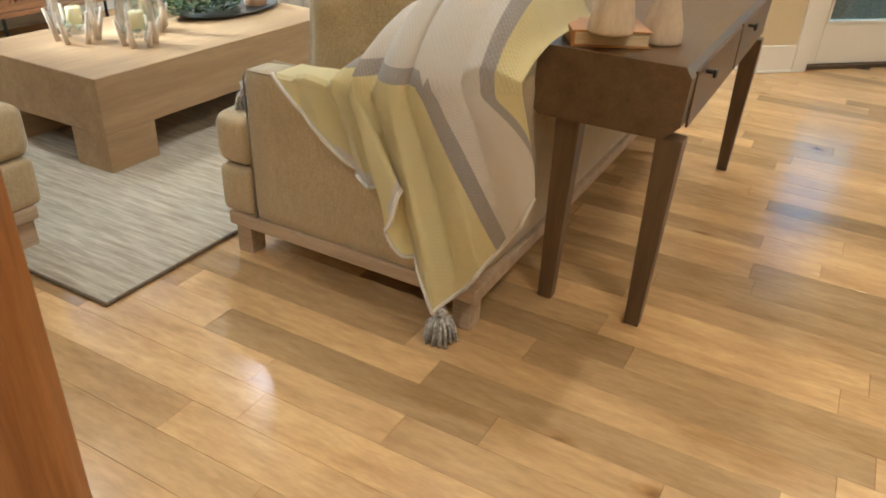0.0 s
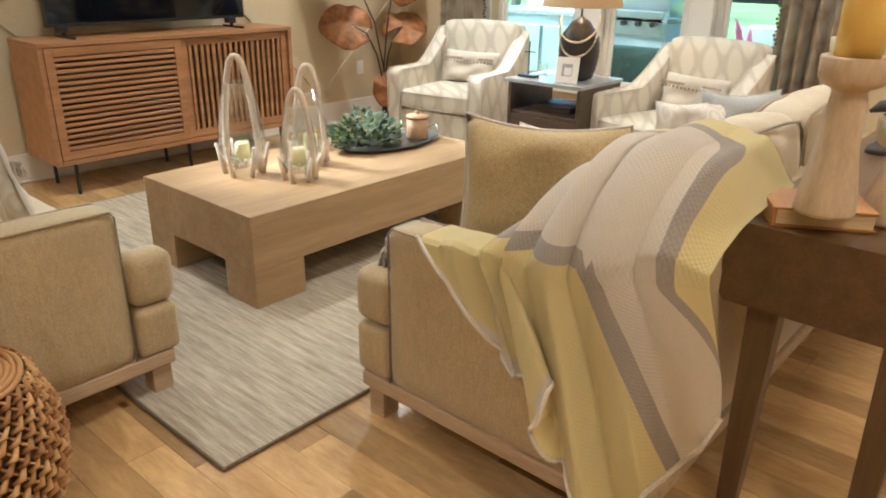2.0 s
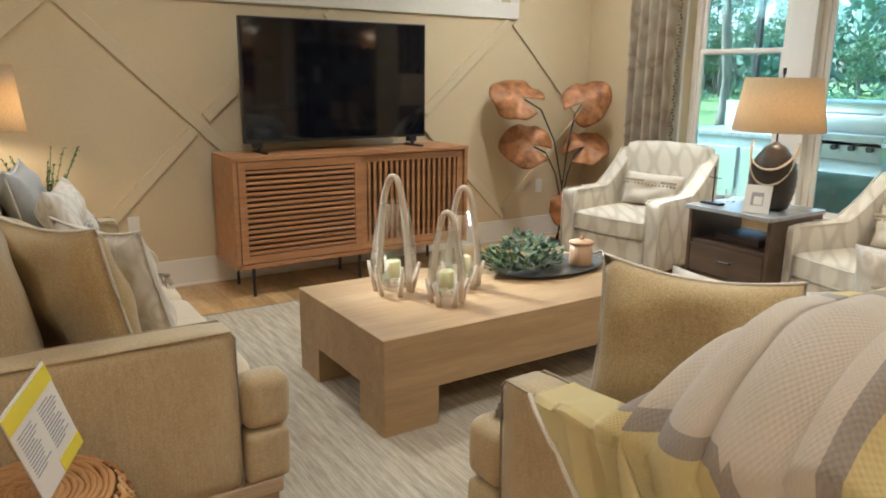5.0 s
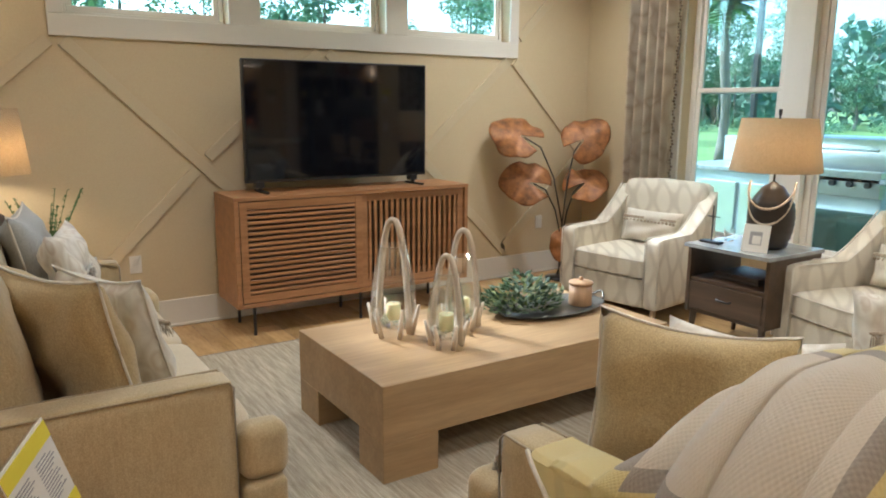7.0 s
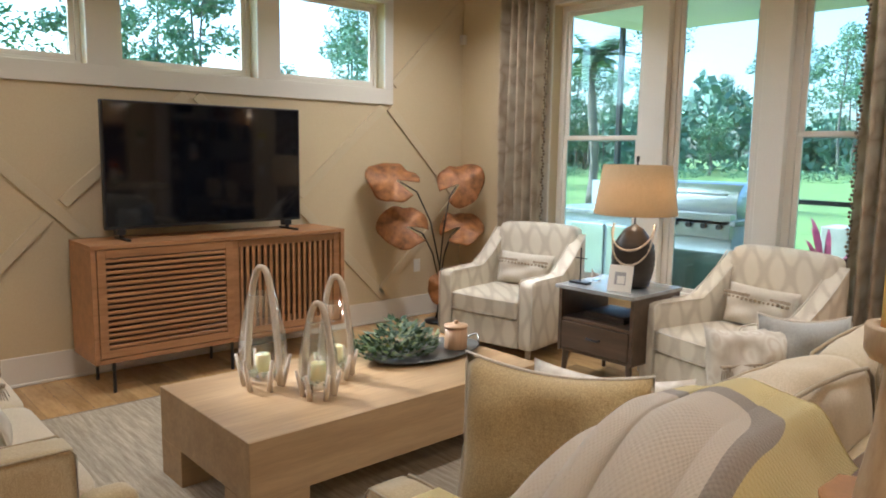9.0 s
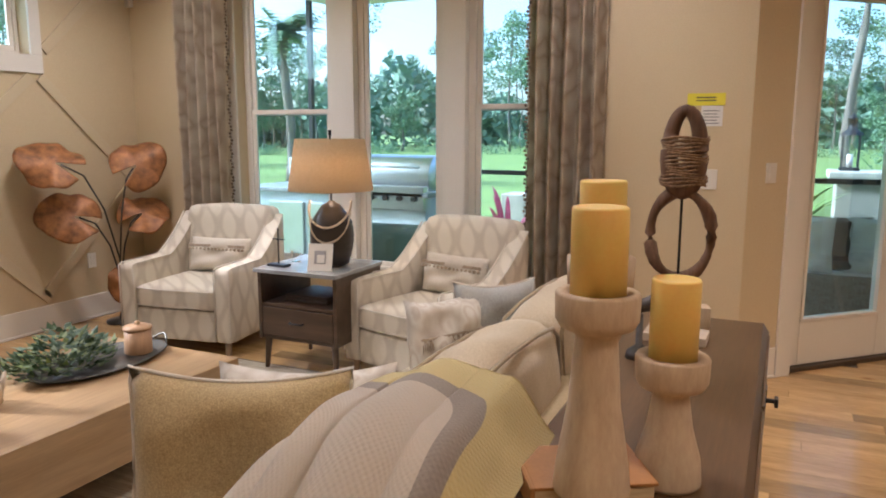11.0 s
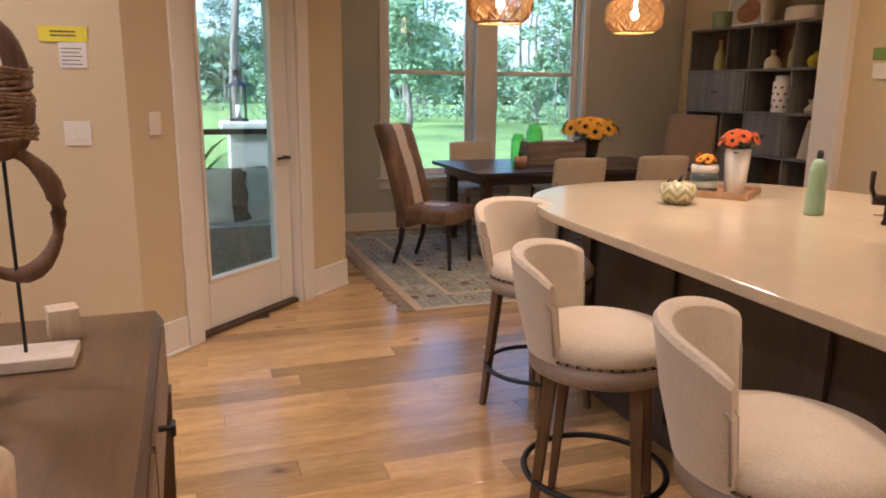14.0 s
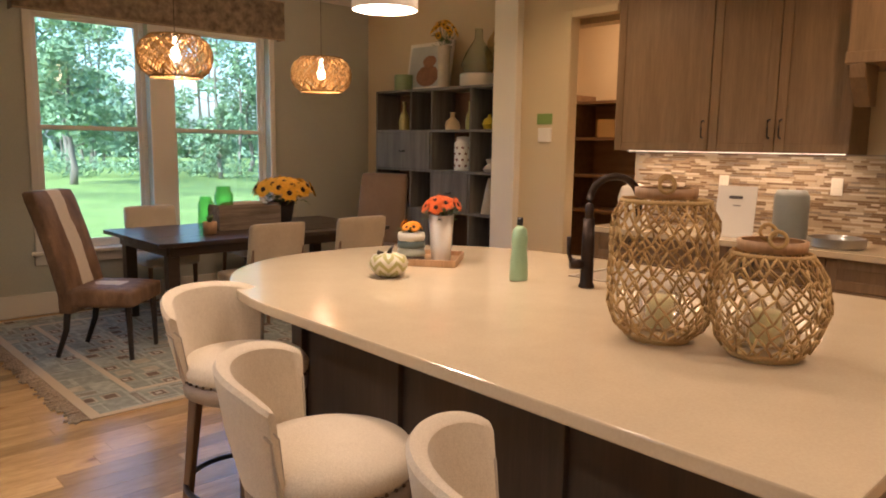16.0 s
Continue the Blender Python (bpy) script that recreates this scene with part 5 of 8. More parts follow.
def hurricane(at, s, h, rz):
    t = thing("hurricane_lantern", "glass hurricane candle holder in a hooped driftwood cradle", "candle lantern", "hurricane lanterns", at, rz)
    R = 0.085 * s
    bm = bmesh.new()
    lathe(bm, [(0.0, 0.035), (R * 0.5, 0.035), (R * 0.95, 0.07), (R * 1.1, 0.12), (R * 1.05, 0.2 * s), (R * 0.66, 0.36 * s), (R * 0.64, 0.365 * s), (R * 1.02, 0.2 * s), (R * 1.06, 0.12), (R * 0.92, 0.074), (R * 0.48, 0.04), (0.0, 0.04)], 32)
    part("glass", bm, CLEAR, t).visible_shadow = False
    bm = bmesh.new()
    pts = []
    for k in range(25):
        a = math.pi * k / 24
        x = -math.cos(a)
        zz = math.sin(a) ** 0.75
        pts.append((math.copysign(abs(x) ** 0.8, x) * (R * 0.98), 0, 0.02 + (h - 0.03) * zz))
    tube(bm, [(x * (1 - 0.30 * (z / h)), y, z) for x, y, z in pts], 0.0135 * (0.8 + 0.3 * s), 8)
    part("hoop", bm, WASHED, t)
    for k in range(6):
        a = 2 * math.pi * (k + 0.5) / 6
        c, sn_ = math.cos(a), math.sin(a)
        bm = bmesh.new()
        tube(bm, [(c * R * 0.85, sn_ * R * 0.85, 0.0), (c * R * 0.98, sn_ * R * 0.98, 0.05), (c * R * 1.22, sn_ * R * 1.22, 0.125 * s)], [0.013, 0.012, 0.007], 7)
        part("prong", bm, WASHED, t)
    bm = bmesh.new()
    lathe(bm, [(0, 0.075), (0.034, 0.075), (0.034, 0.15), (0.028, 0.155), (0, 0.152)], 24)
    cd = part("candle", bm, WAX, t, "ivory pillar candle")
    bm = bmesh.new()
    rod(bm, (0, 0, 0.15), (0.002, 0, 0.163), 0.0015, n=5)
    part("wick", bm, BLACK, cd)
    bm = bmesh.new()
    rr = random.Random(int(at[0] * 100))
    for k in range(70):
        a, q = rr.uniform(0, 6.28), R * 0.85 * math.sqrt(rr.random())
        bmesh.ops.create_icosphere(bm, subdivisions=1, radius=rr.uniform(0.005, 0.009), matrix=Matrix.Translation((math.cos(a) * q, math.sin(a) * q, 0.062 + rr.uniform(0, 0.02) + 0.1 * max(0, q - 0.04))))
    tagged(part("moss_filling", bm, MOSS, t), kind="")
    return t


hurricane((-2.99, 4.66, TZ), 1.2, 0.565, 20)
hurricane((-2.71, 4.78, TZ), 0.95, 0.43, 25)
hurricane((-2.90, 5.00, TZ), 1.0, 0.50, 35)
GALV = paint("galvanised_metal", (0.13, 0.13, 0.12), 0.4, 0.3, 9, 0.2, 0.8)
ty = thing("serving_tray", "oval dark galvanised metal tray with small loop handles", "tray", "", (-2.93, 5.60, TZ), 90)
bm = bmesh.new()
lathe(bm, [(0, 0), (0.25, 0), (0.30, 0.022), (0.305, 0.022), (0.255, -0.0), (0.25, 0.004), (0, 0.004)], 48)
bmesh.ops.scale(bm, vec=(1.15, 0.66, 1), verts=bm.verts)
part("dish", bm, GALV, ty)
for sx in (-1, 1):
    bm = bmesh.new()
    tube(bm, [(sx * (0.345 + 0.035 * math.sin(math.pi * k / 8)), -0.05 + 0.1 * k / 8, 0.02 + 0.03 * math.sin(math.pi * k / 8)) for k in range(9)], 0.005, 6)
    part("handle", bm, GALV, ty)
m, nt, b = nodes_of("eucalyptus_leaf")
gi = nt.nodes.new("ShaderNodeNewGeometry")
r = ramp(nt, gi.outputs["Random Per Island"], [(0.0, (0.025, 0.06, 0.02)), (0.35, (0.05, 0.10, 0.035)), (0.60, (0.12, 0.19, 0.13)), (0.85, (0.24, 0.30, 0.08)), (1.0, (0.34, 0.42, 0.32))])
link(nt, r.outputs[0], b.inputs["Base Color"])
b.inputs["Roughness"].default_value = 0.55
EUC = m
bm = bmesh.new()
rr = random.Random(9)
for k in range(620):
    a, q = rr.uniform(0, 6.28), math.sqrt(rr.random())
    c = Vector((math.cos(a) * q * 0.15, math.sin(a) * q * 0.24, 0.02 + rr.random() * 0.19 * (1.1 - q * 0.75)))
    u = (Vector((math.cos(a), math.sin(a) * 1.2, rr.uniform(0.0, 1.1))) + Vector((rr.uniform(-.6, .6), rr.uniform(-.6, .6), 0))).normalized()
    sd = u.cross(Vector((rr.uniform(-.4, .4), rr.uniform(-.4, .4), 1))).normalized()
    L, W = rr.uniform(0.03, 0.055), rr.uniform(0.011, 0.019)
    nrm = u.cross(sd) * 0.006
    v = [bm.verts.new(c + p) for p in (Vector(), u * L * 0.4 + sd * W + nrm, u * L, u * L * 0.4 - sd * W + nrm, u * L * 0.45)]
    bm.faces.new((v[0], v[4], v[1]))
    bm.faces.new((v[1], v[4], v[2]))
    bm.faces.new((v[0], v[3], v[4]))
    bm.faces.new((v[4], v[3], v[2]))
tagged(one("eucalyptus_bunch", bm, EUC, "bunch of artificial eucalyptus lying in the tray", "greenery", smooth=False, at=(-2.98, 5.44, TZ + 0.006)), kind="stuff")
jr = thing("lidded_jar", "small tan wooden jar with a flat lid and knob", "jar", "", (-2.90, 5.79, TZ + 0.006))
JARW = wood("jar_wood", (0.34, 0.19, 0.09), (0.52, 0.33, 0.18), "z", 0.5)
bm = bmesh.new()
lathe(bm, [(0, 0), (0.062, 0), (0.064, 0.004), (0.062, 0.115), (0, 0.115)], 32)
part("body", bm, JARW, jr)
bm = bmesh.new()
lathe(bm, [(0, 0.116), (0.066, 0.116), (0.068, 0.121), (0.066, 0.13), (0.02, 0.136), (0.011, 0.139), (0.014, 0.15), (0.009, 0.156), (0, 0.157)], 32)
part("lid", bm, JARW, jr)

# woven stool with the card
m, nt, b = nodes_of("seagrass")
gi = nt.nodes.new("ShaderNodeNewGeometry")
r = ramp(nt, gi.outputs["Random Per Island"], [(0.0, (0.28, 0.12, 0.035)), (0.5, (0.46, 0.24, 0.085)), (1.0, (0.64, 0.40, 0.17))])
fine = noise_node(nt, coords(nt), 160, 3)
link(nt, mixc(nt, 0.4, r.outputs[0], fine.outputs[0], "OVERLAY"), b.inputs["Base Color"])
b.inputs["Roughness"].default_value = 0.75
bump(nt, b, fine.outputs[0], 0.6, 0.002)
SEAG = m
ws = thing("woven_stool", "round knotted water-hyacinth stool with a coiled top", "stool", "", (-1.93, 3.03, 0))
SR = lambda z: 0.205 + 0.055 * math.sin(math.pi * min(1, max(0, z / 0.44)))
bm = bmesh.new()
rr = random.Random(4)
for ring in range(15):
    z = 0.03 + 0.385 * ring / 14
    n = 36
    for k in range(n):
        a = 2 * math.pi * (k + 0.5 * (ring % 2)) / n
        R = SR(z)
        c, s_ = math.cos(a), math.sin(a)
        t_ = Vector((-s_, c, 0))
        o = Vector((c, s_, 0))
        p = o * R + Vector((0, 0, z))
        j = rr.uniform(0.8, 1.2)
        tube(bm, [p - t_ * 0.016 - Vector((0, 0, 0.012 * j)), p + o * 0.016 * j - t_ * 0.004, p + t_ * 0.018 + Vector((0, 0, 0.014 * j))], [0.006, 0.0085 * j, 0.005], 5)
        tube(bm, [p + t_ * 0.010 - Vector((0, 0, 0.014)), p + o * 0.013, p - t_ * 0.012 + Vector((0, 0, 0.014))], [0.004, 0.0065, 0.004], 4)
part("knotted_side", bm, SEAG, ws)
bm = bmesh.new()
pts = []
for k in range(560):
    a = k * 0.16
    R = 0.205 * (1 - k / 560)
    pts.append((math.cos(a) * R, math.sin(a) * R, 0.432 + 0.004 * math.sin(k * 0.9) + 0.008 * (k / 560)))
tube(bm, pts, 0.0085, 5)
part("coiled_top", bm, SEAG, ws)
bm = bmesh.new()
lathe(bm, [(0, 0.0), (0.2, 0.0), (0.245, 0.2), (0.2, 0.42), (0, 0.425)], 28)
part("core", bm, paint("stool_core", (0.10, 0.05, 0.02), 0.9), ws)
sign = thing("information_card", "printed white card with yellow bands in a clear stand", "sign", "", (-1.81, 3.08, 0.462))
card_x = Vector((-0.80, 0.50, 0.28)).normalized()
card_z = Vector((0.18, -0.27, 0.94))
card_z = (card_z - card_x * card_z.dot(card_x)).normalized()
card_y = card_z.cross(card_x)
CARD_M = Matrix(((card_x.x, card_y.x, card_z.x, 0), (card_x.y, card_y.y, card_z.y, 0), (card_x.z, card_y.z, card_z.z, 0), (0, 0, 0, 1))) @ pose(0.1, 0, 0)
bm = bmesh.new()
box(bm, -0.10, 0.10, 0.002, 0.005, 0.004, 0.27)
bm.transform(CARD_M)
part("sheet", bm, PAPER, sign)
for z0, z1, x0, x1 in ((0.215, 0.262, -0.10, 0.10), (0.006, 0.045, 0.0, 0.10)):
    bm = bmesh.new()
    box(bm, x0, x1, 0.0, 0.0018, z0, z1)
    bm.transform(CARD_M)
    part("yellow_band", bm, YEL, sign)
bm = bmesh.new()
rr = random.Random(2)
for k in range(13):
    for x0, x1 in ((-0.085, -0.01), (0.01, 0.085)):
        box(bm, x0, x1 - rr.uniform(0, 0.03), 0.0, 0.0018, 0.075 + k * 0.0098, 0.0775 + k * 0.0098)
bm.transform(CARD_M)
tagged(part("print_lines", bm, paint("grey_print", (0.35, 0.35, 0.37), 0.6), sign), kind="stuff")
bm = bmesh.new()
box(bm, -0.105, 0.105, 0.0055, 0.0085, 0.0, 0.275, 0.001)
bm.transform(CARD_M)
part("acrylic_back", bm, CLEAR, sign)

# console-table things
CZ = 0.846
bk = thing("book", "thick tan leather-bound book lying on the console table", "book", "", (-0.42, 4.57, CZ), 30)
bm = bmesh.new()
box(bm, -0.11, 0.11, -0.085, 0.085, 0.0, 0.006, 0.002)
box(bm, -0.11, 0.11, -0.085, 0.085, 0.042, 0.048, 0.002)
box(bm, -0.118, -0.108, -0.085, 0.085, 0.0, 0.048, 0.004)
part("cover", bm, paint("tan_leather", (0.42, 0.20, 0.06), 0.5, 0.15, 8, 0.4), bk)
bm = bmesh.new()
box(bm, -0.107, 0.104, -0.08, 0.08, 0.0065, 0.0415)
part("page_block", bm, wood("page_edges", (0.55, 0.42, 0.24), (0.72, 0.58, 0.36), "x", 0.9, 3), bk)
MANGO = wood("whitewashed_mango", (0.50, 0.37, 0.24), (0.70, 0.58, 0.42), "z", 0.75, 0.7, lengthwise=0.3)
PILLAR = paint("honey_wax", (0.88, 0.62, 0.16), 0.5, 0.05, 3, 0.05)
PILLAR.node_tree.nodes["Principled BSDF"].inputs["Subsurface Weight"].default_value = 0.2


def candlestick(at, h, hc, label, rb=0.062, turned=False, rc=0.046):
    t = thing("candle_holder", label, "candle holder", "wooden candle holders", at)
    bm = bmesh.new()
    if turned:
        prof = [(0, 0), (rb, 0), (rb, 0.02), (0.03, 0.04), (0.026, h * 0.35), (0.045, h * 0.45), (0.025, h * 0.52), (0.046, h * 0.62), (0.024, h * 0.7), (0.032, h - 0.07), (0.064, h - 0.055), (0.066, h), (0.052, h), (0.048, h - 0.012), (0, h - 0.012)]
    else:
        prof = [(0, 0), (rb, 0), (rb + 0.001, 0.008), (rb * 0.95, 0.05), (rb * 0.68, h * 0.45), (rb * 0.56, h - 0.085), (rb * 0.54, h - 0.075), (rb * 0.6, h - 0.068), (rb * 0.95, h - 0.058), (rb * 1.07, h - 0.045), (rb * 1.09, h - 0.004), (rb * 1.05, h), (rb * 0.82, h), (rb * 0.78, h - 0.012), (0, h - 0.012)]
    lathe(bm, prof, 36)
    part("holder", bm, MANGO, t)
    bm = bmesh.new()
    lathe(bm, [(0, h - 0.011), (rc, h - 0.011), (rc, h - 0.011 + hc - 0.004), (rc * 0.94, h - 0.011 + hc), (rc * 0.8, h - 0.013 + hc), (0, h - 0.015 + hc)], 32)
    c = part("candle", bm, PILLAR, t, "honey-yellow pillar candle")
    return t


candlestick((-0.385, 4.48, CZ + 0.049), 0.345, 0.15, "tall whitewashed wooden candle holder standing on the book", 0.064)
candlestick((-0.285, 4.67, CZ), 0.245, 0.155, "short whitewashed wooden candle holder on the console table", 0.062, rc=0.044)
candlestick((-0.435, 4.72, CZ), 0.41, 0.16, "tall turned wooden candle holder at the back of the group", 0.06, True, 0.045)
sc = thing("driftwood_ring_sculpture", "carved wooden loops standing on a rod over a stone base", "sculpture", "", (-0.40, 5.66, CZ), 0)
bm = bmesh.new()
box(bm, -0.09, 0.10, -0.06, 0.06, 0, 0.028, 0.004)
part("base", bm, paint("travertine", (0.55, 0.47, 0.37), 0.7, 0.15, 12, 0.4), sc)
bm = bmesh.new()
rod(bm, (0, 0, 0.02), (0, 0, 0.50), 0.004)
part("rod", bm, BLACK, sc)
DARKW = wood("carved_wood", (0.075, 0.035, 0.018), (0.22, 0.12, 0.065), "z", 0.6, 2)
bm = bmesh.new()
tube(bm, [(0.092 * math.cos(2 * math.pi * k / 28), 0.01 * math.sin(k), 0.335 + 0.135 * math.sin(2 * math.pi * k / 28)) for k in range(28)], [0.017 + 0.004 * math.sin(k * 0.9) for k in range(28)], 10, True)
part("ring", bm, DARKW, sc)
bm = bmesh.new()
tube(bm, [(0.045 * math.cos(2 * math.pi * k / 24), 0.0, 0.595 + 0.12 * math.sin(2 * math.pi * k / 24)) for k in range(24)], [0.026 - 0.006 * math.sin(2 * math.pi * k / 24) for k in range(24)], 10, True)
part("upper_loop", bm, DARKW, sc)
bm = bmesh.new()
for k in range(16):
    z = 0.49 + k * 0.0095
    tube(bm, [((0.066 + 0.004 * math.sin(k)) * math.cos(2 * math.pi * j / 16), 0.034 * math.sin(2 * math.pi * j / 16), z + 0.004 * math.sin(j + k)) for j in range(16)], 0.0042, 5, True)
tagged(part("cord_wrap", bm, cloth("cord", (0.16, 0.09, 0.045), (0.34, 0.22, 0.12), 120), sc), kind="stuff")
bm = bmesh.new()
box(bm, -0.035, 0.035, -0.035, 0.035, 0, 0.075, 0.004)
one("wooden_block", bm, MANGO, "small pale wooden block on the console table", "ornament", at=(-0.35, 5.84, CZ), rz=15)
bd = thing("bird_figurine", "small driftwood bird perched on a dark base", "figurine", "", (-0.47, 5.42, CZ))
bm = bmesh.new()
lathe(bm, [(0, 0), (0.04, 0), (0.035, 0.02), (0.01, 0.04), (0.009, 0.13), (0, 0.13)], 16)
tube(bm, [(-0.05, 0, 0.13), (-0.02, 0, 0.15), (0.02, 0, 0.16), (0.05, 0, 0.19)], [0.006, 0.02, 0.022, 0.012], 10)
tube(bm, [(0.05, 0, 0.19), (0.085, 0, 0.185)], [0.006, 0.002], 6)
part("bird", bm, paint("aged_metal", (0.10, 0.09, 0.085), 0.5, 0.3, 20, 0.3, 0.4), bd)
# drawers of the console
cons = bpy.data.objects["console_table"]
for y0, y1 in ((0.06, 0.76), (0.79, 1.49)):
    bm = bmesh.new()
    box(bm, 0.218, 0.2255, y0, y1, 0.665, 0.825, 0.002)
    d = part("drawer", bm, CONSOLE, cons)
    for yy in (y0 + 0.12,):
        bm = bmesh.new()
        rod(bm, (0.2255, yy, 0.80), (0.249, yy, 0.80), 0.006)
        box(bm, 0.247, 0.257, yy - 0.017, yy + 0.017, 0.787, 0.811, 0.004)
        part("handle", bm, BLACK, d, "square black metal knob")
# round wooden post beside the entrance
bm = bmesh.new()
FIR = wood("fir_grain", (0.23, 0.085, 0.02), (0.40, 0.175, 0.05), "z", 0.4, 2.2, False, 0.2, 0.05)
bx = [(-0.68, 2.70), (-0.56, 2.70), (-0.512, 2.745), (-0.505, 2.79), (-0.516, 2.815), (-0.68, 2.815)]
one("wooden_post", (lambda q: (prism(q, bx, 0.0, CEIL - 0.002, 0.004), q)[1])(bmesh.new()), FIR, "orange-brown fir post with upright grain beside the entry", "post", smooth=False)

# kitchen and dining
IVORY = cloth("stool_linen", (0.54, 0.455, 0.335), (0.69, 0.60, 0.465), 300, 0.9, 0.4)
STOOLWOOD = wood("stool_wood", (0.085, 0.045, 0.022), (0.20, 0.12, 0.065), "z", 0.45)
STOOLGREY = wood("stool_apron", (0.22, 0.16, 0.11), (0.36, 0.28, 0.21), "x", 0.5)
PIPEGREY = cloth("stool_piping", (0.36, 0.31, 0.25), (0.48, 0.42, 0.35), 300, 0.9, 0.4)
NAIL = paint("nailhead", (0.12, 0.08, 0.05), 0.35, 0.2, 20, 0, 0.8)


def stool(at, rz, label):
    """A counter stool facing local +x with a wrapped back."""
    t = thing("bar_stool", label, "bar stool", "bar stools along the island", at, rz)
    R, SZ = 0.235, 0.635
    bm = bmesh.new()
    lathe(bm, [(0, SZ), (R - 0.015, SZ), (R, SZ + 0.02), (R + 0.002, SZ + 0.045), (R - 0.02, SZ + 0.075), (R * 0.6, SZ + 0.092), (0, SZ + 0.096)], 40)
    part("seat", bm, IVORY, t)
    bm = bmesh.new()
    lathe(bm, [(0, SZ - 0.06), (R - 0.012, SZ - 0.06), (R - 0.004, SZ - 0.055), (R - 0.002, SZ - 0.001), (0, SZ - 0.001)], 40)
    part("apron", bm, STOOLGREY, t)
    bm = bmesh.new()
    for k in range(44):
        a = 2 * math.pi * k / 44
        bmesh.ops.create_icosphere(bm, subdivisions=1, radius=0.006, matrix=Matrix.Translation((math.cos(a) * R, math.sin(a) * R, SZ + 0.010)))
    tagged(part("nailhead_trim", bm, NAIL, t), kind="stuff")
    bm = bmesh.new()
    n, span = 32, math.radians(66)
    rows = []
    for j in range(n + 1):
        u = -1 + 2 * j / n
        a = math.pi + span * u
        top = 0.955 - 0.03 * u ** 6 - 0.03 * u * u
        c, s_ = math.cos(a), math.sin(a)
        ri, ro = R - 0.012, R + 0.022
        if abs(u) > 0.97:
            ri, ro = ri + 0.006, ro - 0.006
        flare = 0.045
        sec = [(ri, SZ + 0.05), (ri + flare * 0.8, top - 0.016), (ri + flare + 0.005, top - 0.004), (ro + flare - 0.008, top), (ro + flare, top - 0.012), (ro + flare * 0.45, SZ + 0.15), (ro - 0.018, SZ + 0.0), (ri + 0.004, SZ + 0.0)]
        rows.append([bm.verts.new((c * r_, s_ * r_, z)) for r_, z in sec])
    for p, q in zip(rows, rows[1:]):
        for j in range(8):
            bm.faces.new((p[j], p[(j + 1) % 8], q[(j + 1) % 8], q[j]))
    bm.faces.new(rows[0][::-1])
    bm.faces.new(rows[-1])
    bmesh.ops.recalc_face_normals(bm, faces=bm.faces)
    bk_ = part("backrest", bm, IVORY, t, smooth=True)
    for sgn in (-1, 1):
        bm = bmesh.new()
        a = math.pi + span * 0.99 * sgn
        c, s_ = math.cos(a), math.sin(a)
        for rr_ in (R - 0.005, R + 0.024):
            tube(bm, [(c * (rr_ - 0.005), s_ * (rr_ - 0.005), SZ + 0.03), (c * (rr_ + 0.02), s_ * (rr_ + 0.02), SZ + 0.18), (c * (rr_ + 0.045), s_ * (rr_ + 0.045), 0.84)], 0.004, 5)
        part("piping", bm, PIPEGREY, bk_)
    for k in range(4):
        a = math.pi / 4 + k * math.pi / 2
        c, s_ = math.cos(a), math.sin(a)
        bm = bmesh.new()
        box(bm, -0.021, 0.021, -0.021, 0.021, 0, SZ - 0.06, 0.004, 1)
        for v in bm.verts:
            w = v.co.z / (SZ - 0.06)
            v.co.x, v.co.y = v.co.x * (0.62 + 0.38 * w), v.co.y * (0.62 + 0.38 * w)
            v.co.x += c * (0.245 - 0.06 * w)
            v.co.y += s_ * (0.245 - 0.06 * w)
        part("leg", bm, STOOLWOOD, t)
    bm = bmesh.new()
    tube(bm, [(0.235 * math.cos(2 * math.pi * k / 40), 0.235 * math.sin(2 * math.pi * k / 40), 0.21) for k in range(40)], 0.011, 8, True)
    part("foot_ring", bm, BLACK, t, "black metal foot ring")
    return t


S1 = stool((1.43, 6.78, 0), -68, "ivory upholstered swivel bar stool with nailheads, at the island's rounded end")
stool((1.19, 5.87, 0), -40, "ivory upholstered swivel bar stool with nailheads, between two others")
stool((1.19, 5.10, 0), -42, "ivory upholstered swivel bar stool with nailheads at the island corner")
isl = bpy.data.objects["kitchen_island"]
for y in (4.80, 5.55, 6.30, 6.94):
    bm = bmesh.new()
    box(bm, 1.755, 1.779, y - 0.04, y + 0.04, 0.0, 0.874, 0.003)
    part("panel_stile", bm, ISLAND_DARK, isl)
bm = bmesh.new()
box(bm, 1.757, 1.779, 4.841, 6.899, 0.0, 0.10, 0.003)
part("skirting", bm, ISLAND_DARK, isl)
# sink, faucet, soap
bm = bmesh.new()
frame_strip(bm, 0, 0.42, 0, 0.72, 0.02, 0, 0.006)
bm.transform(Matrix(((1, 0, 0, 2.86), (0, 0, 1, 5.62), (0, 1, 0, 0.9155), (0, 0, 0, 1))))
box(bm, 2.88, 3.26, 5.64, 6.32, 0.9152, 0.9162)
bmesh.ops.recalc_face_normals(bm, faces=bm.faces)
one("kitchen_sink", bm, paint("sink_basin", (0.33, 0.27, 0.20), 0.35, 0.08), "undermounted beige sink set in the island worktop", "sink")
BRONZE = paint("oil_rubbed_bronze", (0.035, 0.022, 0.016), 0.35, 0.3, 15, 0.1, 0.7)
fc = thing("kitchen_faucet", "oil-rubbed bronze gooseneck faucet with a side lever", "faucet", "", (2.70, 6.12, 0.916), -35)
bm = bmesh.new()
lathe(bm, [(0, 0), (0.034, 0), (0.034, 0.008), (0.028, 0.02), (0.028, 0.16), (0.024, 0.30), (0.0, 0.30)], 20)
part("body", bm, BRONZE, fc)
bm = bmesh.new()
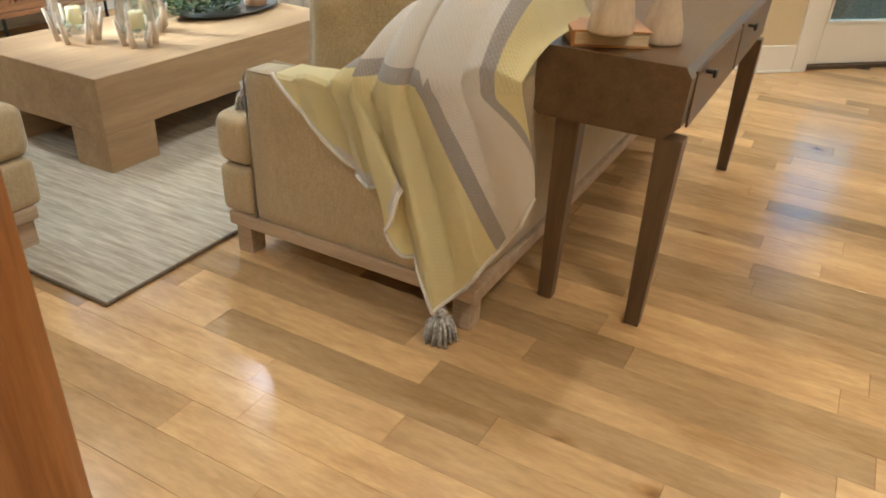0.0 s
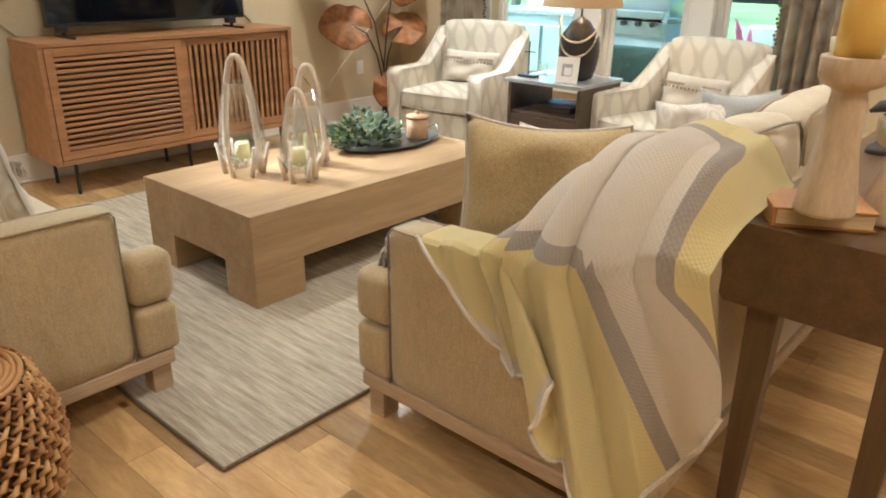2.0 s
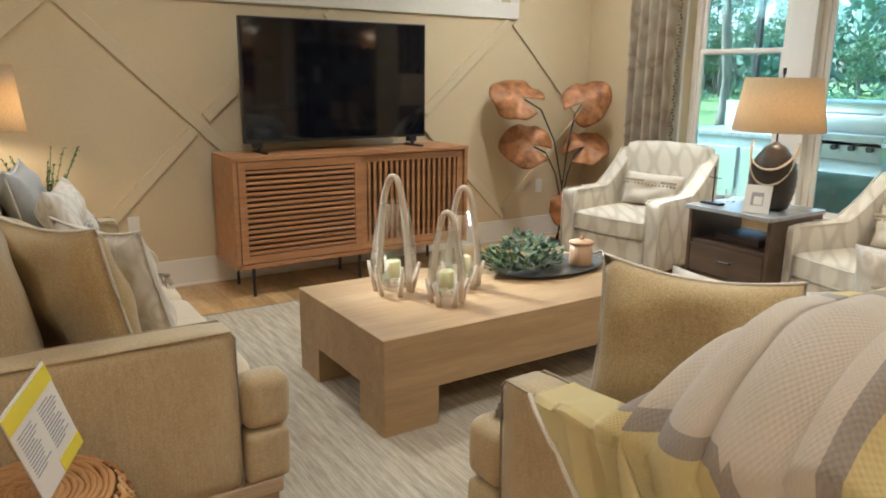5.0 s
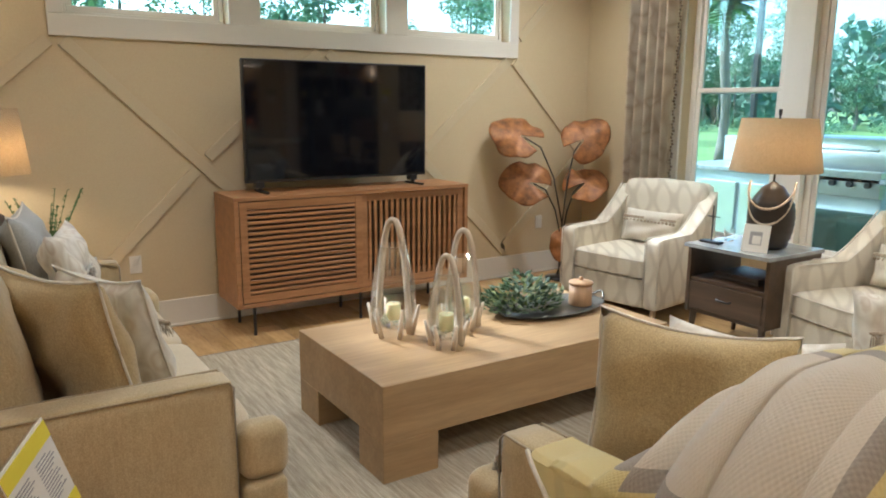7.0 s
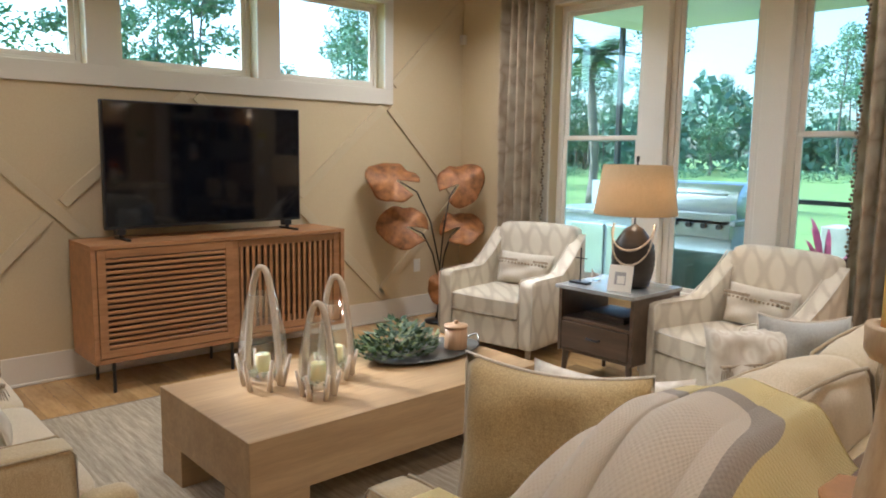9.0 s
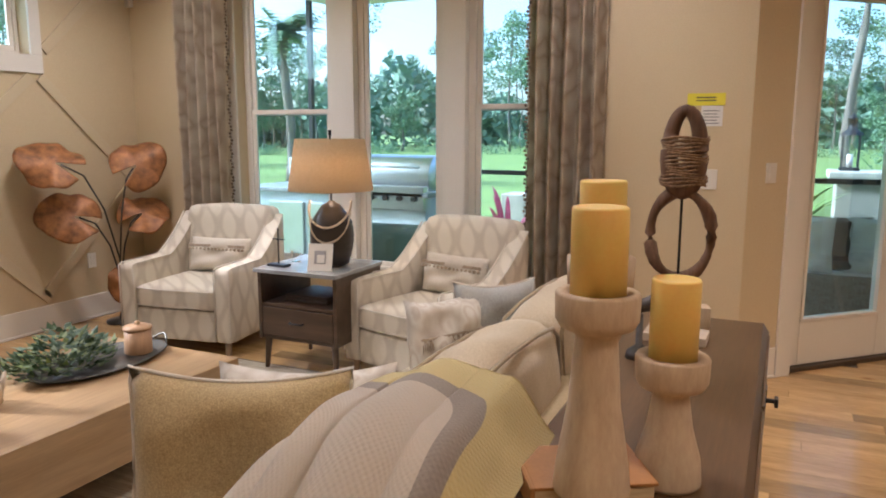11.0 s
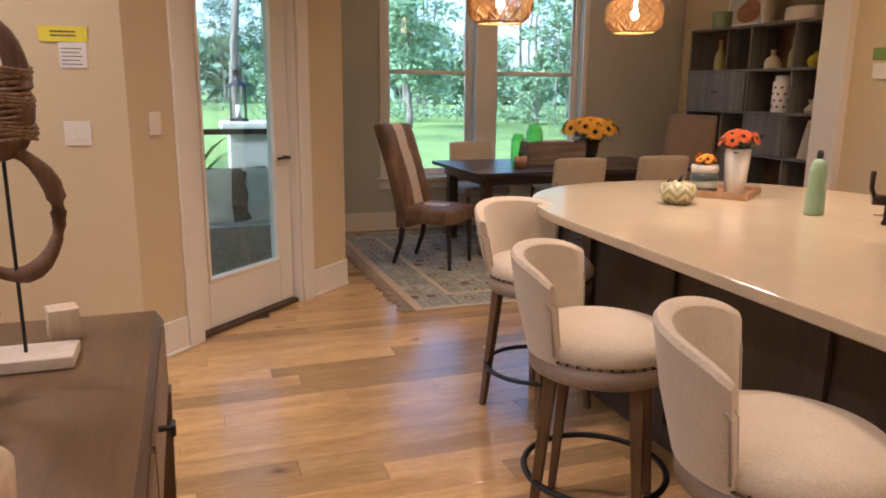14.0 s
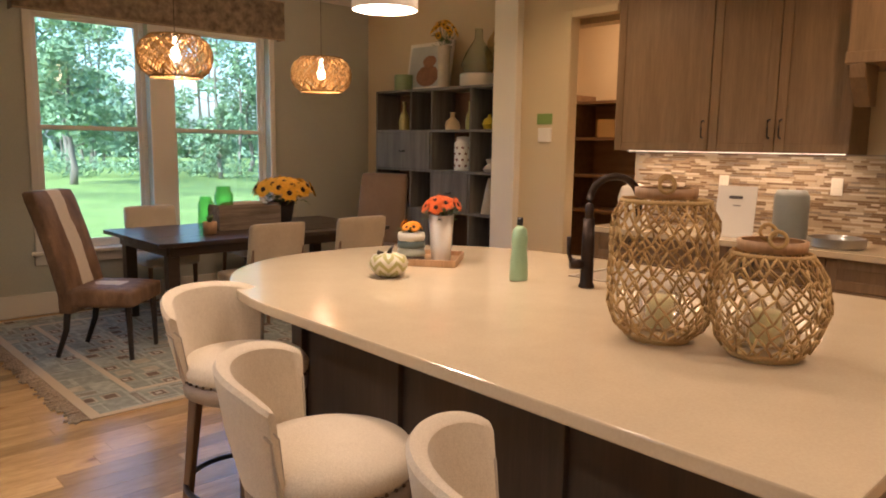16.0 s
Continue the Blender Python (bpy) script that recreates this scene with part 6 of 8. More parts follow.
pts = [(0, 0, 0.28), (0, 0, 0.36)] + [(0.11 - 0.11 * math.cos(math.pi * k / 10), 0, 0.38 + 0.10 * math.sin(math.pi * k / 10)) for k in range(11)] + [(0.22, 0, 0.30)]
tube(bm, pts, [0.020, 0.018] + [0.016] * 11 + [0.018], 12)
part("spout", bm, BRONZE, fc)
bm = bmesh.new()
tube(bm, [(-0.02, 0, 0.10), (-0.075, 0, 0.105)], [0.022, 0.024], 12)
tube(bm, [(-0.07, 0, 0.11), (-0.085, 0, 0.15), (-0.085, 0, 0.22)], [0.010, 0.009, 0.011], 8)
part("lever", bm, BRONZE, fc)
sb = thing("soap_bottle", "pale green dish-soap bottle with a black cap", "bottle", "", (2.60, 6.42, 0.916))
bm = bmesh.new()
lathe(bm, [(0, 0), (0.036, 0), (0.038, 0.006), (0.036, 0.07), (0.030, 0.11), (0.033, 0.15), (0.028, 0.185), (0.012, 0.2), (0, 0.2)], 24)
bmesh.ops.scale(bm, vec=(1.25, 1.0, 1.25), verts=bm.verts)
part("bottle", bm, paint("soap_green", (0.30, 0.46, 0.30), 0.3, 0.05), sb)
bm = bmesh.new()
lathe(bm, [(0, 0.25), (0.014, 0.25), (0.013, 0.285), (0, 0.287)], 14)
part("cap", bm, BLACK, sb)

# lanterns of knotted rope
m, nt, b = nodes_of("jute_rope")
gi = nt.nodes.new("ShaderNodeNewGeometry")
r = ramp(nt, gi.outputs["Random Per Island"], [(0.0, (0.30, 0.18, 0.065)), (0.5, (0.46, 0.30, 0.12)), (1.0, (0.60, 0.42, 0.19))])
fine = noise_node(nt, coords(nt), 220, 3)
link(nt, mixc(nt, 0.4, r.outputs[0], fine.outputs[0], "OVERLAY"), b.inputs["Base Color"])
b.inputs["Roughness"].default_value = 0.85
bump(nt, b, fine.outputs[0], 0.5, 0.002)
ROPE = m


def rope_lantern(at, H, prof, label, rz):
    t = thing("rope_lantern", label, "candle lantern", "rope candle lanterns", at, rz)

    def rad(z):
        return lerp_table(prof, z / H)
    bm = bmesh.new()
    rn_ = random.Random(int(H * 100))
    rows, cols = int(H / 0.034), 24
    node = {}
    for i in range(rows + 1):
        z = 0.025 + (H - 0.06) * i / rows
        for j in range(cols):
            a = 2 * math.pi * (j + 0.5 * (i % 2) + rn_.uniform(-0.22, 0.22)) / cols
            zz = z + rn_.uniform(-0.009, 0.009)
            R_ = rad(zz) + rn_.uniform(-0.002, 0.004)
            node[i, j] = (math.cos(a) * R_, math.sin(a) * R_, zz)
    for i in range(rows):
        for j in range(cols):
            j2 = (j + 1) % cols if i % 2 else (j - 1) % cols
            tube(bm, [node[i, j], node[i + 1, j]], 0.0038, 5)
            tube(bm, [node[i, j], node[i + 1, j2]], 0.0038, 5)
    ob = part("rope_net", bm, ROPE, t, "open knotted jute net")
    for z in (0.008, 0.02, H - 0.04):
        bm = bmesh.new()
        R_ = rad(max(0.0, z))
        tube(bm, [(R_ * math.cos(2 * math.pi * k / 36), R_ * math.sin(2 * math.pi * k / 36), z) for k in range(36)], 0.007, 8, True)
        part("rope_band", bm, ROPE, t)
    R_ = rad(H)
    bm = bmesh.new()
    lathe(bm, [(R_ - 0.006, H - 0.03), (R_ + 0.006, H - 0.03), (R_ + 0.008, H), (R_ - 0.004, H)], 36)
    part("wooden_rim", bm, JARW, t)
    for s_ in (-1, 1):
        bm = bmesh.new()
        tube(bm, [(s_ * (R_ + 0.012) + 0.022 * math.cos(2 * math.pi * k / 14) * 0.4, 0.022 * math.sin(2 * math.pi * k / 14), H + 0.012 + 0.022 * math.cos(2 * math.pi * k / 14)) for k in range(14)], 0.006, 6, True)
        part("handle_loop", bm, ROPE, t)
    bm = bmesh.new()
    lathe(bm, [(0, 0.03), (0.062, 0.03), (0.064, 0.04), (0.064, 0.175), (0.061, 0.175), (0.06, 0.042), (0, 0.040)], 28)
    part("glass_cup", bm, pane_glass("lantern_glass") if "lantern_glass" not in bpy.data.materials else bpy.data.materials["lantern_glass"], t)
    bm = bmesh.new()
    lathe(bm, [(0, 0.042), (0.042, 0.042), (0.042, 0.135), (0.036, 0.14), (0, 0.136)], 24)
    part("candle", bm, WAX, t, "ivory pillar candle")
    return t


rope_lantern((2.16, 5.46, 0.916), 0.48, [(0.0, 0.088), (0.12, 0.145), (0.25, 0.162), (0.78, 0.162), (0.92, 0.135), (1.0, 0.088)], "tall cylindrical knotted-rope candle lantern on the island", 30)
rope_lantern((2.22, 5.15, 0.916), 0.345, [(0.0, 0.088), (0.14, 0.135), (0.45, 0.165), (0.72, 0.15), (0.92, 0.105), (1.0, 0.088)], "squat round knotted-rope candle lantern on the island", 30)

# tray with flowers on the island
PET_O = paint("petal_orange", (0.62, 0.13, 0.02), 0.6, 0.2, 20, 0.1)
PET_Y = paint("petal_yellow", (0.78, 0.42, 0.02), 0.6, 0.15, 20, 0.1)
PET_R = paint("petal_marigold", (0.80, 0.30, 0.01), 0.6, 0.15, 20, 0.1)
SEEDC = paint("seed_head", (0.035, 0.015, 0.008), 0.9, 0.3, 60, 0.5)


def blooms(parent, at, n, R_, H_, size, pet, seed, petals=12):
    """Daisy heads with dark centres on stalks, each head a part."""
    rn_ = random.Random(seed)
    bm = bmesh.new()
    heads = []
    for k in range(n):
        g = k * 2.39996
        q = math.sqrt((k + 0.5) / n)
        d = Vector((math.cos(g) * q, math.sin(g) * q, 0.35 + 0.9 * (1 - q))).normalized()
        p = Vector((math.cos(g) * q * R_, math.sin(g) * q * R_, H_ * (0.55 + 0.45 * (1 - q * q)) + rn_.uniform(-0.01, 0.01)))
        tube(bm, [(0, 0, 0), tuple(p * 0.6), tuple(p)], 0.0025, 4)
        heads.append((p, d))
    part("stems", bm, GREEN, parent).matrix_basis = pose(*at)
    bm = bmesh.new()
    for k in range(n * 3):
        a, q = rn_.uniform(0, 6.28), rn_.uniform(0.3, 1)
        c = Vector((math.cos(a) * R_ * q, math.sin(a) * R_ * q, H_ * rn_.uniform(0.1, 0.55)))
        u = Vector((math.cos(a), math.sin(a), rn_.uniform(-0.4, 0.6))) * 0.04
        w_ = u.cross(Vector((0, 0, 1))).normalized() * 0.014
        bm.faces.new([bm.verts.new(c + v) for v in (-u * 0.5, w_, u, -w_)])
    part("foliage", bm, GREEN, parent).matrix_basis = pose(*at)
    for p, d in heads:
        q = d.to_track_quat("Z", "Y").to_matrix().to_4x4()
        bm = bmesh.new()
        for layer in (0, 1):
            for j in range(petals):
                a = 2 * math.pi * (j + 0.5 * layer) / petals
                L = size * (1 - 0.15 * layer) * rn_.uniform(0.85, 1.1)
                c, s_ = math.cos(a), math.sin(a)
                sd = Vector((-s_, c, 0)) * size * 0.16
                o = Vector((c, s_, 0))
                bm.faces.new([bm.verts.new(v) for v in (o * L * 0.25, o * L * 0.6 + sd + Vector((0, 0, 0.004)), o * L - Vector((0, 0, 0.004)), o * L * 0.6 - sd + Vector((0, 0, 0.004)))])
        bm.transform(Matrix.Translation(Vector(at) + p) @ q)
        fl = part("flower", bm, pet, parent)
        bm = bmesh.new()
        bmesh.ops.create_icosphere(bm, subdivisions=1, radius=size * 0.3)
        bmesh.ops.scale(bm, vec=(1, 1, 0.5), verts=bm.verts)
        bm.transform(Matrix.Translation(Vector(at) + p) @ q)
        part("seed_centre", bm, SEEDC, fl)


wt = thing("wooden_tray", "small rectangular wooden tray holding the vases", "tray", "", (2.66, 7.04, 0.916), 38)
for nm, a in (("base", (-0.17, 0.17, -0.12, 0.12, 0, 0.012)), ("rim", (-0.17, 0.17, -0.13, -0.1205, 0, 0.035)), ("rim", (-0.17, 0.17, 0.1205, 0.13, 0, 0.035)), ("rim", (-0.18, -0.1705, -0.13, 0.13, 0, 0.035)), ("rim", (0.1705, 0.18, -0.13, 0.13, 0, 0.035))):
    bm = bmesh.new()
    box(bm, *a, 0.003)
    part(nm, bm, JARW, wt)
va = thing("flower_vase", "tall white tapered vase of orange daisies", "flowers", "", (2.66, 7.00, 0.929))
bm = bmesh.new()
lathe(bm, [(0, 0), (0.046, 0), (0.05, 0.005), (0.066, 0.235), (0.062, 0.235), (0.046, 0.01), (0, 0.01)], 28)
part("vase", bm, paint("white_ceramic", (0.78, 0.74, 0.68), 0.25, 0.02), va)
blooms(va, (0, 0, 0.20), 13, 0.10, 0.13, 0.045, PET_O, 3)
vb = thing("striped_jar", "striped ceramic jar filled with marigolds", "flowers", "", (2.51, 7.06, 0.929))
for z0, z1, c in ((0, 0.035, (0.10, 0.08, 0.07)), (0.035, 0.075, (0.42, 0.45, 0.40)), (0.075, 0.11, (0.07, 0.10, 0.10)), (0.11, 0.15, (0.62, 0.58, 0.50))):
    bm = bmesh.new()
    lathe(bm, [(0, z0), (0.066 + 0.006 * (z0 < 0.1), z0), (0.070, (z0 + z1) / 2), (0.066, z1 - 0.0005), (0, z1 - 0.0005)], 28)
    part("band", bm, paint("jar_glaze", c, 0.3, 0.1), vb)
blooms(vb, (0, 0, 0.13), 9, 0.055, 0.075, 0.032, PET_R, 4)
pk = thing("ceramic_pumpkin", "small cream ceramic pumpkin with chevron bands and dark stem", "pumpkin", "", (2.20, 6.86, 0.916))
bm = bmesh.new()
lathe(bm, [(0, 0), (0.05, 0.002), (0.085, 0.03), (0.095, 0.06), (0.08, 0.095), (0.035, 0.11), (0, 0.104)], 40)
for v in bm.verts:
    a = math.atan2(v.co.y, v.co.x)
    k = 1 - 0.07 * abs(math.cos(4 * a))
    v.co.x *= k
    v.co.y *= k
m, nt, b = nodes_of("chevron_glaze")
sp_ = nt.nodes.new("ShaderNodeSeparateXYZ")
link(nt, coords(nt).outputs[0], sp_.inputs[0])
ang = mth(nt, "ARCTAN2", sp_.outputs[1], sp_.outputs[0])
zig = mth(nt, "PINGPONG", mth(nt, "MULTIPLY", ang, 2.2), 1.0)
fr_ = mth(nt, "FRACT", mth(nt, "ADD", mth(nt, "MULTIPLY", sp_.outputs[2], 24.0), mth(nt, "MULTIPLY", zig, 0.9)))
r = ramp(nt, fr_, [(0.45, (0.62, 0.57, 0.44)), (0.55, (0.36, 0.34, 0.12))])
link(nt, r.outputs[0], b.inputs["Base Color"])
b.inputs["Roughness"].default_value = 0.3
part("body", bm, m, pk)
bm = bmesh.new()
tube(bm, [(0, 0, 0.10), (0.01, 0, 0.125), (0.035, 0.01, 0.14)], [0.012, 0.008, 0.006], 8)
tube(bm, [(-0.03, 0, 0.11), (-0.05, 0.02, 0.118), (-0.06, 0, 0.11)], 0.006, 6)
part("stem", bm, DARKJAR, pk)

# dining rug
m, nt, b = nodes_of("kilim_rug")
v_ = coords(nt)
sp_ = nt.nodes.new("ShaderNodeSeparateXYZ")
link(nt, v_.outputs[0], sp_.inputs[0])
vor = nt.nodes.new("ShaderNodeTexVoronoi")
vor.distance, vor.inputs["Scale"].default_value, vor.inputs["Randomness"].default_value = "CHEBYCHEV", 5.6, 0.55
link(nt, v_.outputs[0], vor.inputs["Vector"])
field = ramp(nt, vor.outputs["Distance"], [(0.0, (0.52, 0.48, 0.40)), (0.10, (0.17, 0.12, 0.09)), (0.20, (0.44, 0.40, 0.32)), (0.28, (0.30, 0.32, 0.28)), (0.46, (0.40, 0.42, 0.37)), (0.56, (0.26, 0.24, 0.20)), (0.66, (0.46, 0.43, 0.35))])
field.color_ramp.interpolation = "CONSTANT"
n2 = noise_node(nt, v_, 18, 5)
inner = mixc(nt, 0.55, field.outputs[0], n2.outputs[0], "OVERLAY")
ax = mth(nt, "SUBTRACT", 1.62, mth(nt, "ABSOLUTE", sp_.outputs[0]))
ay = mth(nt, "SUBTRACT", 1.38, mth(nt, "ABSOLUTE", sp_.outputs[1]))
edge = mth(nt, "MINIMUM", ax, ay)
ismask = mth(nt, "LESS_THAN", edge, 0.06)
b2 = mth(nt, "LESS_THAN", mth(nt, "ABSOLUTE", mth(nt, "SUBTRACT", edge, 0.34)), 0.02)
c1_ = mixc(nt, ismask, inner, (0.56, 0.46, 0.33))
c2_ = mixc(nt, b2, c1_, (0.60, 0.52, 0.40))
link(nt, c2_, b.inputs["Base Color"])
b.inputs["Roughness"].default_value = 0.95
bump(nt, b, n2.outputs[0], 0.5, 0.002)
KILIM = m
drg = thing("dining_rug", "grey-green and brown patterned kilim rug with fringe under the dining table", "rug", "", (2.96, 9.72, 0.001))
bm = bmesh.new()
box(bm, -1.62, 1.62, -1.36, 1.36, 0.0, 0.010, 0.002, 1)
part("rug_body", bm, KILIM, drg)
bm = bmesh.new()
rn = random.Random(8)
for k in range(110):
    y = -1.35 + 2.7 * k / 109
    L = rn.uniform(0.07, 0.12)
    tube(bm, [(-1.62, y, 0.006), (-1.62 - L * 0.5, y + rn.uniform(-0.012, 0.012), 0.007), (-1.62 - L, y + rn.uniform(-0.02, 0.02), 0.004)], [0.006, 0.008, 0.010], 4)
part("fringe", bm, cloth("rug_fringe", (0.20, 0.14, 0.09), (0.42, 0.33, 0.23), 90), drg)

# dining table
DTW = wood("dining_table_wood", (0.022, 0.014, 0.010), (0.06, 0.04, 0.028), "x", 0.28)
dt = thing("dining_table", "dark espresso dining table with square legs", "dining table", "", (3.35, 10.18, 0.012))
bm = bmesh.new()
prism(bm, [(-1.10, -0.58), (-1.04, -0.60), (1.04, -0.60), (1.10, -0.58), (1.10, 0.58), (1.04, 0.60), (-1.04, 0.60), (-1.10, 0.58)], 0.715, 0.748, 0.004)
part("tabletop", bm, DTW, dt)
for y in (-0.50, 0.48):
    bm = bmesh.new()
    box(bm, -0.98, 0.98, y, y + 0.022, 0.63, 0.714, 0.002)
    part("apron", bm, DTW, dt)
for x in (-1.0, 0.978):
    bm = bmesh.new()
    box(bm, x, x + 0.022, -0.477, 0.479, 0.63, 0.714, 0.002)
    part("apron", bm, DTW, dt)
for x in (-0.94, 0.0, 0.94):
    for y in ((-0.43, 0.43) if x else (0.0,)):
        bm = bmesh.new()
        box(bm, x - 0.045, x + 0.045, y - 0.045, y + 0.045, 0, 0.63 if x else 0.713, 0.005)
        part("leg", bm, DTW, dt)

m, nt, b = nodes_of("cowhide")
sp_ = nt.nodes.new("ShaderNodeSeparateXYZ")
link(nt, coords(nt).outputs[0], sp_.inputs[0])
nn = noise_node(nt, coords(nt, (1, 1, 0.4)), 10, 5)
fur = noise_node(nt, coords(nt, (1, 1, 0.2)), 220, 3)
d_ = mth(nt, "ADD", mth(nt, "ABSOLUTE", sp_.outputs[1]), mth(nt, "MULTIPLY", mth(nt, "SUBTRACT", nn.outputs[0], 0.5), 0.09))
onback = mth(nt, "GREATER_THAN", sp_.outputs[2], 0.50)
strip = mth(nt, "MULTIPLY", mth(nt, "LESS_THAN", d_, 0.075), onback)
base_ = ramp(nt, nn.outputs[0], [(0.3, (0.10, 0.055, 0.03)), (0.7, (0.25, 0.15, 0.085))])
c_ = mixc(nt, strip, base_.outputs[0], (0.62, 0.55, 0.45))
link(nt, mixc(nt, 0.4, c_, fur.outputs[0], "OVERLAY"), b.inputs["Base Color"])
b.inputs["Roughness"].default_value = 0.55
bump(nt, b, fur.outputs[0], 0.5, 0.002)
HIDE = m
TAN_HIGH = cloth("high_back_tan", (0.15, 0.095, 0.055), (0.27, 0.185, 0.115))
DLEG = paint("ebonised_leg", (0.02, 0.014, 0.012), 0.4, 0.2)


def tall_chair(at, rz, label, cover, tall=1.15):
    """A high-backed dining chair facing local +x."""
    t = thing("dining_chair", label, "chair", "chairs round the dining table", at, rz)
    part("seat", soft_box(-0.24, 0.27, -0.25, 0.25, 0.37, 0.49, 0.03, 0.012), cover, t)
    bm = soft_box(-0.25, -0.15, -0.25, 0.25, 0.32, tall, 0.025, 0.006, 12)
    for v in bm.verts:
        k = max(0, v.co.z - 0.45)
        v.co.x -= k * 0.22 + k * k * 0.12
    part("backrest", bm, cover, t)
    for x, y in ((0.22, -0.2), (0.22, 0.2)):
        bm = bmesh.new()
        rod(bm, (x, y, 0.375), (x + 0.01, y, 0), 0.024, 0.016, 8)
        part("leg", bm, DLEG, t)
    for y in (-0.2, 0.2):
        bm = bmesh.new()
        tube(bm, [(-0.2, y, 0.38), (-0.22, y, 0.2), (-0.29, y, 0.008)], [0.026, 0.022, 0.017], 8)
        part("leg", bm, DLEG, t)
    return t


TAN = cloth("dining_chair_tan", (0.38, 0.30, 0.20), (0.52, 0.43, 0.31))


def side_chair(at, rz, label, cover):
    """A low-backed dining chair facing local +x."""
    t = thing("dining_chair", label, "chair", "chairs round the dining table", at, rz)
    part("seat", soft_box(-0.22, 0.26, -0.24, 0.24, 0.40, 0.49, 0.03, 0.01), cover, t)
    bm = soft_box(-0.255, -0.185, -0.235, 0.235, 0.56, 0.90, 0.025, 0.006, 10)
    for v in bm.verts:
        v.co.x -= max(0, v.co.z - 0.45) * 0.16 + 0.02 * (v.co.y / 0.235) ** 2 * -1
    part("backrest", bm, cover, t)
    for y in (-0.215, 0.215):
        bm = bmesh.new()
        tube(bm, [(-0.30, y, 0.0), (-0.235, y, 0.38), (-0.235, y, 0.5), (-0.275, y, 0.86)], [0.016, 0.022, 0.021, 0.016], 8)
        part("leg", bm, STOOLWOOD, t)
        bm = bmesh.new()
        rod(bm, (0.22, y * 0.95, 0.40), (0.22, y * 0.95, 0), 0.022, 0.015, 8)
        part("leg", bm, STOOLWOOD, t)
    return t


tall_chair((1.90, 9.62, 0.012), -45, "high-backed cowhide dining chair, brown with a white stripe", HIDE)
tall_chair((4.68, 10.12, 0.012), 216, "high-backed plain tan dining chair at the table's far end", TAN_HIGH, 1.20)
side_chair((2.98, 9.42, 0.012), 92, "tan upholstered dining chair with wood frame, back to the kitchen", TAN)
side_chair((3.82, 9.45, 0.012), 88, "tan upholstered dining chair with wood frame, beside its twin", TAN)
side_chair((2.80, 10.86, 0.012), -90, "cream upholstered dining chair on the window side of the table", IVORY)
side_chair((3.75, 10.88, 0.012), -92, "cream upholstered dining chair under the dining windows", IVORY)
# on the dining table
TT = 0.761
cr = thing("wooden_crate", "weathered rustic wooden trough on the dining table", "crate", "", (3.28, 10.20, TT), 0)
RUST = wood("weathered_wood", (0.12, 0.085, 0.06), (0.36, 0.29, 0.22), "x", 0.9, 2)
for nm, a in (("side", (-0.30, 0.30, -0.11, -0.09, 0.0, 0.20)), ("side", (-0.30, 0.30, 0.09, 0.11, 0.0, 0.20)), ("end", (-0.30, -0.28, -0.089, 0.089, 0.0, 0.22)), ("end", (0.28, 0.30, -0.089, 0.089, 0.0, 0.22)), ("bottom", (-0.279, 0.279, -0.089, 0.089, 0.0, 0.02))):
    bm = bmesh.new()
    box(bm, *a, 0.004)
    part(nm, bm, RUST, cr)
sf = thing("sunflower_pot", "dark pot of yellow sunflowers on the dining table", "flowers", "", (3.72, 10.28, TT))
bm = bmesh.new()
lathe(bm, [(0, 0), (0.07, 0), (0.11, 0.22), (0.10, 0.22), (0.065, 0.01), (0, 0.01)], 24)
part("pot", bm, DARKJAR, sf)
blooms(sf, (0, 0, 0.17), 30, 0.29, 0.26, 0.095, PET_Y, 6)
GG = pane_glass("green_glass", (0.66, 0.90, 0.68))
for at, h, r_ in (((2.98, 10.34, TT), 0.28, 0.068), ((3.19, 10.42, TT), 0.36, 0.085)):
    bm = bmesh.new()
    lathe(bm, [(0, 0), (r_, 0), (r_, 0.01), (r_, h * 0.8), (r_ * 0.75, h * 0.9), (r_ * 0.75, h), (r_ * 0.7, h), (r_ * 0.7, h * 0.9), (r_ * 0.95, h * 0.8), (r_ * 0.95, 0.012), (0, 0.012)], 28)
    one("glass_bottle", bm, GG, "green glass cylinder vase on the dining table", "vase", "green glass vases", at=at)
cc = thing("small_plant", "tiny succulent in a brown pot on the dining table", "plant", "", (2.84, 9.98, TT))
bm = bmesh.new()
lathe(bm, [(0, 0), (0.055, 0), (0.06, 0.10), (0.052, 0.10), (0.048, 0.01), (0, 0.01)], 20)
part("pot", bm, JARW, cc)
bm = bmesh.new()
for k in range(14):
    a = k * 2.4
    p = Vector((math.cos(a) * 0.03, math.sin(a) * 0.03, 0.14 + 0.01 * (k % 3)))
    tube(bm, [(0, 0, 0.09), tuple(p)], [0.010, 0.003], 5)
part("leaves", bm, GREEN, cc)


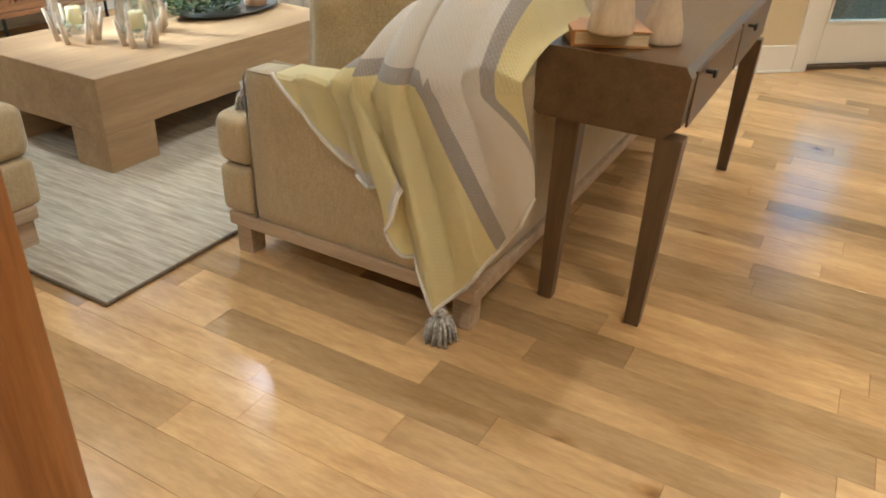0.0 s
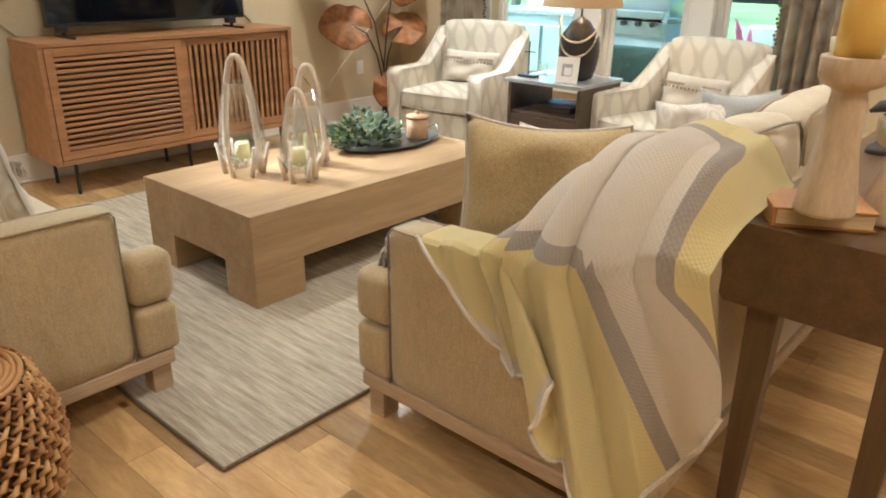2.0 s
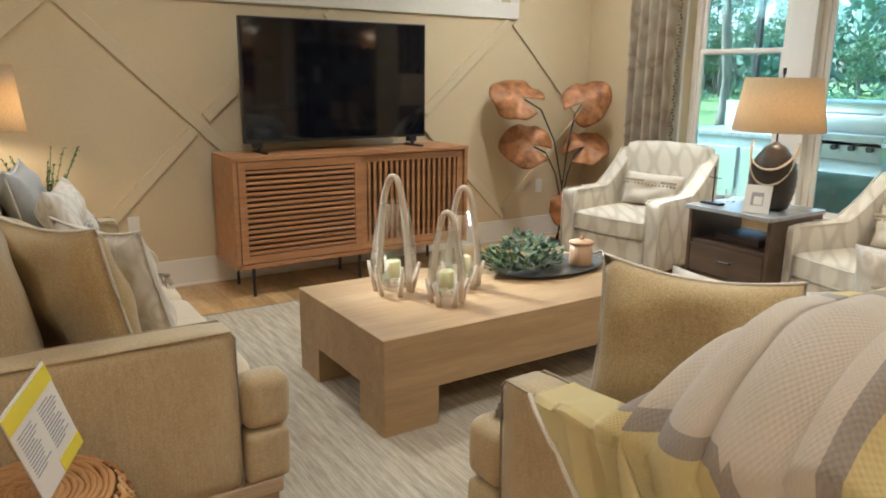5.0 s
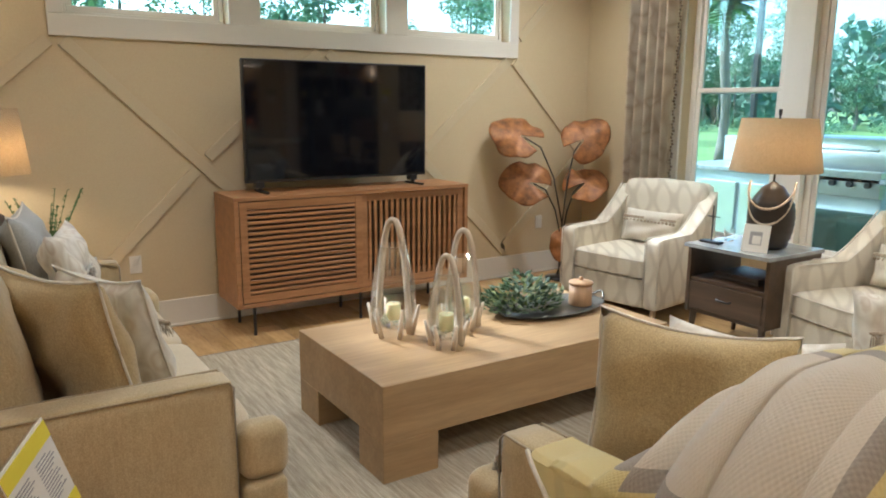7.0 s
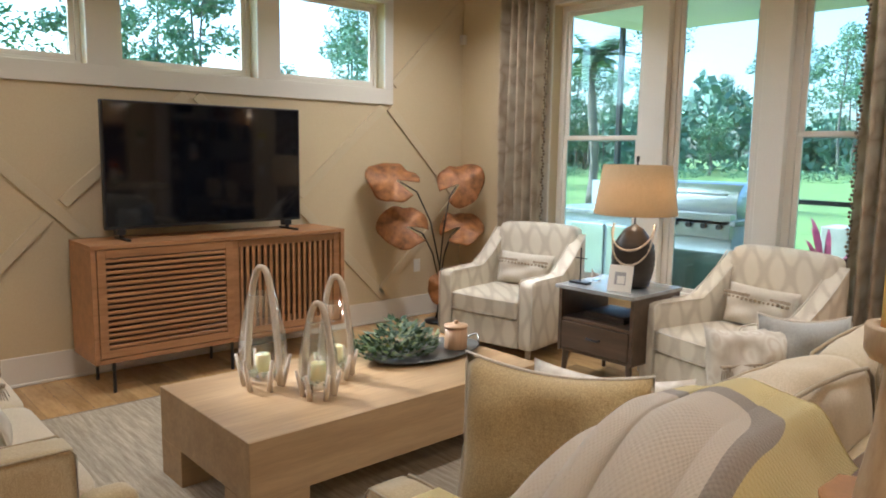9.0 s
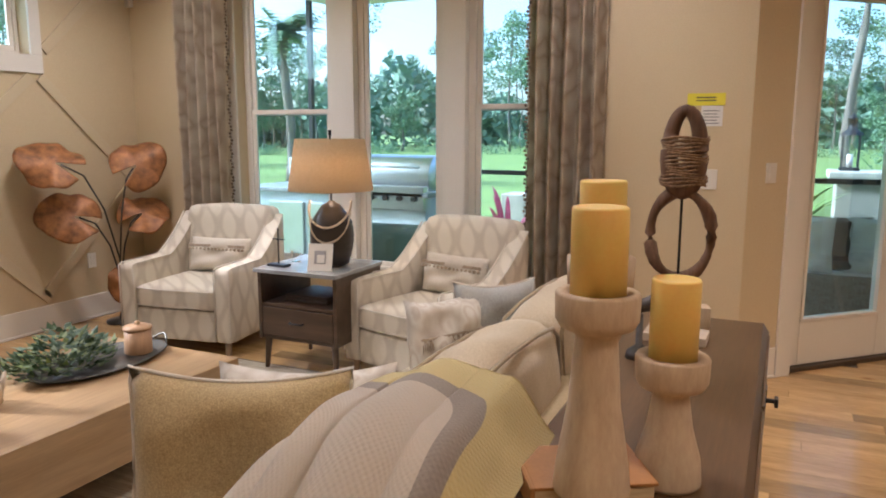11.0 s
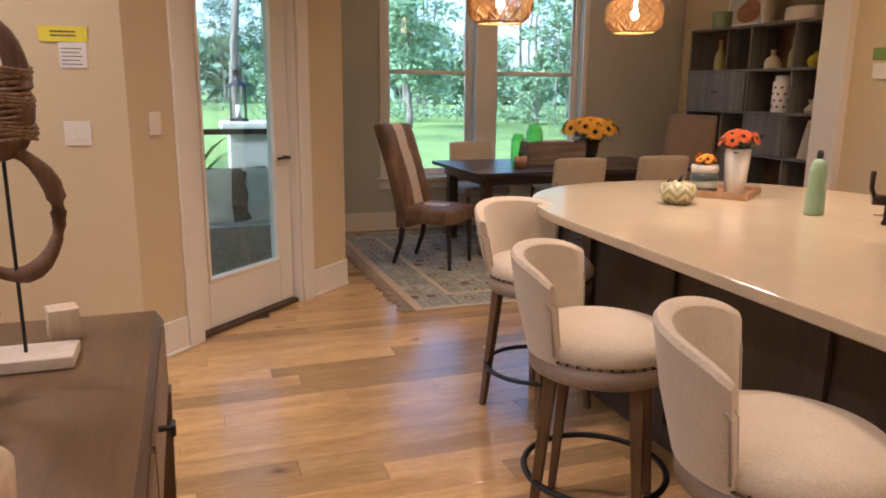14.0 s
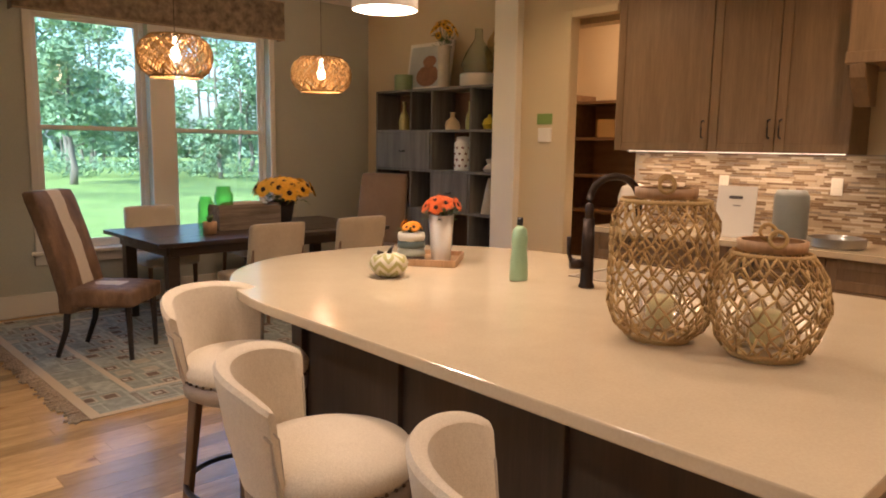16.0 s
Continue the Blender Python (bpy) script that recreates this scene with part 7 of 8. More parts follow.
def woven_pendant(at, r_, label, seed):
    t = thing("pendant_lamp", label, "pendant lamp", "woven pendant lamps", at)
    rn_ = random.Random(seed)
    bm = bmesh.new()
    hh = r_ * 0.56

    def P(a, s):
        q = (1 - abs(s) ** 2.1) ** 0.5
        return (math.cos(a) * r_ * (0.58 + 0.42 * q), math.sin(a) * r_ * (0.58 + 0.42 * q), s * hh)
    for k in range(84):
        a0 = 2 * math.pi * k / 84
        for sg in (-1, 1):
            tw = rn_.uniform(0.5, 1.5) * sg
            tube(bm, [P(a0 + tw * (j / 7 - 0.5), -0.97 + 1.94 * j / 7) for j in range(8)], 0.0035, 4)
    part("woven_shade", bm, ROPE, t, "open woven rattan shade")
    for s in (-0.97, 0.97):
        bm = bmesh.new()
        tube(bm, [P(2 * math.pi * k / 40, s) for k in range(40)], 0.008, 6, True)
        part("rim", bm, ROPE, t)
    bm = bmesh.new()
    lathe(bm, [(0, hh * 0.95), (r_ * 0.42, hh * 0.95), (r_ * 0.42, hh * 1.06), (0, hh * 1.06)], 28)
    part("cap", bm, BRONZE, t)
    bm = bmesh.new()
    rod(bm, (0, 0, hh), (0, 0, CEIL - at[2] - 0.02), 0.0025)
    part("rod", bm, BRONZE, t)
    bm = bmesh.new()
    lathe(bm, [(0, CEIL - at[2] - 0.025), (0.06, CEIL - at[2] - 0.025), (0.06, CEIL - at[2] - 0.003), (0, CEIL - at[2] - 0.003)], 24)
    part("canopy", bm, BRONZE, t)
    bm = bmesh.new()
    lathe(bm, [(0, -0.04), (0.03, -0.025), (0.042, 0.01), (0.035, 0.04), (0.014, 0.08), (0.014, hh * 0.94), (0, hh * 0.94)], 16)
    part("bulb", bm, BULB, t).visible_shadow = False
    ld = bpy.data.lights.new("pendant_light", "POINT")
    ld.energy, ld.color, ld.shadow_soft_size = 6, (1.0, 0.66, 0.36), 0.04
    new("pendant_light", ld).matrix_basis = pose(*at)
    return t


woven_pendant((2.56, 9.9, 2.16), 0.28, "round woven rattan pendant lamp, lit, over the dining table", 1)
woven_pendant((4.0, 10.05, 2.14), 0.275, "round woven rattan pendant lamp, lit, nearer the shelf", 2)
dm = thing("dome_pendant", "white dome pendant lamp over the island, lit", "pendant lamp", "", (2.30, 7.02, 2.13))
bm = bmesh.new()
lathe(bm, [(0.150, 0.0), (0.155, 0.01), (0.150, 0.09), (0.11, 0.15), (0.05, 0.18), (0.0, 0.182), (0.0, 0.178), (0.105, 0.145), (0.143, 0.09), (0.146, 0.01), (0.150, 0.0)], 40)
part("shade", bm, WHITE, dm)
bm = bmesh.new()
rod(bm, (0, 0, 0.18), (0, 0, CEIL - 2.13 - 0.003), 0.006)
part("rod", bm, BRONZE, dm)
bm = bmesh.new()
lathe(bm, [(0, 0.02), (0.142, 0.02), (0.142, 0.026), (0, 0.026)], 36)
part("diffuser", bm, glow("dome_diffuser", (1.0, 0.86, 0.66), 3.0), dm)
ld = bpy.data.lights.new("dome_light", "AREA")
ld.shape, ld.size, ld.energy, ld.color = "DISK", 0.27, 5, (1.0, 0.8, 0.55)
new("dome_light", ld).matrix_basis = pose(2.30, 7.02, 2.146)

# cube shelf on the east wall
SHG = wood("shelf_grey_wood", (0.085, 0.08, 0.07), (0.20, 0.19, 0.17), "z", 0.6)
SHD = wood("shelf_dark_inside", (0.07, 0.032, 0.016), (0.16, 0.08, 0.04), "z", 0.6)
SX0, SX1 = 5.10, 5.44
ck = thing("cube_bookcase", "grey weathered-wood cube bookcase, part doors, part open, with vases", "bookcase", "", (0, 0, 0))
ys = [10.62, 10.06, 9.74, 9.20, 8.87]
zs = [0.10, 0.47, 0.86, 1.26, 1.66, 2.07]


def shpart(nm, mt, y0, y1, z0, z1, x0=None, x1=None, parent=None):
    bm = bmesh.new()
    box(bm, SX0 if x0 is None else x0, SX1 if x1 is None else x1, min(y0, y1), max(y0, y1), z0, z1, 0.002, 1)
    return part(nm, bm, mt, parent or ck)


for z in zs:
    shpart("shelf", SHG, ys[0] - 0.012, ys[-1] + 0.012, z - 0.012, z + 0.012)
for k, y in enumerate(ys):
    if k in (0, 4):
        shpart("side_panel", SHG, y - 0.012, y + 0.012, 0.0, zs[-1] + 0.012)
    else:
        for a, c in zip(zs, zs[1:]):
            if k == 1 and a in (1.26, 0.47):
                continue
            shpart("divider", SHG, y - 0.010, y + 0.010, a + 0.0125, c - 0.0125)
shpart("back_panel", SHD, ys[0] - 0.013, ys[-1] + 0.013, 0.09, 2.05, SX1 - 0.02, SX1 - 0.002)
for (y0, y1, z0, z1) in ((10.60, 9.76, 1.275, 1.645), (9.72, 9.22, 0.875, 1.245), (10.60, 9.76, 0.485, 0.845), (9.72, 9.22, 0.115, 0.455)):
    d = shpart("door", SHG, y0, y1, z0, z1, SX0 - 0.008, SX0 + 0.012)
    bm = bmesh.new()
    ym, zm = (y0 + y1) / 2, (z0 + z1) / 2
    tube(bm, [(SX0 - 0.01, ym - 0.04, zm), (SX0 - 0.03, ym - 0.03, zm - 0.01), (SX0 - 0.03, ym + 0.03, zm - 0.01), (SX0 - 0.01, ym + 0.04, zm)], 0.006, 6)
    part("pull", bm, BLACK, d)


def vase(at, prof, c, label, cat="vase"):
    bm = bmesh.new()
    lathe(bm, prof, 24)
    return one("vase" if cat == "vase" else cat.replace(" ", "_"), bm, paint("glaze", c, 0.3, 0.08, 10), label, cat, "vases on the bookcase", at=at)


bottle_p = lambda h, r_: [(0, 0), (r_, 0), (r_ * 1.1, h * 0.25), (r_ * 0.9, h * 0.5), (r_ * 0.35, h * 0.68), (r_ * 0.3, h * 0.9), (r_ * 0.45, h), (0, h)]
vase((5.24, 10.32, 1.673), bottle_p(0.30, 0.055), (0.40, 0.36, 0.12), "olive-yellow bottle vase in the upper cubby")
vase((5.22, 9.56, 1.673), bottle_p(0.17, 0.07), (0.55, 0.45, 0.28), "squat tan bottle vase in the upper cubby")
vase((5.24, 9.34, 1.673), bottle_p(0.27, 0.04), (0.38, 0.40, 0.12), "slim green bottle vase in the upper cubby")
vase((5.22, 9.06, 1.673), [(0, 0), (0.05, 0.005), (0.07, 0.05), (0.05, 0.095), (0.02, 0.11), (0.01, 0.14), (0, 0.14)], (0.66, 0.52, 0.04), "round yellow lidded pot in the upper cubby")
vj = thing("patterned_jar", "white jar with dark dotted rows and a lid", "jar", "", (5.22, 9.40, 1.273))
bm = bmesh.new()
lathe(bm, [(0, 0), (0.085, 0), (0.09, 0.01), (0.09, 0.27), (0.07, 0.29), (0.07, 0.33), (0, 0.335)], 28)
part("body", bm, PAPER, vj)
bm = bmesh.new()
for r0_ in range(4):
    for k in range(9):
        a = 2 * math.pi * (k + 0.5 * (r0_ % 2)) / 9
        bmesh.ops.create_icosphere(bm, subdivisions=1, radius=0.016, matrix=Matrix.Translation((math.cos(a) * 0.084, math.sin(a) * 0.084, 0.05 + r0_ * 0.058)))
tagged(part("dots", bm, paint("dot_red_brown", (0.20, 0.07, 0.05), 0.5), vj), kind="stuff")
vase((5.22, 9.03, 1.273), [(0, 0), (0.06, 0), (0.075, 0.03), (0.03, 0.08), (0.05, 0.12), (0, 0.13)], (0.60, 0.56, 0.48), "small white teapot-shaped ornament in the cubby", "ornament")
vase((5.22, 9.04, 0.873), [(0, 0), (0.08, 0), (0.06, 0.12), (0.03, 0.28), (0.015, 0.34), (0, 0.34)], (0.50, 0.42, 0.30), "tall cream conical ornament in the lower cubby", "ornament")
# on top of the bookcase
pa = thing("cow_painting", "framed white-bordered painting leaning on the bookcase", "painting", "", (5.30, 10.05, 2.083), -90)
bm = bmesh.new()
box(bm, -0.33, 0.33, 0, 0.025, 0, 0.50, 0.004)
bm.transform(pose(0, 0, 0, -9))
part("frame", bm, WHITE, pa)
bm = bmesh.new()
box(bm, -0.29, 0.29, -0.005, -0.001, 0.04, 0.46)
bm.transform(pose(0, 0, 0, -9))
part("canvas", bm, paint("canvas_sky", (0.50, 0.52, 0.50), 0.7, 0.1, 6), pa)
for x0, x1, z0, z1, c in ((-0.17, 0.17, 0.041, 0.26, (0.30, 0.14, 0.08)), (-0.09, 0.11, 0.24, 0.36, (0.34, 0.17, 0.10))):
    bm = bmesh.new()
    t_ = bmesh.new()
    bmesh.ops.create_cone(t_, cap_ends=True, segments=24, radius1=0.5, radius2=0.5, depth=0.004)
    merge(bm, t_, pose((x0 + x1) / 2, -0.007, (z0 + z1) / 2, 90) @ Matrix.Diagonal((x1 - x0, z1 - z0, 1, 1)))
    bm.transform(pose(0, 0, 0, -9))
    part("painted_shape", bm, paint("paint_brown", c, 0.7, 0.2, 12), pa)
vase((5.26, 10.36, 2.083), [(0, 0), (0.10, 0), (0.10, 0.17), (0.085, 0.17), (0.08, 0.01), (0, 0.01)], (0.22, 0.30, 0.14), "green textured box planter on the bookcase", "planter")
vase((5.24, 9.72, 2.083), [(0, 0), (0.06, 0), (0.065, 0.42), (0.055, 0.42), (0.05, 0.01), (0, 0.01)], (0.55, 0.50, 0.40), "tall cream vase on the bookcase")
yf = thing("yellow_flowers", "spray of yellow flowers in the tall vase", "flowers", "", (5.24, 9.72, 2.45))
blooms(yf, (0, 0, 0.0), 12, 0.14, 0.30, 0.05, PET_Y, 9)
vase((5.26, 9.26, 2.083), [(0, 0), (0.17, 0), (0.175, 0.01), (0.175, 0.11), (0.15, 0.12), (0, 0.12)], (0.68, 0.62, 0.52), "low round cream box on the bookcase", "box")
bm = bmesh.new()
lathe(bm, [(0, 0), (0.12, 0.0), (0.17, 0.08), (0.12, 0.2), (0.04, 0.32), (0.035, 0.42), (0.03, 0.42), (0.034, 0.32), (0.115, 0.2), (0.165, 0.08), (0.115, 0.005), (0, 0.005)], 28)
one("glass_demijohn", bm, glass("smoke_glass", (0.8, 0.85, 0.8)), "clear glass demijohn standing on the round box", "bottle", at=(5.26, 9.26, 2.204))
bm = bmesh.new()
for k in range(9):
    R_ = 0.04 + 0.028 * k
    tube(bm, [(R_ * math.cos(2 * math.pi * j / 40), R_ * math.sin(2 * math.pi * j / 40), 0.01 * math.sin(j * 2 + k)) for j in range(40)], 0.014, 6, True)
bm.transform(pose(5.36, 8.98, 2.36, 0, 80, 0))
one("woven_wall_basket", bm, ROPE, "round coiled brown wall basket above the bookcase", "basket", smooth=False)

# white wall end, beige wall, pantry opening, cabinets
fixed("wall_end", box(bmesh.new(), 5.02, EASTX - 0.002, 8.57, 8.84, -0.1, CEIL, 0.004), WHITE, "white wall end beside the bookcase")
bm = bmesh.new()
box(bm, 5.10, 5.20, 8.05, 8.569, -0.1, CEIL)
box(bm, 5.10, 5.20, 7.61, 8.0495, 2.5705, CEIL)
fixed("wall_kitchen", bm, WALL)
bm = bmesh.new()
box(bm, 5.085, 5.099, 8.05, 8.11, 0.0, 2.63, 0.003, 1)
box(bm, 5.085, 5.099, 7.61, 8.0495, 2.5705, 2.63, 0.003, 1)
fixed("door_casing", bm, WALL)
th = thing("thermostat_panel", "white thermostat with a green notice above it", "thermostat", "", (0, 0, 0))
bm = bmesh.new()
box(bm, 5.085, 5.099, 8.22, 8.36, 1.56, 1.68, 0.003)
part("plate", bm, WHITE, th)
bm = bmesh.new()
box(bm, 5.092, 5.099, 8.22, 8.38, 1.71, 1.80, 0.001)
part("notice", bm, paint("green_card", (0.20, 0.32, 0.08), 0.6), th)
fixed("wall_pantry", box(bmesh.new(), 6.70, 6.82, 6.4, 9.4, -0.1, CEIL), paint("pantry_paint", (0.66, 0.52, 0.34), 0.6, 0.03))
fixed("wall_pantry_side", box(bmesh.new(), EASTX + 0.165, 6.699, 6.4, 6.5, -0.1, CEIL), WALL)
fixed("wall_pantry_far", box(bmesh.new(), EASTX + 0.165, 6.699, 9.3, 9.4, -0.1, CEIL), WALL)
pl = bpy.data.lights.new("pantry_light", "AREA")
pl.shape, pl.size, pl.energy, pl.color = "DISK", 0.15, 9, (1.0, 0.70, 0.38)
new("pantry_light", pl).matrix_basis = pose(6.1, 8.0, CEIL - 0.03)
PSH = wood("pantry_shelf", (0.16, 0.08, 0.035), (0.30, 0.17, 0.08), "y", 0.5)
ps = thing("pantry_shelving", "brown wooden pantry shelves with a basket", "shelving", "", (0, 0, 0))
for z in (0.9, 1.25, 1.62, 1.98):
    bm = bmesh.new()
    box(bm, 6.25, 6.69, 7.0, 8.9, z - 0.03, z, 0.003)
    part("shelf", bm, PSH, ps)
bm = bmesh.new()
box(bm, 6.66, 6.695, 7.0, 8.9, 0.0, 2.0)
part("back_panel", bm, PSH, ps)
for y in (7.0, 8.9):
    bm = bmesh.new()
    box(bm, 6.25, 6.659, y - 0.03, y, 0.0, 2.05, 0.003)
    part("side_panel", bm, PSH, ps)
bm = bmesh.new()
box(bm, 6.30, 6.6, 8.3, 8.6, 1.621, 1.80, 0.02)
one("storage_basket", bm, ROPE, "brown woven storage basket on the pantry shelf", "basket")

KX = EASTX - 0.003


def cabinet_unit(name, label, y0, y1, x0, z0, z1, doors, handle_z, drawers=0):
    """One cabinet with shaker fronts towards -x."""
    t = thing(name, label, "cabinet", name.replace("_", " ") + "s", (0, 0, 0))
    bm = bmesh.new()
    box(bm, x0 + 0.022, KX, y0 + 0.001, y1 - 0.001, z0, z1, 0.002, 1)
    part("body", bm, CABINET, t)
    w = (y1 - y0) / doors
    for k in range(doors):
        a, c = y0 + k * w + 0.003, y0 + (k + 1) * w - 0.003
        spans = [(z0 + 0.003, z1 - 0.003)]
        if drawers:
            spans = [(z0 + 0.10, z1 - 0.20), (z1 - 0.195, z1 - 0.003)]
        for n_, (p, q) in enumerate(spans):
            bm = bmesh.new()
            box(bm, x0 + 0.008, x0 + 0.0215, a, c, p, q, 0.002, 1)
            d = part("door" if n_ == 0 else "drawer", bm, CABINET, t)
            for s in ((a, a + 0.065, p, q), (c - 0.065, c, p, q), (a + 0.0655, c - 0.0655, p, p + 0.06), (a + 0.0655, c - 0.0655, q - 0.06, q)):
                bm = bmesh.new()
                box(bm, x0, x0 + 0.0078, *s, 0.002, 1)
                part("frame_rail", bm, CABINET, d)
            hy = c - 0.035 if (doors == 2 and k == 0) else a + 0.035
            bm = bmesh.new()
            hz = handle_z if n_ == 0 else (p + q) / 2
            tube(bm, [(x0, hy, hz - 0.06), (x0 - 0.028, hy, hz - 0.055), (x0 - 0.030, hy, hz), (x0 - 0.028, hy, hz + 0.055), (x0, hy, hz + 0.06)], [0.007, 0.005, 0.006, 0.005, 0.007], 8)
            part("handle", bm, BLACK, d, "black bow handle")
    return t


UX = 5.10
cabinet_unit("wall_cabinet", "grey-brown shaker wall cabinet with one door by the pantry", 6.82, 7.60, UX, 1.50, CEIL - 0.02, 1, 1.66)
cabinet_unit("wall_cabinet", "grey-brown shaker wall cabinet with two doors", 5.88, 6.819, UX, 1.50, CEIL - 0.02, 2, 1.66)
for y0, y1 in ((6.82, 7.60), (5.88, 6.819), (4.95, 5.879), (4.0, 4.949), (3.0, 3.999)):
    cabinet_unit("base_cabinet", "grey-brown shaker base cabinet under the rear counter", y0, y1, 4.86, 0.0, 0.874, 2, 0.62, 1)
bm = bmesh.new()
box(bm, 4.82, KX, 3.0, 7.60, 0.875, 0.915, 0.004)
one("rear_worktop", bm, STONE, "pale quartz worktop along the kitchen wall", "worktop", smooth=False)
hd = thing("range_hood", "grey-brown timber range hood with carved corbels", "range hood", "", (0, 0, 0))
bm = bmesh.new()
box(bm, 4.90, KX, 4.6, 5.875, 2.10, CEIL - 0.02, 0.004)
part("chimney", bm, CABINET, hd)
bm = bmesh.new()
box(bm, 4.86, KX, 4.55, 5.876, 2.03, 2.099, 0.008)
part("ledge", bm, CABINET, hd)
for y in (5.80, 4.66):
    bm = bmesh.new()
    prism(bm, [(0, 0), (-0.10, 0.0), (-0.24, 0.16), (-0.26, 0.24), (0, 0.24)], -0.045, 0.045, 0.006, Matrix(((1, 0, 0, 5.10), (0, 0, 1, y), (0, 1, 0, 1.788), (0, 0, 0, 1))))
    part("corbel", bm, CABINET, hd)
for k in range(2):
    lx = bpy.data.lights.new("under_cabinet_lamp", "AREA")
    lx.shape, lx.size, lx.size_y, lx.energy, lx.color = "RECTANGLE", 0.03, 0.7, 1.5, (1.0, 0.72, 0.42)
    new("under_cabinet_lamp", lx).matrix_basis = pose(5.25, (7.22, 6.35)[k], 1.494)
bm = bmesh.new()
box(bm, 5.24, 5.26, 5.95, 7.55, 1.4955, 1.4995)
one("under_cabinet_light_strip", bm, glow("strip_glow", (1.0, 0.78, 0.50), 1.2), "thin lit strip lamp under the wall cabinets", "strip light", smooth=False)
for at, lb in (((6.83, 1.27), "white double power outlet on the mosaic splashback"), ((6.04, 1.28), "white power outlet on the mosaic splashback near the hood")):
    wall_plate(pose(KX - 0.012, 11.0, 0, 0, 0, -90), 11.0 - at[0], at[1], lb, kind="outlet")
pc = thing("appliance_card", "white printed card leaning on the rear counter", "sign", "", (5.02, 6.55, 0.916), -78)
bm = bmesh.new()
box(bm, -0.13, 0.13, 0, 0.004, 0, 0.36, 0.001)
bm.transform(pose(0, 0, 0, -12))
part("sheet", bm, PAPER, pc)
bm = bmesh.new()
box(bm, -0.05, 0.04, -0.003, -0.001, 0.27, 0.29)
box(bm, -0.02, 0.03, -0.003, -0.001, 0.22, 0.226)
bm.transform(pose(0, 0, 0, -12))
part("print", bm, INK, pc)
kn = thing("countertop_vase", "grey ribbed ceramic vase on the rear counter", "vase", "", (5.15, 6.22, 0.916))
bm = bmesh.new()
lathe(bm, [(0, 0), (0.10, 0), (0.11, 0.02), (0.11, 0.30), (0.09, 0.34), (0.08, 0.33), (0.10, 0.29), (0.10, 0.03), (0, 0.02)], 28)
part("body", bm, paint("grey_glaze", (0.25, 0.27, 0.26), 0.35, 0.1), kn)
bm = bmesh.new()
lathe(bm, [(0, 0), (0.16, 0), (0.17, 0.01), (0.17, 0.06), (0.165, 0.06), (0.15, 0.015), (0, 0.012)], 28)
one("serving_bowl", bm, STEEL, "shallow steel bowl on the rear counter", "bowl", at=(5.08, 5.9, 0.916))
bm = bmesh.new()
lathe(bm, [(0, 0), (0.11, 0), (0.12, 0.05), (0.125, 0.22), (0.10, 0.30), (0.04, 0.33), (0, 0.33)], 24)
one("white_canister", bm, bpy.data.materials["white_ceramic"], "white ceramic canister at the end of the counter", "canister", at=(5.15, 7.42, 0.916))

# outside: patio, outdoor kitchen, lawn and woods
GRASS = paint("grass", (0.17, 0.25, 0.055), 0.95, 0.25, 0.5, 0.6, bscale=30)
m, nt, b = nodes_of("foliage")
oi = nt.nodes.new("ShaderNodeNewGeometry")
r = ramp(nt, oi.outputs["Random Per Island"], [(0.0, (0.13, 0.22, 0.13)), (0.5, (0.17, 0.29, 0.16)), (1.0, (0.25, 0.37, 0.19))])
link(nt, r.outputs[0], b.inputs["Base Color"])
b.inputs["Roughness"].default_value = 0.8
FOL = m
# paler, bluer copy of the foliage: distance haze mixed into the leaf colour
m, nt, b = nodes_of("hazed_foliage")
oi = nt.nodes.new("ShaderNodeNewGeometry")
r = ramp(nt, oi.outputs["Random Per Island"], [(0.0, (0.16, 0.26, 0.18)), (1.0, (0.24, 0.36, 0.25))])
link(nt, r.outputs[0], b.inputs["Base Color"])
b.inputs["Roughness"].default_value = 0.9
FOL_HAZED = m
BARK = wood("bark", (0.13, 0.11, 0.09), (0.27, 0.23, 0.19), "z", 0.9, 0.5)
bm = bmesh.new()
bmesh.ops.create_grid(bm, x_segments=2, y_segments=2, size=300)
bmesh.ops.translate(bm, vec=(0, 0, -0.16), verts=bm.verts)
fixed("ground", bm, GRASS, "mown lawn reaching the woods")
PAVE = paint("patio_paver", (0.55, 0.51, 0.45), 0.8, 0.08, 4, 0.3)
bm = bmesh.new()
prism(bm, [(-5.6, 8.07), (-0.25, 8.07), (0.95, 9.4), (0.88, 11.5), (0.5, 11.5), (-5.6, 11.5)], -0.16, -0.03)
fixed("pavement", bm, PAVE, "patio paving")
bm = bmesh.new()
prism(bm, [(-5.9, 8.07), (-0.25, 8.07), (0.95, 9.4), (0.88, 11.7), (-5.9, 11.7)], 3.18, 3.28)
fixed("ceiling_patio", bm, WHITE, "white patio ceiling")
SCR = paint("screen_bronze", (0.012, 0.014, 0.015), 0.5)
cage = thing("patio_screen_frame", "dark bronze screen frame round the covered patio", "screen frame")
SY = 11.0
for x in (-5.55, -3.6, -1.85, 0.76):
    bm = bmesh.new()
    box(bm, x, x + 0.06, SY, SY + 0.06, -0.03, 3.178, 0.004, 1)
    part("post", bm, SCR, cage)
for z in (1.02, 3.10):
    bm = bmesh.new()
    box(bm, -5.5, 0.8, SY + 0.005, SY + 0.055, z, z + 0.05, 0.004, 1)
    part("rail", bm, SCR, cage)
STUCCO = paint("patio_column_paint", (0.45, 0.60, 0.70), 0.7, 0.04)
bm = bmesh.new()
box(bm, -3.72, -3.62, 10.86, 10.97, -0.03, 3.178, 0.01)
one("patio_column", bm, STUCCO, "slim pale blue-grey post at the edge of the patio", "column")
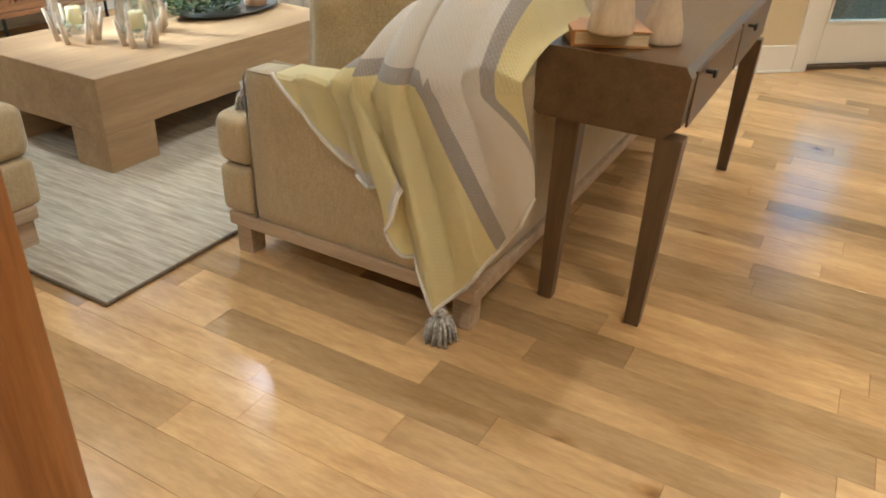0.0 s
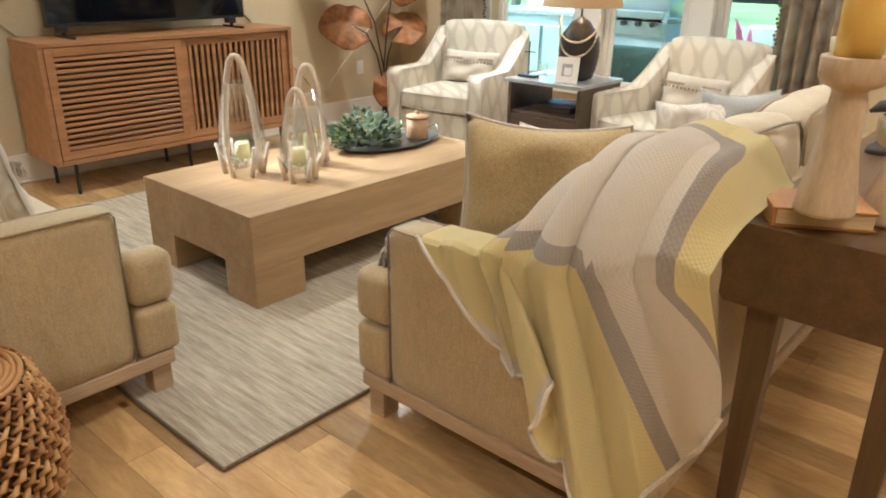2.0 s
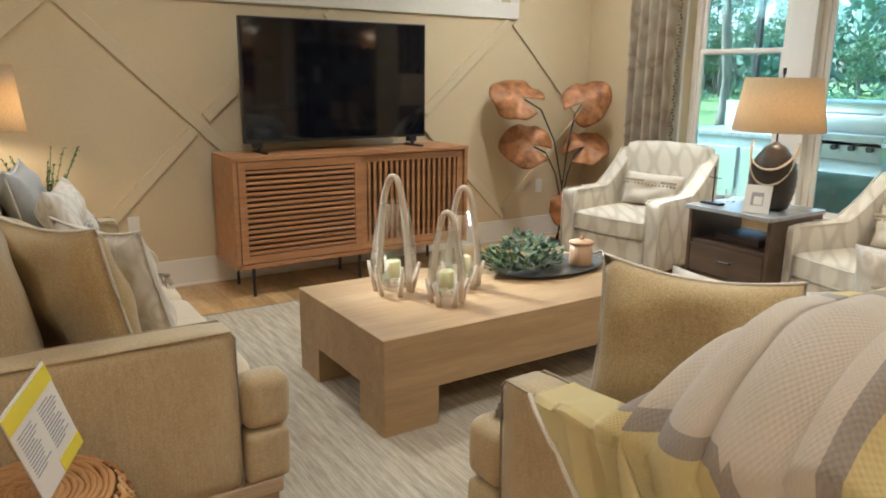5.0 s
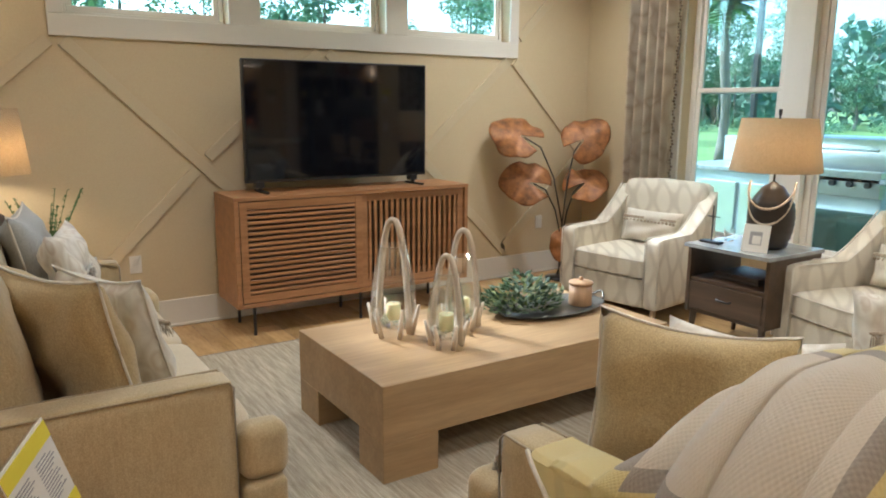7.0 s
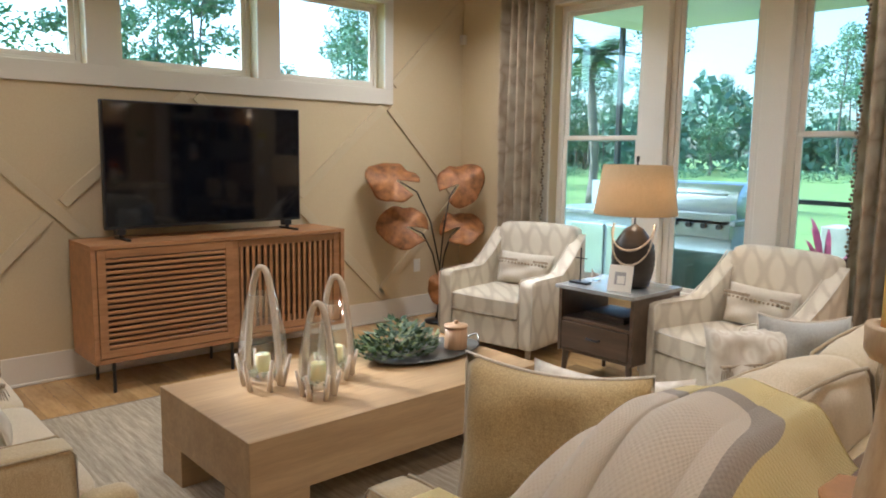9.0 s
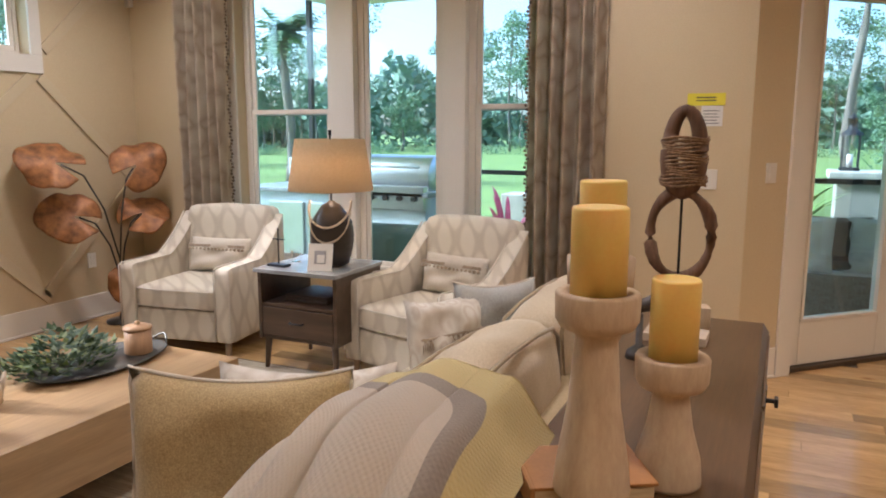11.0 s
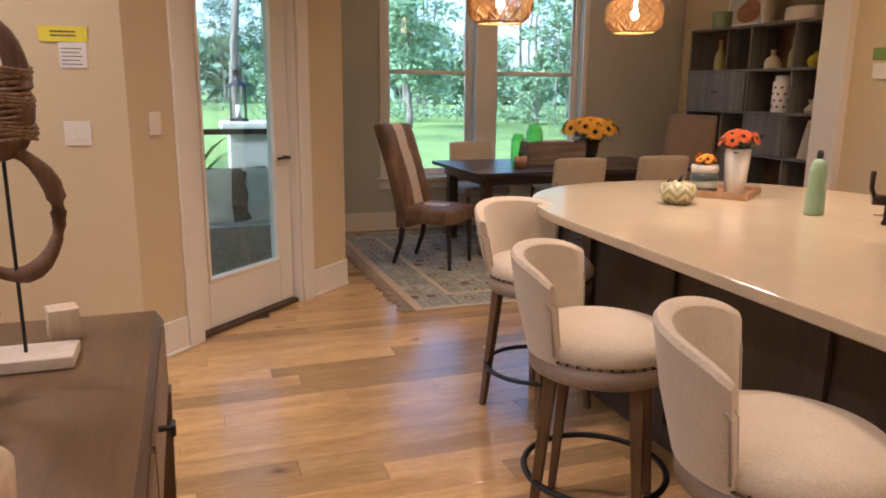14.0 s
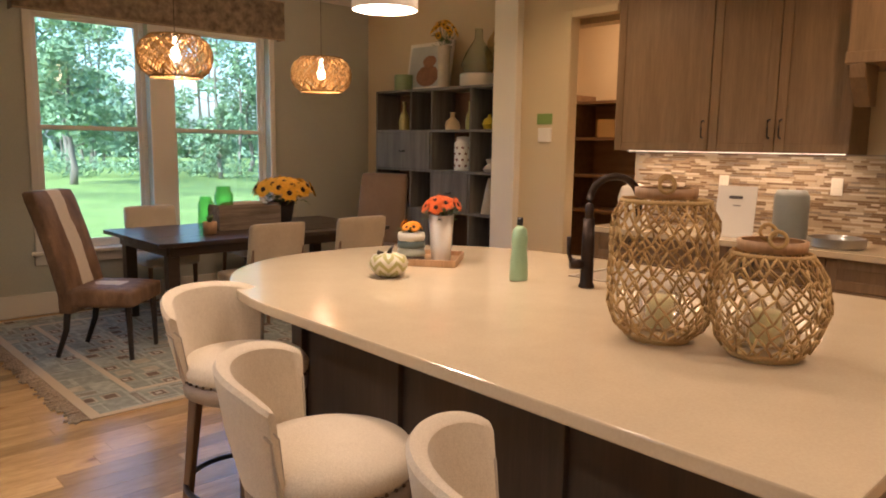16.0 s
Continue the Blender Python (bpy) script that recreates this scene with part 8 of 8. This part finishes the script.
# outdoor kitchen
ok = thing("outdoor_kitchen", "pale tiled outdoor kitchen counter with sink and grill bay", "outdoor kitchen", "", (0, 0, -0.03))
TILE = paint("outdoor_counter", (0.60, 0.66, 0.68), 0.5, 0.1, 3)
bm = bmesh.new()
box(bm, -5.5, -3.3, 9.75, 10.5, 0.0, 0.88, 0.01)
part("base", bm, TILE, ok)
bm = bmesh.new()
box(bm, -5.55, -3.25, 9.70, 10.55, 0.88, 0.93, 0.01)
part("worktop", bm, paint("outdoor_granite", (0.35, 0.36, 0.36), 0.25, 0.3, 20), ok)
bm = bmesh.new()
box(bm, -5.5, -3.3, 10.50, 10.62, 0.93, 1.22, 0.01)
part("backsplash", bm, TILE, ok)
for x in (-5.2, -4.7):
    bm = bmesh.new()
    box(bm, x, x + 0.45, 9.72, 9.748, 0.1, 0.78, 0.008)
    part("door", bm, STEEL, ok)
gr = thing("gas_grill", "stainless steel built-in gas grill, lid closed", "grill", "", (-3.72, 10.0, 0.90))
bm = bmesh.new()
lathe(bm, [(0.0, -0.4), (0.20, -0.4), (0.235, -0.38), (0.235, 0.38), (0.20, 0.4), (0.0, 0.4)], 28, pose(0, 0.12, 0.12, 0, 90, 0))
part("lid", bm, STEEL, gr, smooth=True)
bm = bmesh.new()
box(bm, -0.42, 0.42, -0.30, -0.20, -0.18, 0.06, 0.01)
part("control_panel", bm, STEEL, gr)
for k in range(5):
    bm = bmesh.new()
    rod(bm, (-0.32 + 0.16 * k, -0.30, -0.06), (-0.32 + 0.16 * k, -0.335, -0.06), 0.028)
    part("knob", bm, BLACK, gr)
bm = bmesh.new()
rod(bm, (-0.3, -0.15, 0.24), (0.3, -0.15, 0.24), 0.014)
part("lid_handle", bm, STEEL, gr)
# outdoor seating
OUT = cloth("outdoor_green", (0.10, 0.15, 0.12), (0.16, 0.22, 0.18), 120)
CANE = cloth("wicker_grey", (0.12, 0.11, 0.11), (0.26, 0.24, 0.23), 60, 0.8, 1.0)
oc = thing("patio_chair", "green cushioned patio chair with its back to the window", "patio chair", "", (-2.75, 8.65, -0.03))
part("base", soft_box(-0.45, 0.45, -0.4, 0.4, 0.0, 0.38, 0.03), CANE, oc)
part("backrest", soft_box(-0.5, 0.5, -0.42, -0.25, 0.381, 0.80, 0.07, 0.01), OUT, oc)
part("seat_cushion", soft_box(-0.42, 0.42, -0.24, 0.4, 0.381, 0.52, 0.04, 0.01), OUT, oc)
CUSHG = cloth("outdoor_pillow", (0.66, 0.68, 0.68), (0.82, 0.83, 0.83), 150)
os_ = thing("patio_sofa", "low grey wicker patio sofa with pale cushions", "patio sofa", "", (0.30, 9.85, -0.03), 0)
part("back_panel", soft_box(-0.9, 0.45, -0.42, -0.36, 0.0, 0.46, 0.02), CANE, os_)
part("base", soft_box(-0.9, 0.45, -0.355, 0.35, 0.0, 0.34, 0.02), CANE, os_)
part("seat_cushion", soft_box(-0.88, 0.43, -0.34, 0.34, 0.341, 0.45, 0.04, 0.01), CUSHG, os_)
PIND = cloth("outdoor_pillow_dark", (0.04, 0.04, 0.045), (0.1, 0.1, 0.1), 150)
for k, (px, py, mt, lb, rz) in enumerate([(-0.42, 9.60, CUSHG, "pale grey square outdoor pillow on the patio sofa", 8), (0.05, 9.58, CUSHG, "pale grey square outdoor pillow with dark edge on the patio sofa", -12), (0.30, 9.62, PIND, "charcoal square outdoor pillow on the patio sofa", 4), (0.58, 9.60, CUSHG, "white square outdoor pillow at the sofa end", 2)]):
    one("outdoor_pillow", pillow_mesh(0.46, 0.44, 0.14, k), mt, lb, "pillow", "outdoor pillows", True, (px, py, 0.425), rz)
# lantern on a stand
st = thing("stone_planter", "pale stone planter standing beyond the patio", "planter", "", (0.75, 13.6, -0.16))
bm = bmesh.new()
box(bm, -0.27, 0.27, -0.25, 0.25, 0, 1.10, 0.02)
part("plinth", bm, paint("garden_stone", (0.45, 0.42, 0.36), 0.9, 0.15, 5, 0.5), st)
bm = bmesh.new()
box(bm, -0.36, 0.36, -0.33, 0.33, 1.101, 1.19, 0.02)
part("cap", bm, paint("garden_cap", (0.6, 0.57, 0.5), 0.9, 0.1, 5, 0.5), st)


def lantern(at, h):
    t = thing("garden_lantern", "dark metal garden lantern with a pitched top", "lantern", "pair of garden lanterns", at)
    bm = bmesh.new()
    box(bm, -0.11, 0.11, -0.11, 0.11, 0, 0.04, 0.006)
    part("base", bm, SCR, t)
    for sx in (-1, 1):
        for sy in (-1, 1):
            bm = bmesh.new()
            rod(bm, (sx * 0.09, sy * 0.09, 0.04), (sx * 0.09, sy * 0.09, h * 0.6), 0.008, n=6)
            part("post", bm, SCR, t)
    bm = bmesh.new()
    lathe(bm, [(0.13, h * 0.6), (0.12, h * 0.63), (0.055, h * 0.70), (0.05, h * 0.86), (0.07, h * 0.87), (0.02, h * 0.93), (0.0, h)], 4)
    part("roof", bm, SCR, t)
    bm = bmesh.new()
    lathe(bm, [(0.0, 0.041), (0.035, 0.041), (0.035, 0.2), (0.0, 0.2)], 12)
    part("candle", bm, PAPER, t)


lantern((0.62, 13.6, 1.03), 0.72)
lantern((-3.2, 13.2, 0.63), 0.72)
for nm, px, py in (("stone_planter", -3.2, 13.2),):
    sp = thing(nm, "low pale stone plinth under the garden lantern", "planter", "", (px, py, -0.16))
    bm = bmesh.new()
    box(bm, -0.5, 0.5, -0.25, 0.25, 0, 0.79, 0.02)
    part("plinth", bm, bpy.data.materials["garden_stone"], sp)
# pergola
PERG = wood("pergola_wood", (0.32, 0.27, 0.22), (0.5, 0.44, 0.38), "z", 0.8)
pg = thing("pergola", "weathered timber pergola out on the lawn", "pergola", "", (-4.15, 17.0, -0.16))
for x in (0, 3.0):
    for y in (0, 2.6):
        bm = bmesh.new()
        box(bm, x - 0.11, x + 0.11, y - 0.11, y + 0.11, 0, 2.9, 0.01)
        part("post", bm, PERG, pg)
for y in (0, 2.6):
    bm = bmesh.new()
    box(bm, -0.5, 3.5, y - 0.05, y + 0.05, 2.9, 3.15, 0.01)
    part("beam", bm, PERG, pg)
for k in range(8):
    bm = bmesh.new()
    box(bm, -0.4 + k * 0.5, -0.35 + k * 0.5, -0.6, 3.2, 3.15, 3.33, 0.005)
    part("rafter", bm, PERG, pg)


def leaf_cards(bm, c, rx, rz, n, size, rnd):
    """Small bent leaf clumps scattered through a shell."""
    for _ in range(n):
        a, e, q = rnd.uniform(0, 6.28), rnd.uniform(-1, 1), rnd.uniform(0.35, 1) ** 0.6
        s = math.sqrt(1 - e * e)
        p = Vector((c[0] + rx * q * s * math.cos(a), c[1] + rx * q * s * math.sin(a), c[2] + rz * q * e))
        u = Vector((rnd.uniform(-1, 1), rnd.uniform(-1, 1), rnd.uniform(-0.6, 0.6))).normalized()
        w = u.cross(Vector((rnd.uniform(-1, 1), rnd.uniform(-1, 1), rnd.uniform(-1, 1)))).normalized()
        z = size * rnd.uniform(0.6, 1.5)
        vs = [bm.verts.new(p + u * z * i + w * z * j) for i, j in ((-1, 0), (-0.2, -0.5), (1, -0.1), (0.3, 0.55))]
        bm.faces.new(vs)


def tree(kind, seed, h):
    rnd = random.Random(seed)
    t = thing("pine_tree" if kind == "pine" else ("palm_tree" if kind == "palm" else "broadleaf_tree"),
              {"pine": "tall slender pine with a thin uneven crown", "palm": "cabbage palm with a shaggy round crown", "leafy": "bushy green broadleaf tree at the wood edge"}[kind], "tree", "trees of the wood edge")
    bm = bmesh.new()
    r0 = {"pine": 0.13, "palm": 0.17, "leafy": 0.16}[kind]
    n = 8
    sway = 0.25 if kind == "palm" else 1.0
    pts = [(sway * 0.15 * math.sin(k * 0.9 + seed), 0.12 * math.cos(k * 0.7 + seed), h * k / n) for k in range(n + 1)]
    pts[0] = (0, 0, 0)
    top = h * (0.97 if kind == "pine" else 0.86)
    pts = [(x, y, z * top / h) for x, y, z in pts]
    tube(bm, pts, [r0 * (1 - 0.75 * k / n) if kind != "palm" else r0 * (1 - 0.2 * k / n) for k in range(n + 1)], 7)
    limbs = []
    if kind != "palm":
        for k in range(14 if kind == "pine" else 9):
            z = h * (rnd.uniform(0.45, 0.95) if kind == "pine" else rnd.uniform(0.25, 0.8))
            a, L = rnd.uniform(0, 6.28), h * (0.13 * (1.25 - z / h) + 0.05 if kind == "pine" else 0.20)
            e = Vector((math.cos(a) * L, math.sin(a) * L, z + L * 0.35))
            tube(bm, [(0, 0, z), tuple(e)], [0.035, 0.012], 5)
            limbs.append(e)
    part("trunk", bm, BARK, t)
    bm = bmesh.new()
    if kind == "palm":
        for k in range(90):
            a, e = rnd.uniform(0, 6.28), rnd.uniform(-0.7, 1.0)
            L = rnd.uniform(1.1, 1.6)
            for j in range(9):
                s = (j + 0.5) / 9
                p = Vector((math.cos(a) * L * s, math.sin(a) * L * s, top + e * L * s - 0.5 * s * s))
                side = Vector((-math.sin(a), math.cos(a), 0)) * (0.28 * math.sin(math.pi * min(1, s + 0.15)))
                q = p + Vector((math.cos(a), math.sin(a), -0.3)) * 0.22
                for sg in (-1, 1):
                    bm.faces.new([bm.verts.new(c) for c in (p, p + side * sg, q)])
    else:
        for e in limbs:
            leaf_cards(bm, e, h * (0.075 if kind == "pine" else 0.15), h * (0.055 if kind == "pine" else 0.12), 110 if kind == "pine" else 200, 0.12 if kind == "pine" else 0.11, rnd)
        leaf_cards(bm, (0, 0, h * 0.9), h * 0.07, h * 0.12, 180, 0.12, rnd)
        if kind == "leafy":
            leaf_cards(bm, (0, 0, h * 0.6), h * 0.2, h * 0.3, 900, 0.11, rnd)
    part("crown", bm, FOL, t)
    return t


PROTO = [tree("pine", 1, 11.0), tree("pine", 2, 13.5), tree("leafy", 3, 5.5), tree("leafy", 4, 4.2), tree("palm", 5, 5.6), tree("pine", 6, 9.0)]
rnd = random.Random(11)
spots = []
for k in range(130):
    a = rnd.uniform(-1.15, 0.95)
    d = rnd.uniform(58, 84) if a < 0.12 else rnd.uniform(38, 62)
    spots.append((math.sin(a) * d, 6 + math.cos(a) * d, 0 if rnd.random() < 0.4 else (1 if rnd.random() < 0.4 else (2 if rnd.random() < 0.4 else (3 if rnd.random() < 0.6 else 5)))))
for k in range(22):
    spots.append((-rnd.uniform(30, 44), rnd.uniform(-4, 30), rnd.choice((2, 3, 5, 0))))
spots += [(-14.0, 4.3, 2), (-16.5, 9.3, 3)]
spots += [(-14.8, 23.0, 4), (9.0, 34.0, 2), (16.0, 36.0, 3), (1.4, 24.5, 0), (5.9, 30.0, 0)]
for i, p in enumerate(PROTO):
    mine = [s for s in spots if s[2] == i]
    first = mine[0]
    p.matrix_basis = pose(first[0], first[1], -0.16)
    for s in mine[1:]:
        k = rnd.uniform(0.75, 1.2)
        copy_thing(p, pose(s[0], s[1], -0.16, 0, 0, rnd.uniform(0, 360)) @ Matrix.Scale(k, 4))


def far_woods():
    """The closed wall of foliage behind the separate trees: thousands of leaf clumps with an uneven top, in the
    haze-paled green.
    """
    r_ = np.random.default_rng(17)
    n = 30000
    a = r_.uniform(-1.5, 1.15, n)
    d = r_.uniform(78, 92, n)
    top = 5.2 + 2.0 * np.sin(a * 9) + 1.6 * np.sin(a * 23 + 1) + 1.2 * np.sin(a * 51 + 2) + 0.8 * np.sin(a * 117)
    z = top * r_.uniform(0, 1, n) ** 0.8
    c = np.stack([np.sin(a) * d, 6 + np.cos(a) * d, z], 1)
    u = r_.normal(size=(n, 3))
    w = r_.normal(size=(n, 3))
    u /= np.linalg.norm(u, axis=1)[:, None]
    w /= np.linalg.norm(w, axis=1)[:, None]
    size = r_.uniform(0.35, 0.8, n)[:, None]
    v = np.stack([c - u * size, c - w * size * 0.6, c + u * size, c + w * size * 0.7], 1).reshape(-1, 3)
    me = bpy.data.meshes.new("far_woods")
    me.from_pydata(v.tolist(), [], np.arange(4 * n).reshape(-1, 4).tolist())
    me.materials.append(FOL_HAZED)
    tagged(new("far_woods", me), "distant pine woods beyond the lawn, haze mixed into their green", "woods", kind="stuff")


far_woods()


def shrub(label, at, w, h, n, seed, mt):
    bm = bmesh.new()
    r_ = random.Random(seed)
    for k in range(7):
        leaf_cards(bm, (r_.uniform(-w, w) * 0.6, r_.uniform(-w, w) * 0.4, h * r_.uniform(0.2, 0.6)), w * 0.5, h * 0.4, n // 7, 0.07, r_)
    return one("shrub", bm, mt, label, "shrub", "garden shrubs", False, at)


for k in range(46):
    a = -1.1 + 2.0 * k / 45
    d = (50 if a < 0.1 else 33) + 4 * rnd.random()
    shrub("low tangled green undergrowth at the wood edge", (math.sin(a) * d, 6 + math.cos(a) * d, -0.16), rnd.uniform(1.2, 2.2), rnd.uniform(0.9, 1.9), 500, k, FOL)
FRED = paint("ti_leaf_red", (0.32, 0.035, 0.07), 0.5, 0.3, 8)
FLIME = paint("fern_green", (0.16, 0.30, 0.05), 0.6, 0.3, 8)


def blade_plant(name, label, at, n, L, mt, seed):
    """Arching strap leaves from one root."""
    r_ = random.Random(seed)
    bm = bmesh.new()
    for _ in range(n):
        a, up = r_.uniform(0, 6.28), r_.uniform(0.7, 1.6)
        l_ = L * r_.uniform(0.6, 1.1)
        prev = None
        for j in range(7):
            s = j / 6
            c = Vector((math.cos(a) * l_ * s * 0.7, math.sin(a) * l_ * s * 0.7, up * l_ * s - 0.8 * l_ * s * s * 0.9))
            side = Vector((-math.sin(a), math.cos(a), 0)) * (0.035 * math.sin(math.pi * min(0.98, s * 0.9 + 0.08)) + 0.002)
            cur = (bm.verts.new(c - side), bm.verts.new(c + side))
            if prev:
                bm.faces.new((prev[0], prev[1], cur[1], cur[0]))
            prev = cur
    return one(name, bm, mt, label, "plant", "", False, at)


blade_plant("ti_plant", "red-leaved ti plant just beyond the patio screen", (-2.2, 11.7, -0.16), 40, 1.1, FRED, 1)
blade_plant("ti_plant", "red-leaved ti plant beside the ferns", (-3.2, 11.9, -0.16), 34, 1.0, FRED, 2)
blade_plant("fern", "bright green arching fern beyond the patio screen", (-1.7, 12.0, -0.16), 70, 1.2, FLIME, 3)
blade_plant("fern", "bright green arching fern near the lantern", (-0.2, 13.0, -0.16), 70, 1.3, FLIME, 4)
blade_plant("fern", "bright green arching fern beside the stone planter", (1.6, 13.9, -0.16), 90, 1.7, FLIME, 5)

# mosaic splashback: thin glass and stone strips, the nearest as pieces
m, nt, b = nodes_of("mosaic_strip")
oi = nt.nodes.new("ShaderNodeObjectInfo")
gi = nt.nodes.new("ShaderNodeNewGeometry")
fr_ = mth(nt, "FRACT", mth(nt, "ADD", oi.outputs["Random"], gi.outputs["Random Per Island"]))
r = ramp(nt, fr_, [(0.0, (0.22, 0.145, 0.085)), (0.25, (0.48, 0.385, 0.27)), (0.5, (0.36, 0.26, 0.165)), (0.7, (0.62, 0.53, 0.40)), (0.9, (0.28, 0.225, 0.17))])
r.color_ramp.interpolation = "CONSTANT"
link(nt, r.outputs[0], b.inputs["Base Color"])
b.inputs["Roughness"].default_value = 0.25
MOSAIC = m
splash = fixed("splashback", box(bmesh.new(), KX - 0.006, KX, 3.0, 7.60, 0.9155, 1.499), paint("grout", (0.40, 0.35, 0.29), 0.9), "mosaic splashback")
rn = random.Random(21)
shapes = {}
pieces = []
rest = bmesh.new()
z = 0.918
while z < 1.49:
    y = 7.59 - rn.uniform(0, 0.1)
    while y > 3.2:
        L = rn.choice((0.05, 0.08, 0.12, 0.15))
        if y - L < 3.05:
            break
        if y > 5.6 and len(pieces) < 300 and rn.random() < 0.9:
            if L not in shapes:
                shapes[L] = mesh_of("mosaic_strip", box(bmesh.new(), -0.005, 0.0, -L + 0.002, 0.0, 0, 0.0135), MOSAIC)
            ob = new("tile", shapes[L])
            ob.parent = splash
            ob.location = (KX - 0.0065 - rn.uniform(0, 0.002), y, z)
            pieces.append(ob)
        elif y > 5.0:
            box(rest, KX - 0.0115, KX - 0.0065, y - L + 0.002, y, z, z + 0.0135)
        y -= L
    z += 0.0155
ob = part("tiles_rest", rest, MOSAIC, splash)
ob["kind"] = "stuff"

# floor planks run along x
rn = random.Random(33)
W = 0.127
lengths = (0.45, 0.7, 0.95, 1.2, 1.5)
shapes = {}


def plank_bm(L):
    t = bmesh.new()
    x0, x1, y0, y1 = 0.0003, L - 0.0003, 0.0003, W - 0.0003
    lo = [t.verts.new(v) for v in ((x0, y0, -0.012), (x1, y0, -0.012), (x1, y1, -0.012), (x0, y1, -0.012))]
    md = [t.verts.new(v) for v in ((x0, y0, -0.0006), (x1, y0, -0.0012), (x1, y1, -0.0012), (x0, y1, -0.0012))]
    c = 0.0006
    hi = [t.verts.new(v) for v in ((x0 + c, y0 + c, 0), (x1 - c, y0 + c, 0), (x1 - c, y1 - c, 0), (x0 + c, y1 - c, 0))]
    for a, d in ((lo, md), (md, hi)):
        for j in range(4):
            t.faces.new((a[j], a[(j + 1) % 4], d[(j + 1) % 4], d[j]))
    t.faces.new(hi)
    return t


near, far = [], []
y = 0.52
while y < DINY - 0.05:
    x = TVX - rn.uniform(0, 1.0)
    while x < EASTX:
        L = rn.choice(lengths)
        cx, cy = x + L / 2, y + W / 2
        out_ = (cy > WINY + 0.1 and cx < -0.2) or (cy > 8.2 and cx < 0.1 and cy - 8.2 > cx + 0.1)
        if not out_:
            hot = -2.2 < cx < 2.1 and 2.9 < cy < 9.1 and not (cx < -0.5 and cy > 4.6)
            (near if hot and len(near) < 300 else far).append((x, y, L))
        x += L
    y += W
rest_v, rest_f = [], []
for x, y, L in far:
    k = len(rest_v)
    z = -0.0008 * (len(rest_f) % 2)
    rest_v += [(x + 0.0008, y + 0.0006, z), (x + L - 0.0008, y + 0.0006, z), (x + L - 0.0008, y + W - 0.0006, z), (x + 0.0008, y + W - 0.0006, z)]
    rest_f.append((k, k + 1, k + 2, k + 3))
me = bpy.data.meshes.new("planks_rest")
me.from_pydata(rest_v, [], rest_f)
me.materials.append(OAK)
ob = new("planks_rest", me)
ob.parent = SUB
ob["kind"] = "stuff"
for x, y, L in near:
    if L not in shapes:
        shapes[L] = mesh_of("plank", plank_bm(L), OAK)
    ob = new("plank", shapes[L])
    ob.parent = SUB
    ob.location = (x, y, 0)
